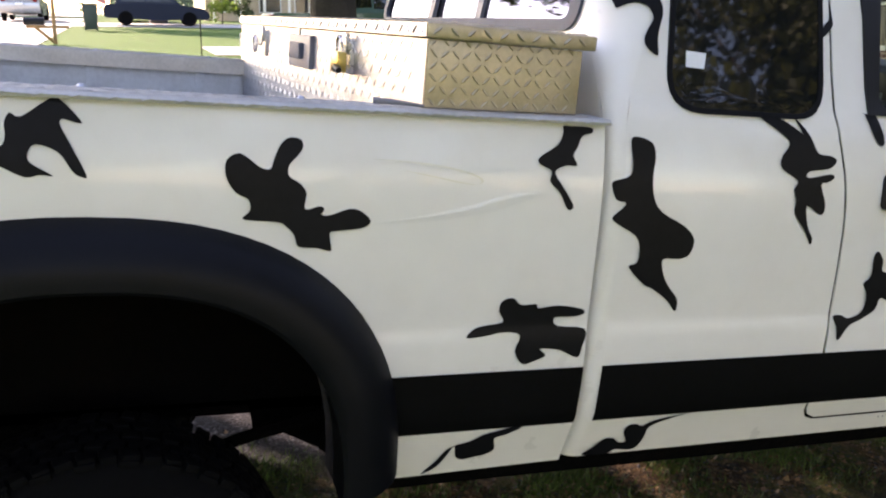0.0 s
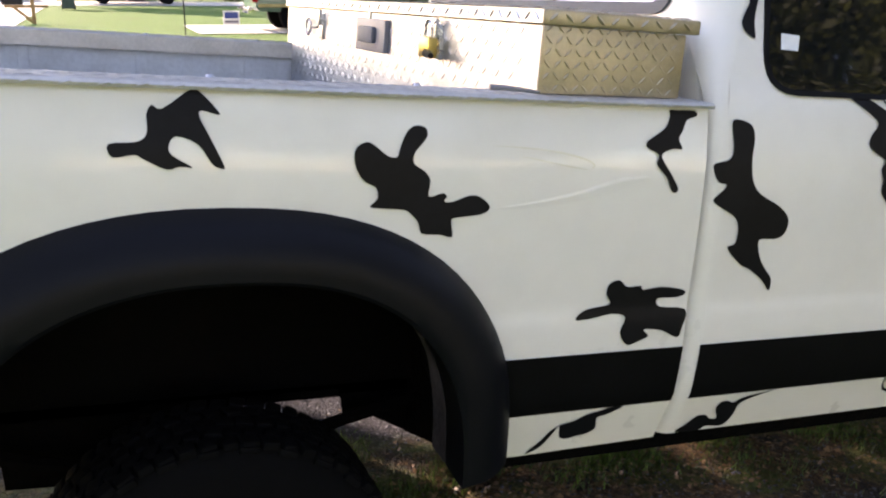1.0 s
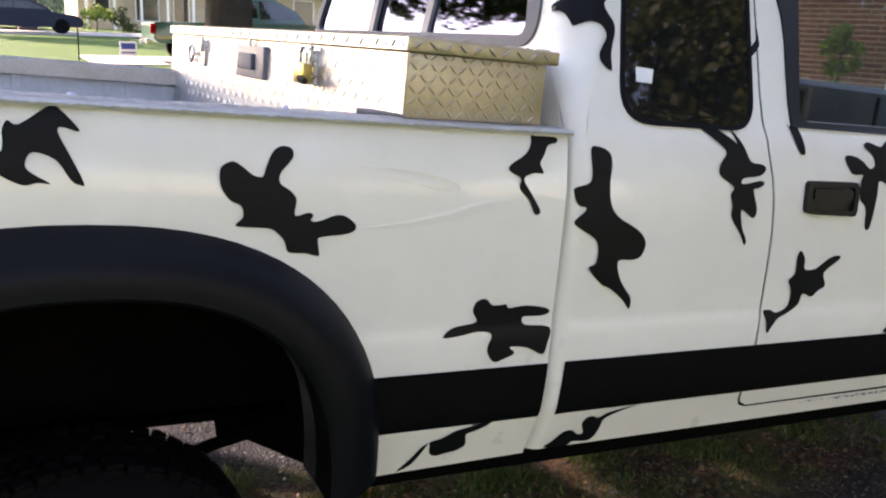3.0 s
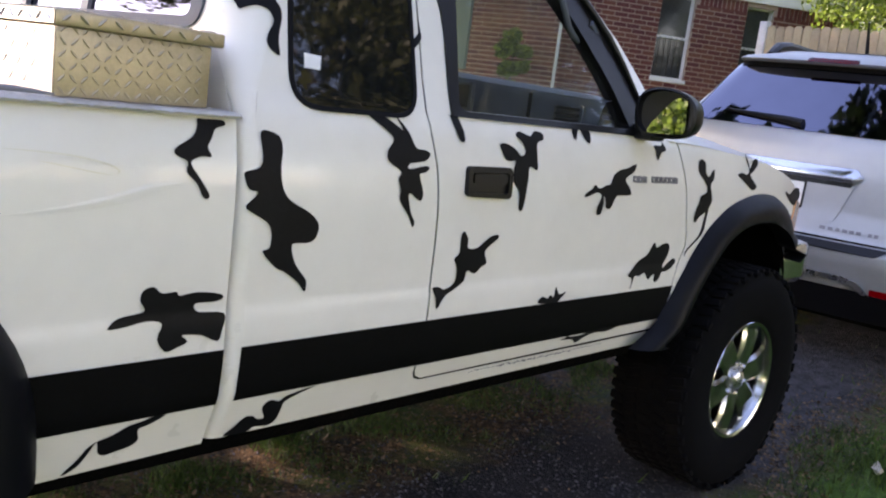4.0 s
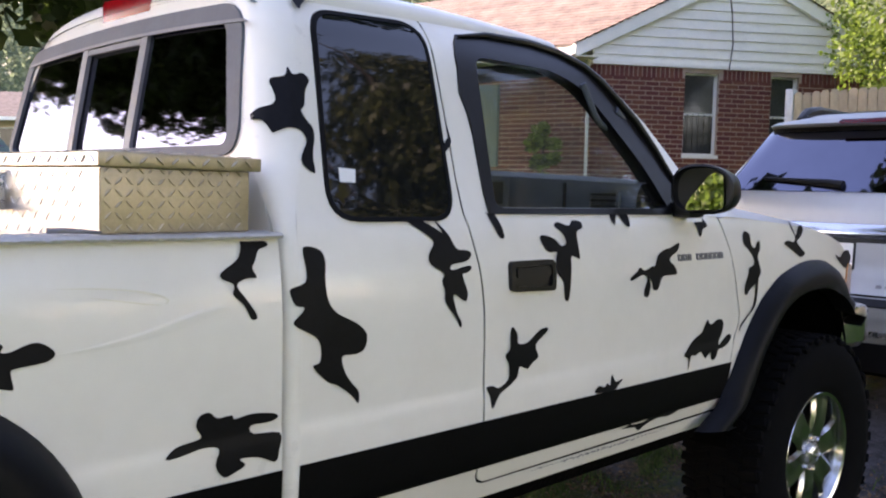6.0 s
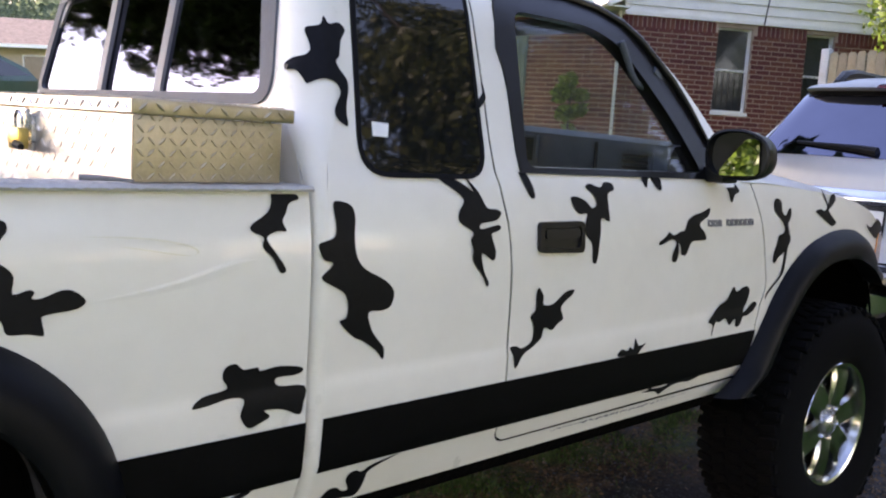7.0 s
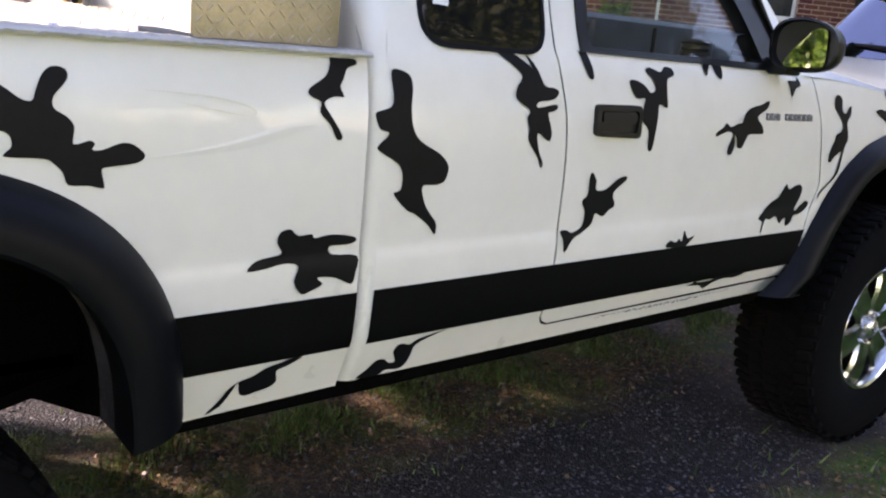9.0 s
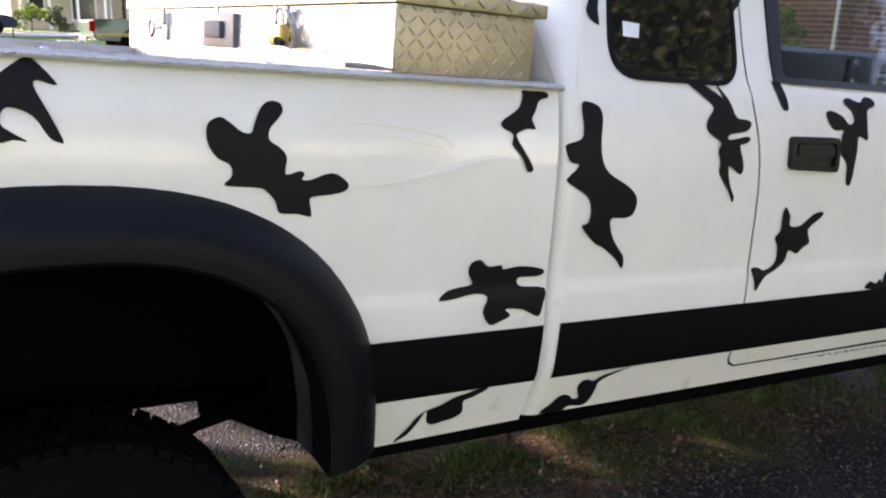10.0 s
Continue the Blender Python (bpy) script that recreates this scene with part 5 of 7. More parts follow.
for k in range(6):
    patch("plate_bar", [(-0.155 + 0.043 * k, 0.835), (-0.125 + 0.043 * k, 0.835), (-0.125 + 0.043 * k, 0.895), (-0.155 + 0.043 * k, 0.895)], GREYBADGE, 0.019, plate, thick=0.002)
bm = grid_surface([[shell(u, 0.995 + (z - 0.995) * (0.25 if abs(u) > 0.39 else 1), o * (0.3 if abs(u) > 0.39 else 1)) for z, o in ((0.962, 0.0), (0.964, 0.026), (0.985, 0.046), (0.995, 0.046), (1.028, 0.022), (1.045, 0.0))] for u in [-0.40] + [-0.36 + 0.06 * k for k in range(13)] + [0.40]])
patch("handle_gap", corners([(-0.35, 0.940), (0.35, 0.940), (0.36, 0.964), (-0.36, 0.964)], 0.006, 2), TRIM, 0.010)
part("tailgate_handle", bm, CHROME, suv, "chrome tailgate handle bar")
for k, (u0, u1) in enumerate(((0.24, 0.27), (0.285, 0.31), (0.325, 0.345), (0.36, 0.385), (0.395, 0.42), (0.43, 0.455), (0.49, 0.51), (0.52, 0.54))):
    patch("badge_bar", [(u0, 0.702), (u1, 0.702), (u1, 0.720), (u0, 0.720)], GREYBADGE, 0.005, thick=0.003)
patch("tailgate_seam", [(-0.66, 0.655), (0.66, 0.655), (0.66, 0.664), (-0.66, 0.664)], UNDER, 0.006, thick=0)
# spoiler with the high brake light, wiper, rails, aerial
rows = [[shell(u, z, o * (1 - 0.9 * (abs(u) / 0.72) ** 5)) for z, o in ((1.604, 0.0), (1.612, 0.075), (1.622, 0.098), (1.642, 0.085), (1.685, 0.0))] for u in [-0.72 + 0.06 * k for k in range(25)]]
part("spoiler", grid_surface(rows), SILVER, suv)
patch("high_brake_light", corners([(-0.15, 1.6155), (0.15, 1.6155), (0.14, 1.643), (-0.14, 1.643)], 0.01, 2), REDDARK, 0.102, thick=0.03, label="dark red high brake light")
patch("spoiler_underside", corners([(-0.60, 1.578), (0.60, 1.578), (0.62, 1.606), (-0.62, 1.606)], 0.01, 2), TRIM, 0.014, thick=0.01)
bm = bmesh.new()
add_tube(bm, [shell(u, z, 0.02) for u, z in ((0.0, 1.25), (-0.1, 1.262), (-0.3, 1.275), (-0.48, 1.285))], [0.026, 0.022, 0.014, 0.008], 8)
part("rear_wiper", bm, TRIM, suv, "black rear wiper")
for s in (1, -1):
    bm = tube([(0.80, s * 0.53, 1.665), (0.90, s * 0.53, 1.725), (1.05, s * 0.53, 1.748), (1.8, s * 0.53, 1.75), (2.3, s * 0.52, 1.735), (2.45, s * 0.51, 1.68)], [0.03, 0.036, 0.036, 0.036, 0.036, 0.03], 8)
    part("roof_rail", bm, TRIM, suv, "dark roof rail")
part("aerial", tube([(1.02, 0.02, 1.70), (1.04, 0.02, 1.74), (0.97, 0.02, 1.92)], [0.03, 0.014, 0.006], 8), TRIM, suv)
for x in (1.05, 3.75):
    for s in (1, -1):
        w = new("wheel")
        w.parent = suv
        w.matrix_local = pose(x, s * 0.89, 0.355, 0, 0, 180 if s > 0 else 0)
        bm = bmesh.new()
        add_lathe(bm, [(0.235, 0.03), (0.25, 0.004), (0.30, -0.004), (0.335, 0.006), (0.352, 0.03), (0.355, 0.11), (0.35, 0.19), (0.33, 0.21), (0.24, 0.20)], 48)
        part("tyre", bm, RUBBER, w)
        bm = bmesh.new()
        add_lathe(bm, [(0.238, 0.03), (0.243, 0.010), (0.232, 0.008), (0.215, 0.03), (0.20, 0.10), (0.001, 0.12)], 48)
        rim = part("rim", bm, CHROME, w, "bright alloy rim")
        for k in range(5):
            bm = bmesh.new()
            grid_surface([[(-h, y + 0.03, r), (-h, y, r), (h, y, r), (h, y + 0.03, r)] for r, h, y in ((0.03, 0.035, 0.02), (0.12, 0.03, 0.015), (0.222, 0.042, 0.02))], bm=bm)
            bmesh.ops.transform(bm, matrix=Matrix.Rotation(2 * math.pi * k / 5, 4, "Y"), verts=bm.verts[:])
            part("spoke", bm, CHROME, rim)
part("underbody", box(0.25, 4.4, -0.78, 0.78, 0.20, 0.30), UNDER, suv)

# ---- brick house with a white gable ----
BRICK = material("red_brick", (0.178, 0.047, 0.036), 0.85, vary=0.2, scale=6, bump=0.25, bump_scale=90, random_tint=0.28)
BRICKS = material("red_brick_rest", (0.178, 0.047, 0.036), 0.85, vary=0.2, scale=6, bump=0.25, bump_scale=90, island_tint=0.28)
MORTAR = material("mortar", (0.46, 0.345, 0.275), 0.9, vary=0.12, scale=5, bump=0.3, bump_scale=120)
# white boards; the cream tint puts warm bounced light into the colour
SIDING = material("warm_lit_white_siding", (0.88, 0.85, 0.77), 0.55, vary=0.04, scale=3, bump=0.03, bump_scale=60, dirt=0.2, dirt_color=(0.5, 0.48, 0.42), dirt_scale=2, random_tint=0.03)
SHINGLE = material("brown_shingles", (0.25, 0.19, 0.155), 0.9, vary=0.22, scale=4, bump=0.5, bump_scale=45, random_tint=0.12)
FRAMEW = material("white_window_frame", (0.76, 0.76, 0.73), 0.45, vary=0.04, scale=6)
HOUSEGLASS = material("house_window_glass", (0.045, 0.052, 0.055), 0.06, vary=0.2, scale=3, rough_vary=0.03, spec=0.3)
SHUTTER = material("green_grey_shutter", (0.13, 0.19, 0.17), 0.6, vary=0.1)
HZ = 0.72
SKEW = -1.07


def askew(x, y, z):
    """The side wing runs off at an obtuse angle to the gable."""
    return (x + SKEW * max(0.0, y), y, z)


house = thing("brick_house", "single-storey red brick house with white gable siding and brown roof", "house", at=(11.98, 7.51, 0.09), turn=-35.84)
GW, GD, EAVE, PEAK = 5.22, 7.0, 3.41, 5.145
W1, W2 = (1.61, 2.21, 1.96, 3.33), (3.16, 3.66, 1.96, 3.33)
wall_gable = part("gable_wall", sheet([(0, HZ - 0.5), (GW, HZ - 0.5), (GW, EAVE), (0, EAVE)], lambda u, v, d: (u, d, v), 0.2,
                  holes=[[(a, c), (b, c), (b, e), (a, e)] for a, b, c, e in (W1, W2)]), MORTAR, house, "red brick gable wall")
wall_side = part("side_wall", sheet([(0, HZ - 0.5), (GD, HZ - 0.5), (GD, EAVE), (0, EAVE)], lambda u, v, d: askew(d, u, v), 0.2, holes=[[(1.62, 1.75), (2.42, 1.75), (2.42, 3.1), (1.62, 3.1)]]), MORTAR, house, "red brick side wall")
part("back_wall", box(SKEW * GD, GW + SKEW * GD, GD - 0.2, GD, HZ - 0.5, EAVE), MORTAR, house)
part("far_wall", sheet([(0.2, HZ - 0.5), (GD - 0.2, HZ - 0.5), (GD - 0.2, EAVE), (0.2, EAVE)], lambda u, v, d: askew(GW - 0.2 + d, u, v), 0.2), MORTAR, house)
BL, BH, BT, JT = 0.215, 0.060, 0.012, 0.019
brick_mesh = {}


def brick_data(w, h):
    key = (round(w, 3), round(h, 3))
    if key not in brick_mesh:
        b = box(-w / 2, w / 2, -BT, 0.02, -h / 2, h / 2, 0.004)
        bmesh.ops.recalc_face_normals(b, faces=b.faces[:])
        me = bpy.data.meshes.new("brick")
        b.to_mesh(me)
        b.free()
        me.materials.append(BRICK)
        brick_mesh[key] = me
    return brick_mesh[key]


def inside(u0, u1, z0, z1, holes):
    return any(u1 > a - 0.005 and u0 < b + 0.005 and z1 > c and z0 < e for a, b, c, e in holes)


gable_bricks, rest, row, z = [], [], 0, HZ
while z < EAVE - 0.21:
    u = -BL / 2 if row % 2 else 0.0
    while u < GW:
        u0, u1 = max(u, 0.0), min(u + BL, GW)
        for a, b, c, e in (W1, W2):
            if z + BH > c and z < e:
                if u0 < a < u1:
                    u1 = a - 0.004
                if u0 < b < u1:
                    u0 = b + 0.004
        if u1 - u0 > 0.04 and not inside(u0 + 0.01, u1 - 0.01, z, z + BH, (W1, W2)):
            gable_bricks.append((round((u0 + u1) / 2, 3), z + BH / 2, u1 - u0, BH))
        u += BL + JT
    z += BH + JT
    row += 1
u = 0.0
while u < GW - 0.05:
    if not inside(u, u + BH, EAVE - 0.2, EAVE - 0.1, (W1, W2)):
        gable_bricks.append((u + BH / 2, EAVE - 0.105, BH, 0.19))
    u += BH + JT


def brick_boxes(places, at):
    """Many bricks in one mesh; at(u, z, depth) puts a corner on its wall."""
    verts, faces = [], []
    for u, z, w, h in places:
        n = len(verts)
        for d in (-BT, 0.02):
            verts += [at(u - w / 2, z - h / 2, d), at(u + w / 2, z - h / 2, d), at(u + w / 2, z + h / 2, d), at(u - w / 2, z + h / 2, d)]
        faces += [(n, n + 1, n + 2, n + 3), (n, n + 4, n + 5, n + 1), (n + 1, n + 5, n + 6, n + 2), (n + 2, n + 6, n + 7, n + 3), (n + 3, n + 7, n + 4, n)]
    me = bpy.data.meshes.new("bricks")
    me.from_pydata(verts, [], faces)
    me.materials.append(BRICKS)
    return me


# white siding boards on the gable, rake boards, roof
half = GW / 2
z, k = EAVE, 0
while z < PEAK - 0.12:
    reach = min(half, (PEAK - 0.06 - z) / 0.5)
    reach2 = max(0.02, min(half, (PEAK - 0.06 - z - 0.16) / 0.5))
    bm = bmesh.new()
    vs = [bm.verts.new(p) for p in [(half - reach, -0.035, z), (half + reach, -0.035, z), (half + reach2, -0.012, z + 0.158), (half - reach2, -0.012, z + 0.158)]]
    vb = [bm.verts.new((v.co.x, 0.03, v.co.z)) for v in vs]
    bm.faces.new(vs), bm.faces.new(vb[::-1])
    for i in range(4):
        bm.faces.new((vs[i], vb[i], vb[(i + 1) % 4], vs[(i + 1) % 4]))
    part("siding_board", bm, SIDING, house, smooth=False)
    z += 0.16
    k += 1
part("gable_base_board", box(-0.02, GW + 0.02, -0.045, 0.0, EAVE - 0.005, EAVE + 0.05), SIDING, house)
for s in (-1, 1):
    bm = bmesh.new()
    pts = [(half, PEAK + 0.02), (half + s * (half + 0.34), PEAK + 0.02 - 0.5 * (half + 0.34)), (half + s * (half + 0.34), PEAK - 0.19 - 0.5 * (half + 0.34)), (half, PEAK - 0.21)]
    vs = [bm.verts.new((u, -0.11, v)) for u, v in pts]
    vb = [bm.verts.new((u, -0.085, v)) for u, v in pts]
    bm.faces.new(vs), bm.faces.new(vb[::-1])
    for i in range(4):
        bm.faces.new((vs[i], vb[i], vb[(i + 1) % 4], vs[(i + 1) % 4]))
    part("rake_board", bm, SIDING, house, smooth=False)
    bm = bmesh.new()
    vs = [bm.verts.new(p) for p in [(half, -0.085, PEAK - 0.20), (half + s * (half + 0.3), -0.085, PEAK - 0.20 - 0.5 * (half + 0.3)), (half + s * (half + 0.3), 0.0, PEAK - 0.20 - 0.5 * (half + 0.3)), (half, 0.0, PEAK - 0.20)]]
    bm.faces.new(vs)
    part("soffit", bm, SIDING, house, smooth=False)
    # shingle courses
    slope = math.hypot(1, 0.5)
    n = 22
    for c in range(n):
        f0, f1 = c / n, (c + 1.25) / n
        a0, a1 = (half + 0.36) * (1 - f0), (half + 0.36) * max(0.0, 1 - f1)
        bm = bmesh.new()
        lift = 0.014
        p = [(half + s * a0, PEAK + 0.055 - 0.5 * a0), (half + s * a1, PEAK + 0.045 - 0.5 * a1)]
        q = [(half + s * a0, PEAK + 0.025 - 0.5 * a0), (half + s * a1, PEAK + 0.02 - 0.5 * a1)]
        ys2 = [-0.13, 0.0, 2.0, 5.0, GD + 0.3]
        grid_surface([[askew(q[0][0], y, q[0][1]), askew(p[0][0], y, p[0][1]), askew(p[1][0], y, p[1][1])] for y in ys2], bm=bm)
        part("shingle_course", bm, SHINGLE, house, smooth=False)
    bm = bmesh.new()
    grid_surface([[askew(half, y, PEAK + 0.0), askew(half + s * (half + 0.35), y, PEAK - 0.5 * (half + 0.35))] for y in (-0.12, 0.0, GD + 0.29)], bm=bm)
    part("roof_deck", bm, SIDING, house, smooth=False)
part("eave_board", sheet([(-0.32, 3.50), (GD, 3.50), (GD, 3.66), (-0.32, 3.66)], lambda u, v, d: askew(-0.40 + d, u, v), 0.04, cuts_u=[0.0]), SIDING, house)
part("side_soffit", sheet([(-0.30, -0.36), (GD, -0.36), (GD, 0.0), (-0.30, 0.0)], lambda u, v, d: askew(v, u, 3.47 + d), 0.02, cuts_u=[0.0]), SIDING, house)
part("vent_pipe", tube([(2.2 + SKEW * 5.5, 5.5, 4.6), (2.2 + SKEW * 5.5, 5.5, 5.35)], 0.05, 10), SIDING, house, "white roof vent pipe")
part("downspout", box(-0.075, -0.015, 0.02, 0.10, HZ - 0.2, 3.5, 0.01), FRAMEW, house, "white downspout at the corner")


def sash_window(name, a, b, c, e, at, parent):
    """A two-sash window in its opening; at(u, z, depth) maps into place."""
    fr = part(name, sheet([(a + 0.002, c + 0.002), (b - 0.002, c + 0.002), (b - 0.002, e - 0.002), (a + 0.002, e - 0.002)], lambda u, v, d: at(u, v, d + 0.055), 0.07, holes=[[(a + 0.02, c + 0.02), (b - 0.02, c + 0.02), (b - 0.02, e - 0.02), (a + 0.02, e - 0.02)]]), FRAMEW, parent, "white two-sash window", smooth=False)
    mid = (c + e) / 2
    for z0, z1, back in ((c, mid + 0.02, 0.080), (mid - 0.02, e, 0.100)):
        sash = part("sash", sheet([(a + 0.012, z0), (b - 0.012, z0), (b - 0.012, z1), (a + 0.012, z1)], lambda u, v, d: at(u, v, back + d), 0.02, holes=[[(a + 0.038, z0 + 0.03), (b - 0.038, z0 + 0.03), (b - 0.038, z1 - 0.03), (a + 0.038, z1 - 0.03)]]), FRAMEW, fr, smooth=False)
    part("pane", sheet([(a, c), (b, c), (b, e), (a, e)], lambda u, v, d: at(u, v, 0.112 + d), 0.006), HOUSEGLASS, fr, smooth=False)
    for k in range(5):
        u = a + 0.10 + (b - a - 0.2) * k / 4
        part("guard_bar", sheet([(u - 0.006, c + 0.03), (u + 0.006, c + 0.03), (u + 0.006, mid), (u - 0.006, mid)], lambda x, v, d: at(x, v, 0.068 + d), 0.008), TRIM, fr, smooth=False)
    part("sill", sheet([(a - 0.02, c - 0.055), (b + 0.03, c - 0.055), (b + 0.03, c + 0.001), (a - 0.02, c + 0.001)], lambda u, v, d: at(u, v, d - 0.03), 0.1), FRAMEW, fr, smooth=False)
    return fr


sash_window("window", *W1, lambda u, v, d: (u, d, v), house)
sash_window("window", *W2, lambda u, v, d: (u, d, v), house)
sash_window("window", 1.62, 2.42, 1.75, 3.1, lambda u, v, d: askew(d, u, v), house)
for y in (1.20, 2.48):
    part("shutter", sheet([(y, 1.70), (y + 0.36, 1.70), (y + 0.36, 3.14), (y, 3.14)], lambda u, v, d: askew(d - 0.05, u, v), 0.045), SHUTTER, house, "dull green shutter", smooth=False)
cable = thing("service_cable", "thin black service cable hanging down the gable", "cable")
m = house.matrix_world
part("wire", tube([m @ Vector(p) for p in ((2.02, -0.50, 5.6), (2.10, -0.40, 4.9), (2.22, -0.36, 4.3), (2.33, -0.22, 3.8), (2.36, -0.06, 3.41))], 0.011, 6), TRIM, cable)

# ---- board fence ----
WOOD = material("pale_fence_wood", (0.42, 0.355, 0.25), 0.8, vary=0.14, scale=7, bump=0.2, bump_scale=60, random_tint=0.10)
fence = thing("board_fence", "pale wooden dog-ear board fence beside the house", "fence", at=(10.9, 0, 0))
FT = 2.68


def picket_mesh(hh):
    bm = bmesh.new()
    pts = [(-0.052, 0.0), (0.052, 0.0), (0.052, hh - 0.03), (0.028, hh), (-0.028, hh), (-0.052, hh - 0.03)]
    a, b = [bm.verts.new((0, y, z)) for y, z in pts], [bm.verts.new((0.018, y, z)) for y, z in pts]
    bm.faces.new(a), bm.faces.new(b[::-1])
    for i in range(6):
        bm.faces.new((a[i], b[i], b[(i + 1) % 6], a[(i + 1) % 6]))
    bmesh.ops.recalc_face_normals(bm, faces=bm.faces[:])
    me = bpy.data.meshes.new("picket")
    bm.to_mesh(me)
    bm.free()
    me.materials.append(WOOD)
    return me


pickets = [picket_mesh(h) for h in (1.98, 1.99, 2.0)]
for k in range(80):
    ob = new("picket", pickets[int(RNG.integers(3))])
    ob.parent = fence
    ob.location = (float(RNG.normal(0, 0.003)), 3.55 - 0.112 * k, FT - 1.99 + float(RNG.normal(0, 0.006)))
for z in (1.0, 1.75, 2.45):
    part("rail", box(0.02, 0.06, -5.5, 3.6, z - 0.04, z + 0.04), WOOD, fence)
for y in (3.66, 1.2, -1.2, -3.6):
    part("post", box(-0.01 if y > 3 else 0.06, 0.10 if y > 3 else 0.15, y - 0.05, y + 0.05, 0.5, FT + (0.05 if y > 3 else -0.1), 0.006), GREYBED if y > 3 else WOOD, fence)

# ---- trees, bushes, hill ----
BARK = material("grey_brown_bark", (0.062, 0.050, 0.040), 0.9, vary=0.25, scale=6, bump=0.8, bump_scale=25)
LEAF_DARK = leaf_material("dark_leaves", (0.055, 0.085, 0.022), (0.02, 0.036, 0.012), 0.3)
LEAF_MID = leaf_material("mid_green_leaves", (0.085, 0.13, 0.03), (0.035, 0.06, 0.018), 0.35)
LEAF_LIGHT = leaf_material("light_green_leaves", (0.22, 0.33, 0.05), (0.05, 0.09, 0.018), 0.5)
LEAF_OLIVE = leaf_material("olive_leaves", (0.085, 0.095, 0.020), (0.018, 0.028, 0.008), 0.3)
# pale, low-contrast greens: distance haze put into the leaf colour
LEAF_HILL = leaf_material("hazed_hillside_leaves", (0.18, 0.23, 0.13), (0.16, 0.205, 0.115), 0.5)
GRASS = leaf_material("grass_blades", (0.085, 0.155, 0.02), (0.012, 0.03, 0.006), 0.3)
LITTER = leaf_material("dry_leaves", (0.20, 0.12, 0.055), (0.05, 0.030, 0.016), 0.2)


def leaf_cloud(name, centres, size, mat, parent, spread=0.35, fold=0.25, label=""):
    """Many small folded leaves round the centres, in one mesh."""
    n = len(centres)
    axis = RNG.normal(size=(n, 3))
    axis[:, 2] -= 0.4
    axis /= np.linalg.norm(axis, axis=1)[:, None]
    other = np.cross(axis, RNG.normal(size=(n, 3)))
    other /= np.linalg.norm(other, axis=1)[:, None]
    nor = np.cross(axis, other)
    s = size * (1 + spread * RNG.normal(size=(n, 1))).clip(0.45, 1.8)
    c = np.asarray(centres)
    quad = np.stack([c - axis * s * 0.5, c + other * s * 0.30 + nor * s * fold * 0.3, c + axis * s * 0.55, c - other * s * 0.30 + nor * s * fold * 0.3], 1)
    me = bpy.data.meshes.new(name)
    me.vertices.add(4 * n)
    me.vertices.foreach_set("co", quad.reshape(-1))
    me.loops.add(4 * n)
    me.loops.foreach_set("vertex_index", np.arange(4 * n))
    me.polygons.add(n)
    me.polygons.foreach_set("loop_start", np.arange(0, 4 * n, 4))
    me.update(calc_edges=True)
    me.materials.append(mat)
    ob = new(name, me)
    if parent:
        ob.parent = parent
    if label:
        ob["label"] = label
    return ob


def crown_points(clumps, count):
    """Points in the outer parts of uneven clumps (x, y, z, radius)."""
    weights = np.array([c[3] ** 2 for c in clumps])
    pick = RNG.choice(len(clumps), count, p=weights / weights.sum())
    d = RNG.normal(size=(count, 3))
    d /= np.linalg.norm(d, axis=1)[:, None]
    r = RNG.uniform(0.25, 1.0, (count, 1)) ** 0.45
    base = np.array([c[:3] for c in clumps])[pick]
    rad = np.array([c[3] for c in clumps])[pick][:, None]
    wob = 1 + 0.25 * np.sin(d[:, :1] * 7 + pick[:, None]) * np.cos(d[:, 1:2] * 6)
    return base + d * r * rad * wob * np.array([1, 1, 0.8])


# middle and width of the spots of sun on the drive
SUN_FLECKS = [(1.765, 1.12, 0.070), (1.75, 1.04, 0.070), (1.735, 0.95, 0.070), (1.715, 0.86, 0.070), (1.70, 0.77, 0.070), (1.69, 0.68, 0.070), (2.41, 1.14, 0.070), (2.39, 1.06, 0.070), (2.365, 0.98, 0.070), (2.345, 0.90, 0.070), (2.325, 0.82, 0.070), (2.31, 0.73, 0.070),
              (0.6, 1.42, 0.2), (0.7, 1.32, 0.2), (0.8, 1.2, 0.2), (0.62, 1.2, 0.2), (0.72, 1.1, 0.2), (0.55, 1.62, 0.2), (0.45, 1.8, 0.2), (-0.51, 1.6, 0.16), (-0.6, 1.75, 0.16)]


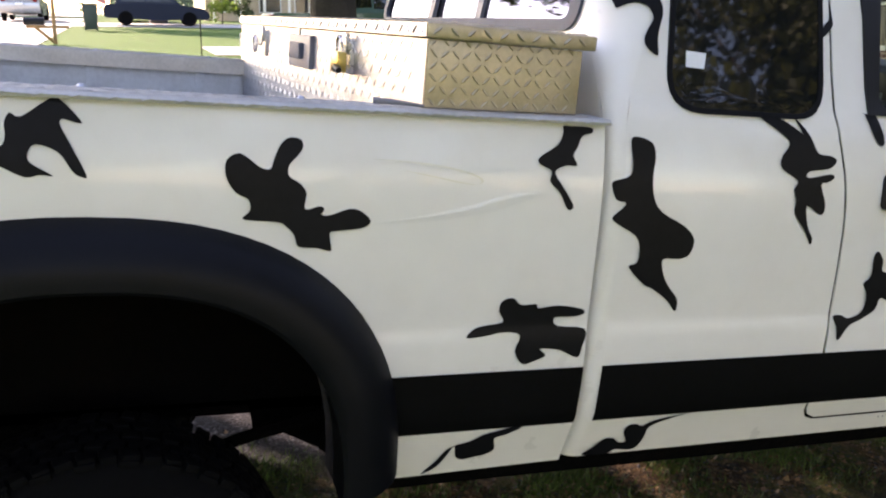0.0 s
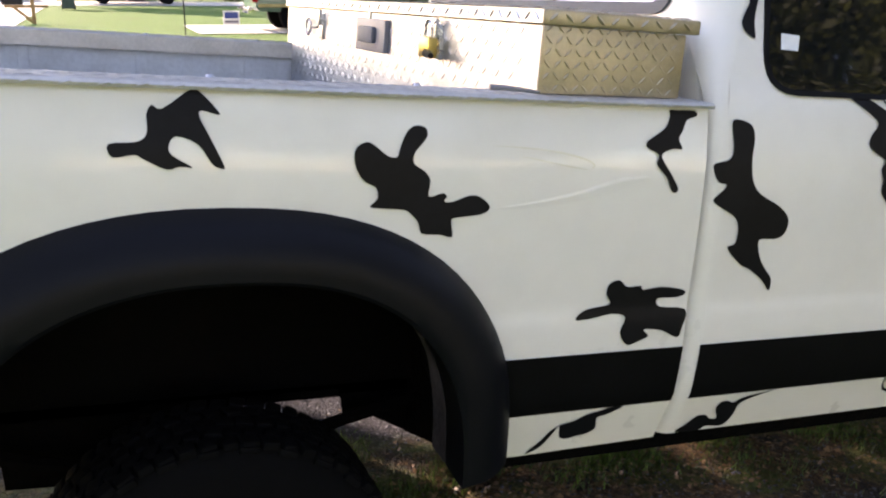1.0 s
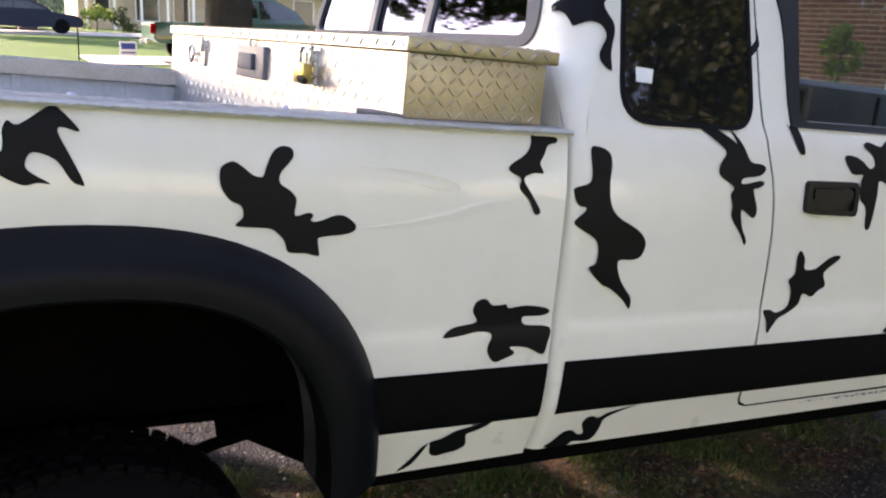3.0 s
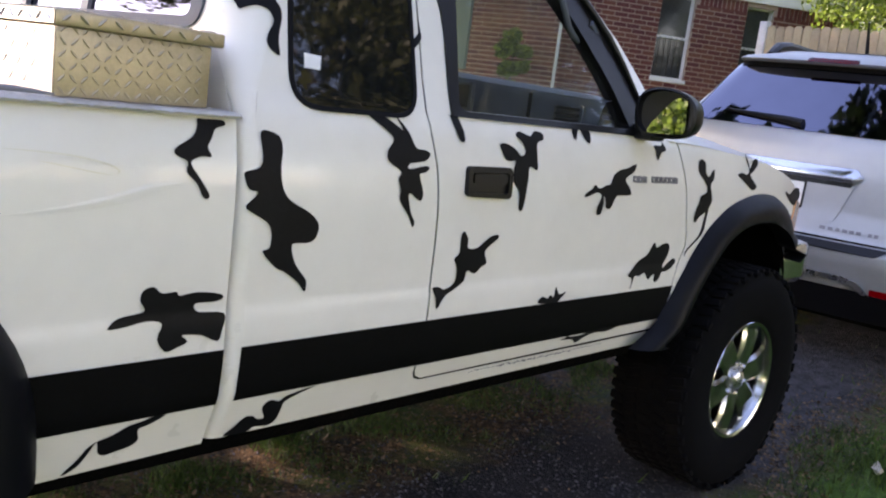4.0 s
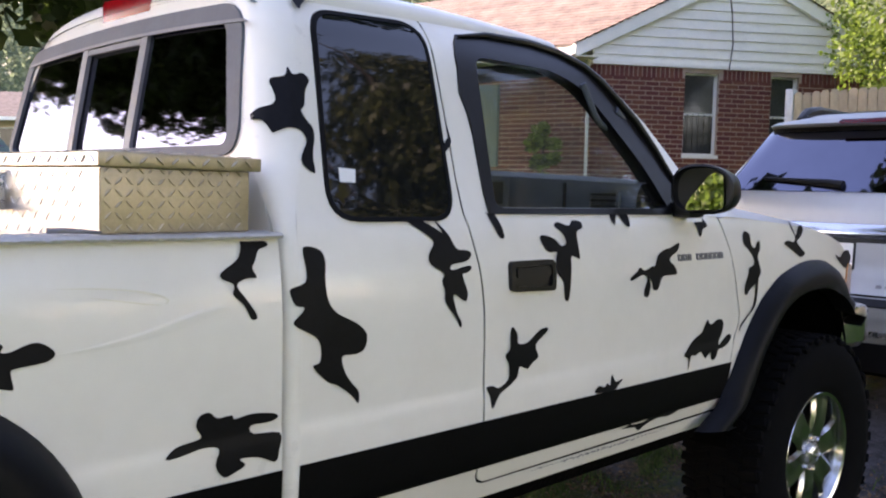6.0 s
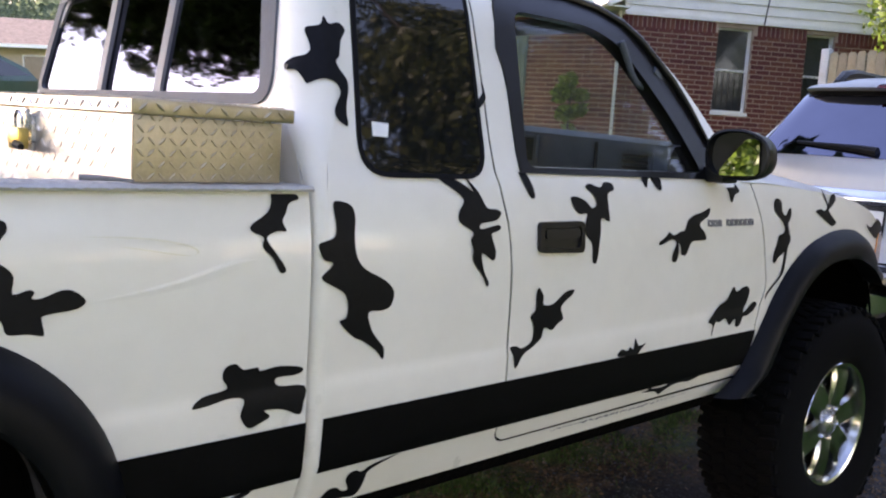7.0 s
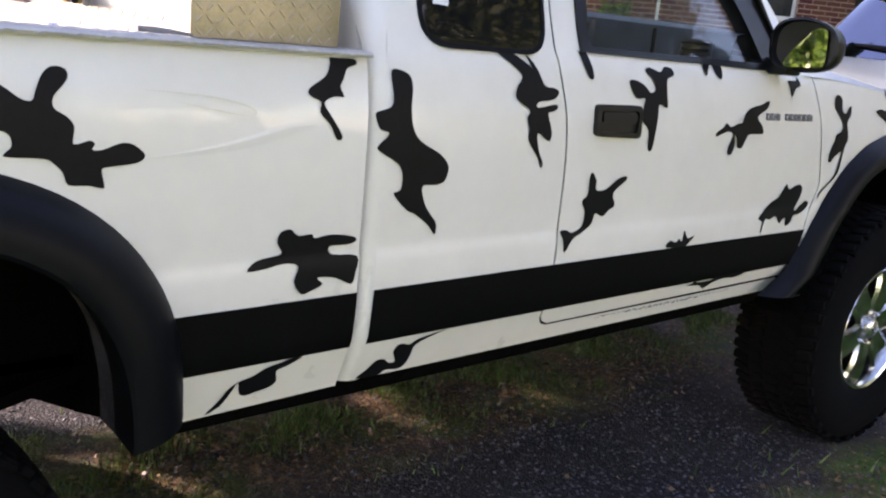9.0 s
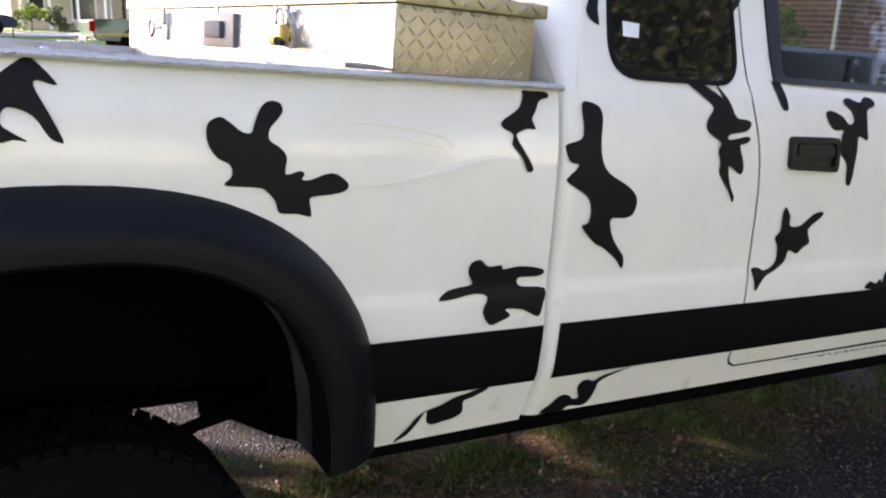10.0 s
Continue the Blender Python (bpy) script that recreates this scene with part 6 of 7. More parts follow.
def tree(label, at, trunk_r, trunk_h, crown_r, crown_h, leaves, size, mat, clumps=26, lean=(0, 0), extra=(), big=0.0, boughs=()):
    global RNG
    x, y = at
    RNG = np.random.default_rng(int(abs(x * 131 + y * 17)) + 3)
    g = ground_height(x, y)
    t = thing("tree", label, "tree", at=(x, y, g))
    top = trunk_h + crown_h * 0.75
    spine = [(0, 0, -0.2), (0.02, 0, 0.3), (0.04 + lean[0] * 0.2, lean[1] * 0.2, trunk_h * 0.5), (lean[0] * 0.5, lean[1] * 0.5, trunk_h), (lean[0], lean[1], top)]
    bm = tube(spine, [trunk_r * 1.35, trunk_r * 1.05, trunk_r * 0.92, trunk_r * 0.8, trunk_r * 0.12], 14)
    trunk = part("trunk", bm, BARK, t)
    cl = []
    for k in range(clumps):
        a = RNG.uniform(0, 2 * math.pi)
        rr = crown_r * math.sqrt(RNG.uniform(0.02, 1.0))
        f = RNG.uniform(0, 1)
        z = trunk_h + crown_h * f
        rr *= 0.55 + 0.55 * math.sin(math.pi * (0.18 + 0.75 * f))
        cl.append((lean[0] + rr * math.cos(a), lean[1] + rr * math.sin(a), z, crown_r * RNG.uniform(0.17, 0.32)))
    cl += list(extra) + list(boughs)
    for c in cl[: min(14, clumps)] + list(boughs):
        z0 = min(trunk_h * RNG.uniform(0.75, 1.0) + 0.25 * max(0, c[2] - trunk_h), top)
        mid = (c[0] * 0.45, c[1] * 0.45, (z0 + c[2]) / 2 + 0.1)
        part("limb", tube([(lean[0] * 0.4, lean[1] * 0.4, z0), mid, c[:3]], [trunk_r * 0.42, trunk_r * 0.25, trunk_r * 0.07], 7), BARK, t)
    pts = crown_points(cl, leaves)
    # gaps in the crown, through which the sun reaches the drive
    for sx, sy, wide in SUN_FLECKS:
        off = pts + np.array([x - sx, y - sy, g])
        along = off @ np.array(TO_SUN)
        miss = np.linalg.norm(off - along[:, None] * np.array(TO_SUN), axis=1)
        pts = pts[(miss > wide) | (along < 1.0)]
    sizes = size * np.where(RNG.uniform(size=(len(pts), 1)) < big, 2.6, 1.0)
    leaf_cloud("crown", pts, sizes, mat, t)
    return t


# extra clumps and the last two boughs are added to shade the silver car
tree("large broadleaf tree with a stout dark trunk behind the truck", (2.15, 7.6), 0.25, 3.4, 5.1, 4.6, 135000, 0.12, LEAF_DARK, 54, lean=(-0.2, 1.3), extra=[(-1.9, 0.0, 4.4, 1.4), (-1.2, 0.5, 5.0, 1.3), (-2.7, 0.3, 4.6, 1.3), (-1.5, -0.8, 4.3, 1.2), (-1.9, 0.4, 5.5, 1.5), (-2.8, 1.0, 5.8, 1.5), (-1.0, 0.8, 6.0, 1.4)], big=0.1, boughs=[(2.45, -6.35, 6.1, 0.75), (2.75, -6.9, 6.5, 0.7), (2.35, -5.75, 6.6, 0.45), (2.3, -3.45, 6.0, 0.6), (-1.3, -1.6, 4.6, 0.9), (-1.95, -0.6, 5.15, 0.9)])
tree("light green leafy tree growing behind the board fence", (15.0, 1.0), 0.14, 1.9, 3.0, 3.7, 60000, 0.085, LEAF_LIGHT, 46)
tree("light green leafy tree beyond the fence", (17.5, -2.2), 0.14, 1.9, 3.2, 3.6, 8000, 0.16, LEAF_LIGHT, 26)
tree("street tree with a wide green crown", (2.4, 48.6), 0.4, 3.6, 6.5, 6.0, 7000, 0.45, LEAF_MID, 26)
for k, (x, y, r, h, mt) in enumerate(((-9.0, -17.0, 4.0, 5.5, LEAF_DARK), (-1.5, -19.0, 4.2, 6.5, LEAF_OLIVE), (5.2, -8.6, 4.4, 9.2, LEAF_OLIVE), (9.4, -6.8, 4.2, 8.8, LEAF_OLIVE), (15.5, -9.0, 4.4, 7.5, LEAF_DARK), (-17.0, -4.0, 4.2, 6.0, LEAF_OLIVE))):
    close = x in (5.2, 9.4)
    tree("broadleaf tree at the edge of the lawn", (x, y), 0.22, 1.6, r, h, 40000 if close else 9000, 0.13 if close else 0.30, mt, 34)
tree("small dark tree with low boughs behind the truck", (-5.6, 8.4), 0.10, 3.5, 3.4, 2.6, 90000, 0.11, LEAF_DARK, 46, lean=(2.5, 0.0), extra=[(0.2 + 0.55 * k, 0.3 * math.sin(k * 2.3), 4.35 + 0.22 * math.sin(k * 1.7), 0.85) for k in range(10)] + [(1.0, 0.0, 5.7, 1.3), (1.8, 0.3, 5.9, 1.3), (0.4, 0.2, 5.5, 1.2), (1.2, 0.5, 6.3, 1.2), (2.6, 0.0, 6.2, 1.3)])
tree("tree with spreading boughs over the lawn", (-6.5, -5.0), 0.26, 4.4, 4.0, 3.6, 4000, 0.2, LEAF_DARK, 26, lean=(1.6, 1.8))


def bush(label, at, r, h, leaves, size, mat):
    x, y = at
    b = thing("bush", label, "bush", at=(x, y, ground_height(x, y)))
    cl = [(RNG.normal(0, r * 0.4), RNG.normal(0, r * 0.4), h * RNG.uniform(0.2, 0.8), r * RNG.uniform(0.35, 0.55)) for k in range(10)] + [(0, 0, h * 0.85, r * 0.3)]
    part("stems", tube([(0, 0, -0.1), (0.02, 0.01, h * 0.7)], [0.04, 0.015], 6), BARK, b)
    leaf_cloud("foliage", crown_points(cl, leaves), size, mat, b)


# added tree, hidden from view, that keeps sun off the house's side wall
tree("tall tree added to shade the side wall, unseen behind the nearer trunk", (4.1, 15.9), 0.24, 4.6, 4.6, 1.5, 44000, 0.2, LEAF_MID, 34, extra=[(2.5, 0.0, 5.4, 1.6), (3.4, -0.5, 4.5, 1.5), (1.5, -1.0, 5.9, 1.5), (2.8, -1.5, 4.3, 1.3), (3.9, -1.0, 5.3, 1.3)])
bush("sunlit yellow-green bush beside the brick wall", (11.42, 8.05), 0.34, 1.85, 2600, 0.07, LEAF_LIGHT)
bush("yellow-green hedge bush at the end of the drive", (-9.0, -0.9), 1.8, 2.9, 5200, 0.12, LEAF_LIGHT)
bush("clipped green bush before the far house", (5.8, 50.0), 0.8, 1.5, 700, 0.15, LEAF_LIGHT)
bush("dark green bush before the far house", (7.1, 50.0), 0.8, 1.4, 700, 0.15, LEAF_DARK)

# wooded hill far behind the house
rows = []
ridge = lambda a: 58 + 9 * math.sin(a * 3.1 + 1) + 5 * math.sin(a * 7.3)
angles = [radians(-50 + 4 * k) for k in range(36)]
for f in (0.0, 0.15, 0.35, 0.6, 0.85, 1.0):
    rows.append([((120 + 80 * f) * math.cos(a), (120 + 80 * f) * math.sin(a), -1 + ridge(a) * f) for a in angles])
hill = finish(grid_surface(rows), "hill", material("hill_undergrowth", (0.12, 0.155, 0.075), 0.95, vary=0.2, scale=0.3))
tagged(hill, "wooded hillside far behind the house", "hill", kind="structure")
n = 150000
a = RNG.uniform(radians(-5), radians(92), n)
f = RNG.uniform(0, 1, n) ** 0.8
hh = 58 + 9 * np.sin(a * 3.1 + 1) + 5 * np.sin(a * 7.3)
pts = np.stack([(118 + 80 * f) * np.cos(a), (118 + 80 * f) * np.sin(a), hh * f + RNG.uniform(0, 4.5, n)], 1)
woods = leaf_cloud("woods", pts, 0.62, LEAF_HILL, None)
tagged(woods, "green woods covering the hillside, haze put into their colour", "woods", kind="stuff")

# ---- ground ----
def ground_material():
    """Gravel drive, lawn and bare edges in one sheet, parted by ragged borders."""
    m = bpy.data.materials.new("ground")
    m.use_nodes = True
    nt, n, l = group_node(m)
    b = n["Principled BSDF"]
    co = n.new("ShaderNodeTexCoord")
    sep = n.new("ShaderNodeSeparateXYZ")
    l.new(co.outputs["Object"], sep.inputs[0])

    def noise_at(scale, detail=6, rough=0.6):
        t = n.new("ShaderNodeTexNoise")
        t.inputs["Scale"].default_value, t.inputs["Detail"].default_value, t.inputs["Roughness"].default_value = scale, detail, rough
        l.new(co.outputs["Object"], t.inputs["Vector"])
        return t.outputs["Fac"]

    def calc(op, a, b2=None, clamp=False):
        t = n.new("ShaderNodeMath")
        t.operation, t.use_clamp = op, clamp
        for i, v in enumerate((a, b2)):
            if v is None:
                continue
            if isinstance(v, (int, float)):
                t.inputs[i].default_value = v
            else:
                l.new(v, t.inputs[i])
        return t.outputs[0]

    def ramp(src, stops):
        r = n.new("ShaderNodeValToRGB")
        e = r.color_ramp.elements
        while len(e) < len(stops):
            e.new(0.5)
        for el, (p, c) in zip(e, stops):
            el.position, el.color = p, (*c, 1)
        l.new(src, r.inputs[0])
        return r.outputs[0]

    def blend(f, a, b2):
        t = n.new("ShaderNodeMix")
        t.data_type = "RGBA"
        l.new(f, t.inputs[0]), l.new(a, t.inputs[6]), l.new(b2, t.inputs[7])
        return t.outputs[2]

    wob = calc("MULTIPLY", calc("SUBTRACT", noise_at(1.6, 8, 0.7), 0.5), 0.9)
    y = calc("ADD", sep.outputs[1], wob)
    near_edge = calc("MULTIPLY", calc("ADD", y, 0.24), 9.0, True)
    far_edge = calc("MULTIPLY", calc("SUBTRACT", 2.9, y), 6.0, True)
    drive = calc("MULTIPLY", near_edge, far_edge)
    strip = calc("MULTIPLY", calc("SUBTRACT", 0.42, calc("ABSOLUTE", calc("SUBTRACT", y, 0.95))), 5.0, True)
    strip = calc("MULTIPLY", strip, calc("MULTIPLY", calc("SUBTRACT", noise_at(2.3, 6), 0.47), 9.0, True))
    vor = n.new("ShaderNodeTexVoronoi")
    vor.inputs["Scale"].default_value = 105
    l.new(co.outputs["Object"], vor.inputs["Vector"])
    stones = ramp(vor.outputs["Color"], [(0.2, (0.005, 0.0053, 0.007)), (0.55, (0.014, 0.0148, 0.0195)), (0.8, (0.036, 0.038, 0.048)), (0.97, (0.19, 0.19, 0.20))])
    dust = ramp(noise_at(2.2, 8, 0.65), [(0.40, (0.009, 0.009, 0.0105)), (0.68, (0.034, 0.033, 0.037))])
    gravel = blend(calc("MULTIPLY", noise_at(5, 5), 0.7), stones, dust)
    # paler gravel ahead of the truck: its open skylight put into the colour
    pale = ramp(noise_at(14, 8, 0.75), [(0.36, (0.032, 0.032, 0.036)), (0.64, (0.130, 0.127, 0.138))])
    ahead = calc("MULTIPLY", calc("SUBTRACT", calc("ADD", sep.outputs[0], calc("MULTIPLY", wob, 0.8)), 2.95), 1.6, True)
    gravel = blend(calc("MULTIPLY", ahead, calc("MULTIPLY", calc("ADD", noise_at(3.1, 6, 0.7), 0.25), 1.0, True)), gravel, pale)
    soil = ramp(noise_at(30, 6), [(0.35, (0.045, 0.032, 0.02)), (0.65, (0.11, 0.075, 0.042))])
    turf = ramp(noise_at(24, 8, 0.75), [(0.32, (0.022, 0.055, 0.008)), (0.5, (0.050, 0.115, 0.014)), (0.68, (0.088, 0.165, 0.024))])
    lawn = blend(calc("MULTIPLY", calc("SUBTRACT", noise_at(1.1, 5), 0.56), 3.0, True), turf, soil)
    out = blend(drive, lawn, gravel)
    # bare brown earth down the middle of the drive, and the grass that holds in it
    earth = ramp(noise_at(38, 7, 0.75), [(0.34, (0.016, 0.009, 0.005)), (0.50, (0.085, 0.050, 0.025)), (0.66, (0.24, 0.15, 0.072))])
    bare = calc("MULTIPLY", calc("SUBTRACT", 0.40, calc("ABSOLUTE", calc("SUBTRACT", y, 0.93))), 5.0, True)
    bare = calc("MULTIPLY", bare, calc("MULTIPLY", calc("SUBTRACT", noise_at(6, 7, 0.75), 0.34), 6.0, True))
    out = blend(calc("MULTIPLY", bare, 0.9), out, earth)
    out = blend(calc("MULTIPLY", strip, 0.5), out, turf)
    verge = calc("MULTIPLY", calc("SUBTRACT", 0.17, calc("ABSOLUTE", calc("ADD", y, 0.20))), 6.0, True)
    out = blend(calc("MULTIPLY", verge, calc("MULTIPLY", noise_at(9, 6, 0.7), 1.3, True)), out, soil)
    l.new(out, b.inputs["Base Color"])
    b.inputs["Roughness"].default_value = 0.95
    b.inputs["Specular IOR Level"].default_value = 0.25
    bp = n.new("ShaderNodeBump")
    bp.inputs["Strength"].default_value, bp.inputs["Distance"].default_value = 0.9, 0.012
    height = calc("ADD", calc("MULTIPLY", vor.outputs["Distance"], -0.9), noise_at(40, 8, 0.7))
    l.new(height, bp.inputs["Height"]), l.new(bp.outputs[0], b.inputs["Normal"])
    return m


xs = sorted({-300, -150, -80, -40, -25, -15, -10, *[round(-7 + 0.25 * k, 2) for k in range(85)], 15, 17, 20, 26, 40, 80, 150, 300})
ys_ = sorted({-300, -150, -80, -40, -25, -15, -10, *[round(-6 + 0.25 * k, 2) for k in range(57)], 9, 10, 12, 15, 20, 25, 30, 40, 50, 60, 80, 150, 300})
lump = lambda x, y: 0.018 * noise.noise(Vector((x * 1.3, y * 1.3, 0))) + 0.01 * noise.noise(Vector((x * 3.1, y * 3.1, 4)))
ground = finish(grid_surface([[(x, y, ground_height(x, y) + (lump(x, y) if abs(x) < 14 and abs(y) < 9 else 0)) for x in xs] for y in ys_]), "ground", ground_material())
tagged(ground, "dark gravel driveway with patchy grass and lawn", "ground", kind="structure")
PAVE = material("pale_street_concrete", (0.42, 0.40, 0.36), 0.9, vary=0.1, scale=1.0, bump=0.2, bump_scale=30)
road = finish(grid_surface([[(x, y, ground_height(x, y) + 0.02) for x in (-11.5, -8, -5, -2.4 + 0.02 * y)] for y in (12, 20, 30, 40, 55, 75, 110)]), "road", PAVE)
tagged(road, "pale sunlit concrete street", "road", kind="structure")
pad = finish(grid_surface([[(x, y, ground_height(x, y) + 0.025) for x in (-2.4, 0, 3, 6, 9)] for y in (42.5, 44, 46, 48.5)]), "driveway_pad", PAVE)
tagged(pad, "pale concrete driveway of the far house", "driveway", kind="structure")
pad = finish(grid_surface([[(x, y, ground_height(x, y) + 0.025) for x in (2.5, 5, 8, 11)] for y in (22, 24, 26)]), "driveway_pad", PAVE)
tagged(pad, "pale concrete driveway across the lawn", "driveway", kind="structure")


def scatter(name, label, category, pts, size, mat, up):
    """Blades (up) or flat fallen leaves, one triangle or quad each, in one mesh."""
    n = len(pts)
    c = np.array([(x, y, ground_height(x, y) + lump(x, y)) for x, y in pts])
    a = RNG.uniform(0, 2 * math.pi, n)
    d = np.stack([np.cos(a), np.sin(a), np.zeros(n)], 1)
    s = (size * RNG.uniform(0.5, 1.5, n))[:, None]
    if up:
        lean = np.stack([RNG.normal(0, 0.4, n), RNG.normal(0, 0.4, n), np.ones(n)], 1)
        v = np.stack([c - d * s * 0.085, c + d * s * 0.085, c + lean * s], 1)
        k = 3
    else:
        e = np.stack([-np.sin(a), np.cos(a), RNG.normal(0, 0.35, n)], 1)
        z = np.zeros((n, 3))
        z[:, 2] = 0.006 + 0.01 * RNG.uniform(0, 1, n)
        v = np.stack([c - d * s * 0.6 + z, c + e * s * 0.35 + z, c + d * s * 0.6 + z, c - e * s * 0.35 + z * 1.6], 1)
        k = 4
    me = bpy.data.meshes.new(name)
    me.vertices.add(k * n)
    me.vertices.foreach_set("co", v.reshape(-1))
    me.loops.add(k * n)
    me.loops.foreach_set("vertex_index", np.arange(k * n))
    me.polygons.add(n)
    me.polygons.foreach_set("loop_start", np.arange(0, k * n, k))
    me.update(calc_edges=True)
    me.materials.append(mat)
    return tagged(new(name, me), label, category, kind="stuff")


def clumped(count, x0, x1, y0, y1, keep):
    out = []
    while len(out) < count:
        x, y = RNG.uniform(x0, x1), RNG.uniform(y0, y1)
        if RNG.uniform() < keep(x, y):
            out.append((x, y))
    return out


tuft = lambda x, y: 0.5 + 0.5 * noise.noise(Vector((x * 2.2, y * 2.2, 9)))
edge = lambda x, y: -0.24 + 0.45 * noise.noise(Vector((x * 0.9, y * 0.9, 2)))
scatter("lawn_grass", "short patchy green lawn grass", "grass", clumped(85000, -0.5, 12.0, -6.5, 0.15, lambda x, y: min(1.0, max(0.05, (x + 0.5) / 3.0)) * min(1.0, (y + 6.5) / 3.5) * min(1.0, (12.0 - x) / 3.0) * (1.0 if y < edge(x, y) else 0.04) * max(0, tuft(x, y) - 0.25) * (1.0 if x < 7 else 0.5)), 0.040, GRASS, True)
scatter("drive_grass", "grass growing along the middle of the driveway", "grass", clumped(20000, -1.0, 6.0, 0.45, 1.9, lambda x, y: max(0.0, tuft(x * 1.6, y * 1.6) - 0.44) * 2.6 * (math.exp(-((y - 1.06) / 0.20) ** 2) + 0.05 * math.exp(-((y - 1.0) / 0.5) ** 2))), 0.026, GRASS, True)
scatter("back_grass", "green lawn grass beyond the driveway", "grass", clumped(9000, -3.0, 9.0, 2.6, 7.0, lambda x, y: 1.0), 0.08, GRASS, True)
scatter("leaf_litter", "dry brown fallen leaves", "fallen leaves", clumped(8000, 0.3, 9.0, -2.2, 1.8, lambda x, y: 0.006 + 0.7 * math.exp(-((y - edge(x, y) - 0.03) / 0.17) ** 2) * (1 if x > 2.6 else 0.25) + 0.40 * math.exp(-((y - 0.90) / 0.22) ** 2) * (1 if x < 3.2 else 0.1)), 0.015, LITTER, False)
# loose stones on the drive
pts = clumped(14000, 0.2, 7.0, -0.35, 1.9, lambda x, y: 0.3 + 0.7 * tuft(x * 2, y * 2))
verts, faces = [], []
for x, y in pts:
    r = RNG.uniform(0.003, 0.009)
    z = ground_height(x, y) + lump(x, y)
    n = len(verts)
    a = RNG.uniform(0, 6.28)
    verts += [(x + r * math.cos(a + k * 1.571) * RNG.uniform(0.7, 1.2), y + r * math.sin(a + k * 1.571) * RNG.uniform(0.7, 1.2), z) for k in range(4)] + [(x + r * 0.2, y - r * 0.1, z + r * RNG.uniform(0.6, 1.1))]
    faces += [(n + k, n + (k + 1) % 4, n + 4) for k in range(4)]
me = bpy.data.meshes.new("gravel_stones")
me.from_pydata(verts, [], faces)
me.materials.append(material("grey_stone", (0.056, 0.060, 0.072), 0.85, island_tint=0.75, vary=0.2, scale=30))
tagged(new("gravel_stones", me), "loose grey gravel stones on the driveway", "gravel", kind="stuff")

# one large pale leaf, curled, on the grass beside the front wheel
fallen = thing("fallen_leaf", "large pale curled dry leaf lying on the grass", "leaf", at=(3.75, -0.45, ground_height(3.75, -0.45) + 0.008), turn=25)
rows = []
for k in range(9):
    a = k / 8
    w = 0.024 * math.sin(math.pi * min(1.0, a * 0.94 + 0.05)) ** 0.7
    rows.append([(0.085 * (a - 0.5), s * w, 0.010 + 0.016 * s * s + 0.018 * (a - 0.5) ** 2 * 4 - 0.006 * math.sin(7 * a + 2 * s)) for s in (-1, -0.5, 0, 0.5, 1)])
blade = part("blade", grid_surface(rows), material("pale_dry_leaf", (0.58, 0.52, 0.42), 0.7, vary=0.15, scale=40), fallen)
part("stalk", tube([(0.04, 0.0, 0.026), (0.062, 0.004, 0.016), (0.075, 0.006, 0.002)], 0.0016, 5), LITTER, fallen)

# ---- across the lawn: cars, bin, mailbox, far house ----
CARGLASS = DARKGLASS


def simple_car(name, label, category, at, turn, paint, profile, cabin, width, wheels, wheel_r, glass=None):
    """A far car: body shell and cabin drawn from their side outlines, with windows, lights and wheels."""
    car = thing(name, label, category, at=at, turn=turn, lean=3.9)
    w = width / 2
    body = bmesh.new()
    sheet(corners(profile, 0.16, 3), lambda x, z, d: (x, -w + d + 0.06 * max(0.0, z - 0.75), z), width, bm=body)
    part("body", body, paint, car)
    if cabin:
        bm = bmesh.new()
        sheet(rounded(cabin, 2), lambda x, z, d: (x, -w + 0.10 + d * (width - 0.2) / width + (0.22 if d < 0.5 else -0.22) * max(0.0, z - 0.9), z), width, bm=bm)
        part("cabin", bm, paint, car)
        cx = sum(p[0] for p in cabin) / len(cabin)
        cz = sum(p[1] for p in cabin) / len(cabin)
        inset = [(cx + (x - cx) * 0.86, cz + 0.03 + (z - cz) * 0.66) for x, z in cabin]
        mid = cx
        for side_s in (-1, 1):
            for lo, hi in ((-9, mid - 0.03), (mid + 0.03, 9)):
                pts = [(min(max(x, lo), hi), z) for x, z in inset]
                if max(p[0] for p in pts) - min(p[0] for p in pts) > 0.2:
                    keep = []
                    for p in pts:
                        if not keep or (abs(p[0] - keep[-1][0]) + abs(p[1] - keep[-1][1])) > 0.01:
                            keep.append(p)
                    if len(keep) > 2:
                        part("window", sheet(keep, lambda x, z, d: (x, side_s * (w - 0.10 - 0.22 * max(0.0, z - 0.9) + 0.012), z), 0), glass or CARGLASS, car)
    for x in wheels:
        for side_s in (-1, 1):
            bm = bmesh.new()
            add_lathe(bm, [(0.001, 0.0), (wheel_r * 0.6, 0.01), (wheel_r * 0.62, -0.01), (wheel_r * 0.95, 0.0), (wheel_r, 0.03), (wheel_r, 0.17), (wheel_r * 0.9, 0.2), (0.001, 0.2)], 24)
            wo = part("wheel", bm, RUBBER, car)
            wo.matrix_local = pose(x, side_s * (w + 0.01), wheel_r, 0, 0, 180 if side_s > 0 else 0)
    return car


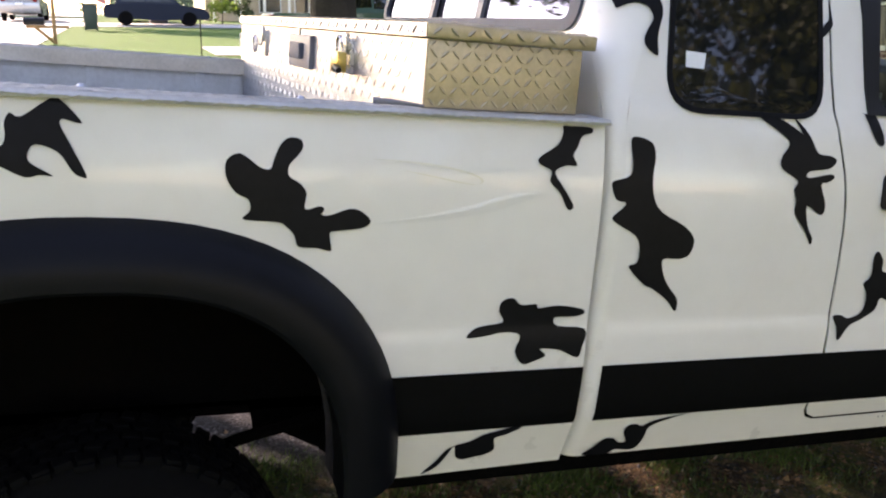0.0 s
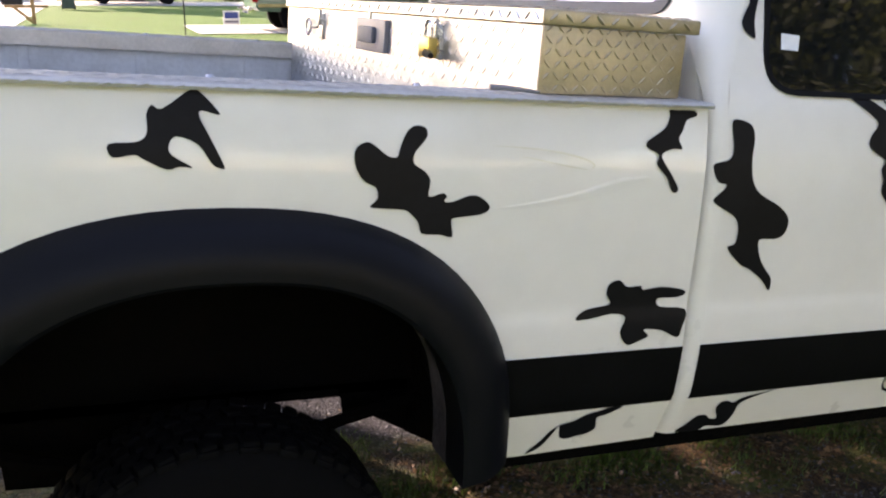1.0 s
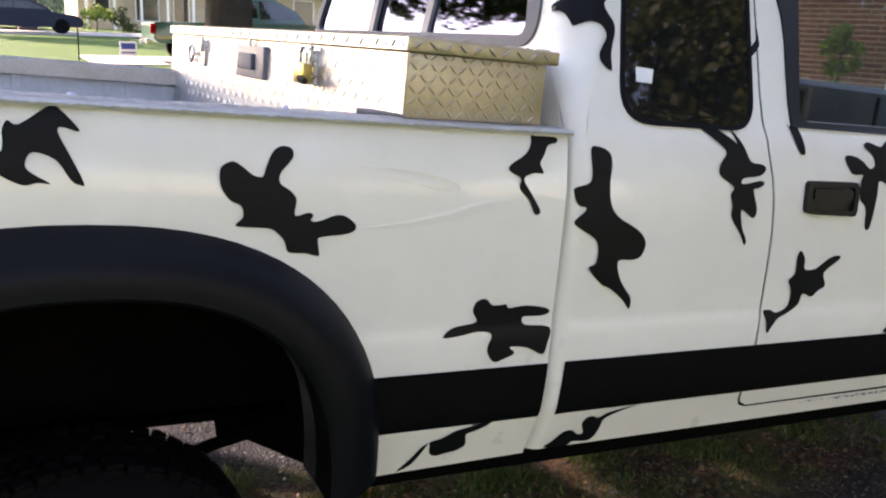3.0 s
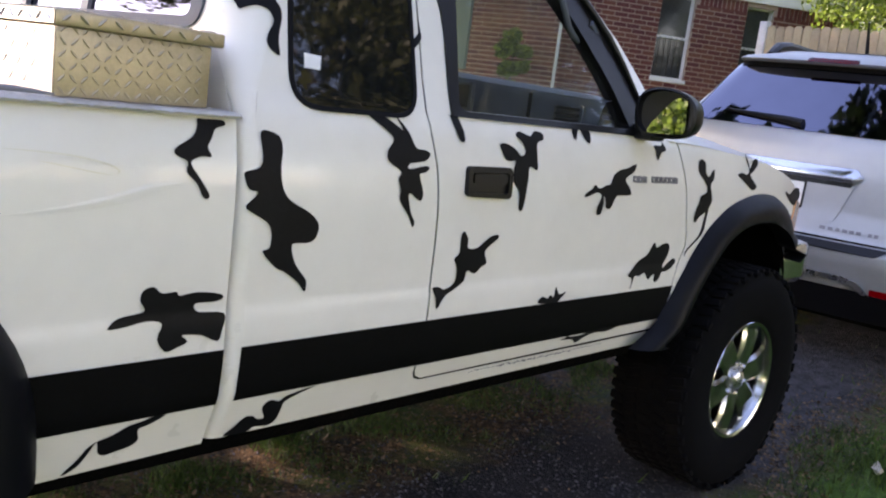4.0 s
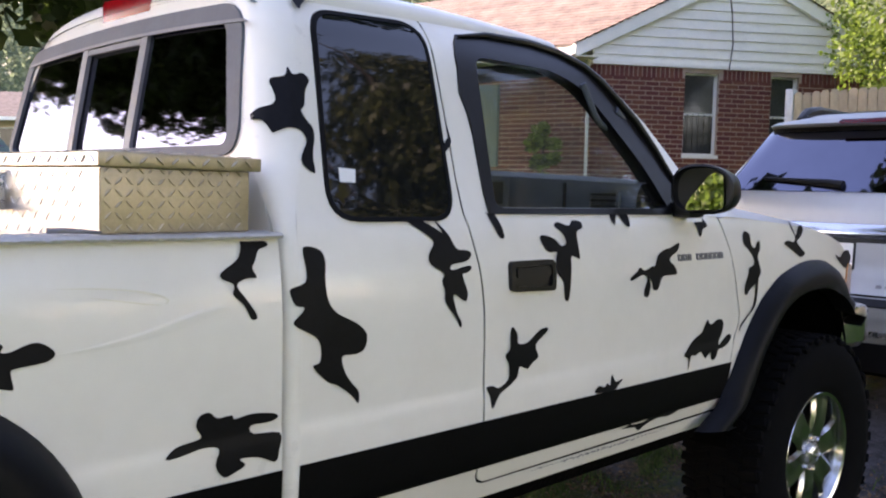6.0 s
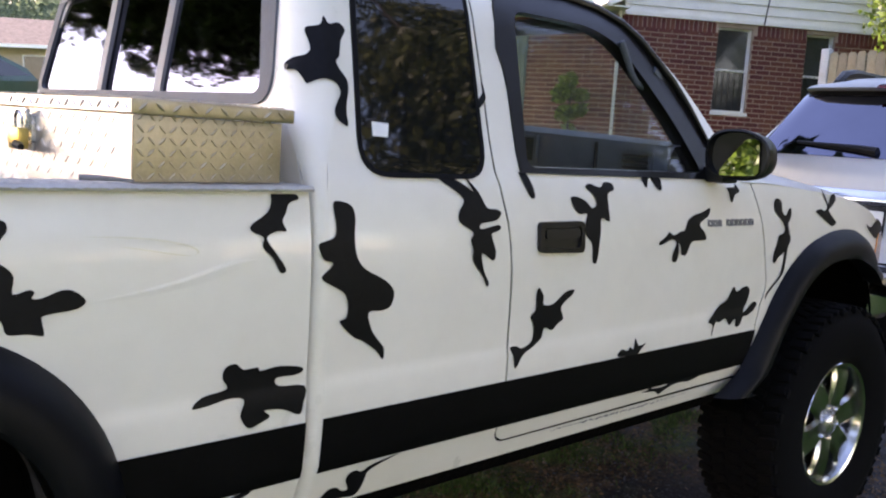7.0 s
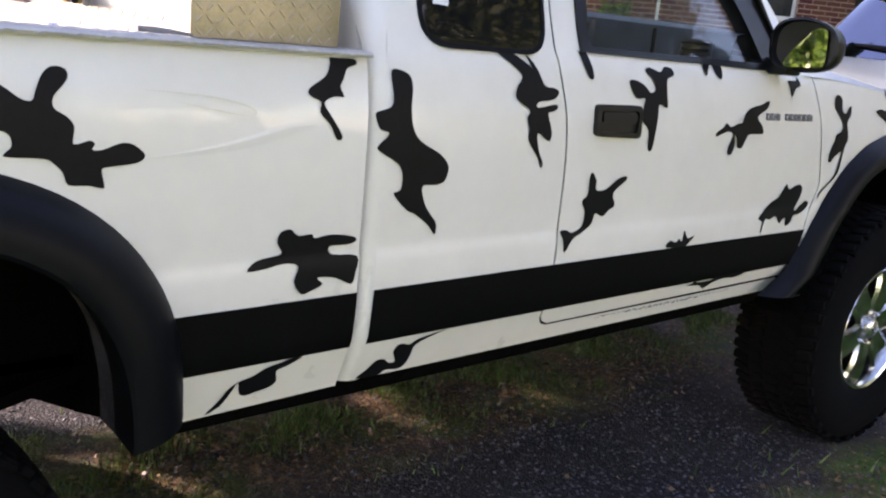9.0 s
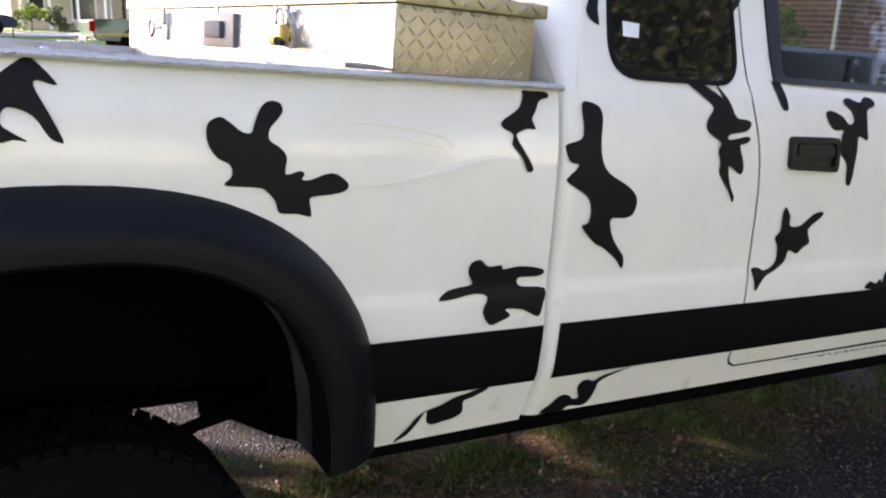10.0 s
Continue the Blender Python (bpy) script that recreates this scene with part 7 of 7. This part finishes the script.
NAVY = material("dark_blue_car_paint", (0.010, 0.015, 0.028), 0.45, spec=0.15, vary=0.05)
SILVERFAR = material("silver_grey_car_paint", (0.45, 0.46, 0.46), 0.25, metal=0.4, coat=0.6, vary=0.04)
GREENP = material("dark_green_pickup_paint", (0.012, 0.075, 0.05), 0.3, coat=0.5, vary=0.06)
simple_car("sedan", "dark blue sedan parked before the far house", "car", (2.2, 45.0, ground_height(2.2, 45) + 0.02), 0, NAVY,
                 [(-2.4, 0.35), (-2.45, 0.7), (-2.3, 0.95), (-1.0, 1.0), (0.9, 0.98), (2.1, 0.82), (2.4, 0.6), (2.35, 0.3), (0, 0.25)],
                 [(-1.9, 0.95), (-1.3, 1.35), (-0.6, 1.46), (0.2, 1.42), (1.05, 0.96)], 1.8, (-1.45, 1.45), 0.33, HOUSEGLASS)
simple_car("sedan", "dark red car half hidden beside the street tree", "car", (1.6, 53.0, ground_height(1.6, 53)), 80, material("dark_red_car_paint", (0.10, 0.015, 0.02), 0.25, coat=0.5),
           [(-2.2, 0.35), (-2.3, 0.8), (-2.2, 1.0), (0.9, 1.0), (2.1, 0.85), (2.25, 0.35), (0, 0.25)], [(-2.1, 0.98), (-1.9, 1.6), (-0.3, 1.66), (0.9, 1.0)], 1.8, (-1.4, 1.4), 0.34)
van = simple_car("suv", "silver crossover driving away down the street", "car", (-4.0, 50.5, ground_height(-4.0, 50.5)), 88, SILVERFAR,
                 [(-2.2, 0.40), (-2.3, 0.75), (-2.2, 1.05), (0.9, 1.0), (2.1, 0.9), (2.25, 0.4), (0, 0.28)], [(-2.18, 1.0), (-1.95, 1.62), (-0.3, 1.70), (1.0, 1.02)], 1.84, (-1.4, 1.4), 0.35)
part("rear_glass", sheet(corners([(-0.68, 1.12), (0.68, 1.12), (0.56, 1.50), (-0.56, 1.50)], 0.06), lambda y, z, d: (-2.33 + 0.37 * (z - 1.0) + d, y, z), 0.02), DARKGLASS, van)
part("number_plate", box(-2.34, -2.30, -0.17, 0.17, 0.78, 0.90), PAPER, van)
for s in (-1, 1):
    part("tail_light", box(-2.30, -2.18, s * 0.72 - 0.08, s * 0.72 + 0.08, 0.95, 1.12, 0.02), RED, van)
gp = simple_car("pickup_truck", "dark green pickup truck parked across the lawn", "pickup truck", (6.6, 23.6, ground_height(6.6, 23.6) + 0.02), 0, GREENP,
                [(-2.55, 0.5), (-2.6, 1.02), (-0.5, 1.05), (1.6, 1.08), (2.5, 1.0), (2.6, 0.5), (0, 0.42)], [(-0.55, 1.0), (-0.45, 1.62), (-0.2, 1.72), (0.7, 1.70), (1.55, 1.06)], 1.85, (-1.55, 1.75), 0.40)
part("tail_light", box(-2.64, -2.50, -0.94, -0.86, 0.72, 0.98, 0.02), RED, gp)
part("rear_bumper", box(-2.75, -2.60, -0.85, 0.85, 0.45, 0.60, 0.02), CHROME, gp)
part("flank_trim", box(-2.5, 2.5, -0.955, -0.925, 0.60, 0.68, 0.01), material("tan_flank_trim", (0.42, 0.33, 0.15), 0.5), gp)

binn = thing("wheelie_bin", "dark green wheeled rubbish bin on the grass", "bin", at=(-0.66, 38.0, ground_height(-0.66, 38)), lean=3.9)
BINMAT = material("dark_green_bin_plastic", (0.03, 0.05, 0.04), 0.5)
bm = bmesh.new()
add_box(bm, -0.29, 0.29, -0.33, 0.33, 0.05, 0.98, 0.03)
for v in bm.verts:
    if v.co.z < 0.5:
        v.co.x *= 0.78
        v.co.y *= 0.82
part("tub", bm, BINMAT, binn)
part("lid", box(-0.32, 0.32, -0.38, 0.36, 0.98, 1.06, 0.03), BINMAT, binn)
for s in (-1, 1):
    part("wheel", tube([(s * 0.18, 0.3, 0.12), (s * 0.26, 0.3, 0.12)], 0.11, 12), RUBBER, binn)
POST = material("weathered_tan_post", (0.36, 0.22, 0.09), 0.8, vary=0.15, bump=0.2)
mb = thing("mailbox", "dark mailbox on a tan wooden post with a brace", "mailbox", at=(-1.45, 27.5, ground_height(-1.45, 27.5)), lean=3.9)
part("post", box(-0.05, 0.05, -0.05, 0.05, -0.2, 1.36, 0.008), POST, mb)
part("arm", box(-0.75, 0.40, -0.04, 0.04, 0.44, 0.52, 0.006), POST, mb)
part("brace", tube([(0.0, -0.02, 0.02), (-0.50, -0.02, 0.46)], 0.045, 6), POST, mb)
bm = bmesh.new()
rows = [[(-0.80 + 0.55 * t, 0.11 * math.cos(a), 0.625 + (0.12 * math.sin(a) if a <= math.pi else -0.10 * min(1, math.sin(a - math.pi) * 3))) for a in [2 * math.pi * k / 16 for k in range(16)]] for t in (0, 1)]
grid_surface(rows, closed=True, bm=bm)
bm.faces.new(bm.verts[:16]), bm.faces.new(bm.verts[16:32])
part("box", bm, TRIM, mb)
st = thing("marker_stake", "thin dark metal stake in the lawn", "stake", at=(2.13, 21.5, ground_height(2.13, 21.5)), lean=3.9)
part("rod", tube([(0, 0, -0.2), (0, 0, 0.95)], 0.017, 8), TRIM, st)
sg = thing("yard_sign", "small blue and white yard sign on wire legs", "sign", at=(3.6, 24.0, ground_height(3.6, 24.0)), lean=3.9)
part("panel", box(-0.22, 0.22, -0.006, 0.006, 0.12, 0.50), PAPER, sg)
part("printed_bar", box(-0.18, 0.18, -0.010, -0.007, 0.30, 0.46), material("blue_print", (0.03, 0.06, 0.25), 0.6), sg)
part("printed_bar", box(-0.18, 0.18, -0.010, -0.007, 0.18, 0.24), material("grey_print", (0.2, 0.2, 0.25), 0.6), sg)
for s in (-1, 1):
    part("leg", tube([(s * 0.18, 0, -0.1), (s * 0.18, 0, 0.22)], 0.006, 6), ALLOY, sg)
flag = thing("flag", "faded red flag on a short pole by the street", "flag", at=(-0.95, 47.0, ground_height(-0.95, 47)), lean=3.9)
part("pole", tube([(0, 0, -0.2), (0, 0, 2.0)], 0.02, 8), ALLOY, flag)
part("cloth", grid_surface([[(0.02 + 0.12 * k, 0.03 * math.sin(k), 1.95 - 0.16 * j - 0.06 * k) for k in range(8)] for j in range(5)]), material("faded_red_cloth", (0.5, 0.20, 0.18), 0.8), flag)

BEIGE = material("beige_far_wall", (0.55, 0.45, 0.32), 0.85, vary=0.1, scale=2, bump=0.1)
fh = thing("far_house", "long low beige and brick house across the lawn", "house", at=(5.5, 56.0, ground_height(5.5, 56.0)), lean=3.9)
part("wall", box(0, 17, 0, 8, -0.3, 2.7), BEIGE, fh)
part("brick_panel", box(7.6, 9.0, -0.06, 0.0, -0.3, 2.7), BRICKS, fh)
bm = bmesh.new()
vs = [bm.verts.new(p) for p in [(-0.6, -1.6, 2.65), (17.6, -1.6, 2.65), (17.6, 4, 4.6), (-0.6, 4, 4.6), (-0.6, 9.0, 2.65), (17.6, 9.0, 2.65)]]
bm.faces.new(vs[:4]), bm.faces.new((vs[3], vs[2], vs[5], vs[4])), bm.faces.new((vs[0], vs[3], vs[4])), bm.faces.new((vs[1], vs[5], vs[2]))
part("roof", bm, SHINGLE, fh, smooth=False)
part("fascia", box(-0.6, 17.6, -1.62, -1.55, 2.55, 2.75), SIDING, fh)
for k in range(8):
    part("porch_post", box(0.3 + 1.5 * k, 0.45 + 1.5 * k, -1.3, -1.15, -0.3, 2.6, 0.01), SIDING, fh)
for x0, x1, mt in ((0.9, 1.8, FRAMEW), (3.2, 4.6, FRAMEW), (5.4, 6.4, SIDING), (10.0, 11.4, FRAMEW), (13.0, 14.4, FRAMEW)):
    wf = part("window", box(x0, x1, -0.08, 0.0, 0.5, 2.2, 0.01), mt, fh)
    part("pane", box(x0 + 0.08, x1 - 0.08, -0.10, -0.081, 0.58, 2.12), HOUSEGLASS, wf)
fh2 = thing("far_house", "small far house with a pale wall down the street", "house", at=(-14.0, 62.0, ground_height(-10.0, 62.0)), lean=3.9)
part("wall", box(0, 9, 0, 7, -0.3, 2.7), SIDING, fh2)
bm = bmesh.new()
vs = [bm.verts.new(p) for p in [(-0.4, -0.6, 2.65), (9.4, -0.6, 2.65), (9.4, 3.5, 4.4), (-0.4, 3.5, 4.4), (-0.4, 7.6, 2.65), (9.4, 7.6, 2.65)]]
bm.faces.new(vs[:4]), bm.faces.new((vs[3], vs[2], vs[5], vs[4])), bm.faces.new((vs[0], vs[3], vs[4])), bm.faces.new((vs[1], vs[5], vs[2]))
part("roof", bm, SHINGLE, fh2, smooth=False)
for x0 in (1.5, 5.5):
    part("window", box(x0, x0 + 1.4, -0.05, 0.0, 0.8, 2.1, 0.01), HOUSEGLASS, fh2)

# ---- bricks of the house ----
def near_window(b):
    return abs(b[0] - 1.9) + 0.6 * abs(b[1] - 2.7)


gable_bricks.sort(key=near_window)
for u, z, w, h in gable_bricks[:300]:
    ob = new("brick", brick_data(w, h))
    ob.parent = wall_gable
    ob.location = (u, 0, z)
rest_ob = new("brickwork", brick_boxes(gable_bricks[300:], lambda u, z, d: (u, d, z)))
rest_ob.parent = wall_gable
tagged(rest_ob, kind="stuff")
places, row, z = [], 0, HZ
while z < EAVE - 0.07:
    y = 0.0 if row % 2 else -BL / 2
    while y < GD:
        y0, y1 = max(y, 0.0), min(y + BL, GD)
        if y1 - y0 > 0.05 and not inside(y0, y1, z, z + BH, [(1.62, 2.42, 1.75, 3.1)]):
            places.append(((y0 + y1) / 2, z + BH / 2, y1 - y0, BH))
        y += BL + JT
    z += BH + JT
    row += 1
side_ob = new("brickwork", brick_boxes(places, lambda u, z, d: askew(d, u, z)))
side_ob.parent = wall_side
tagged(side_ob, kind="stuff")
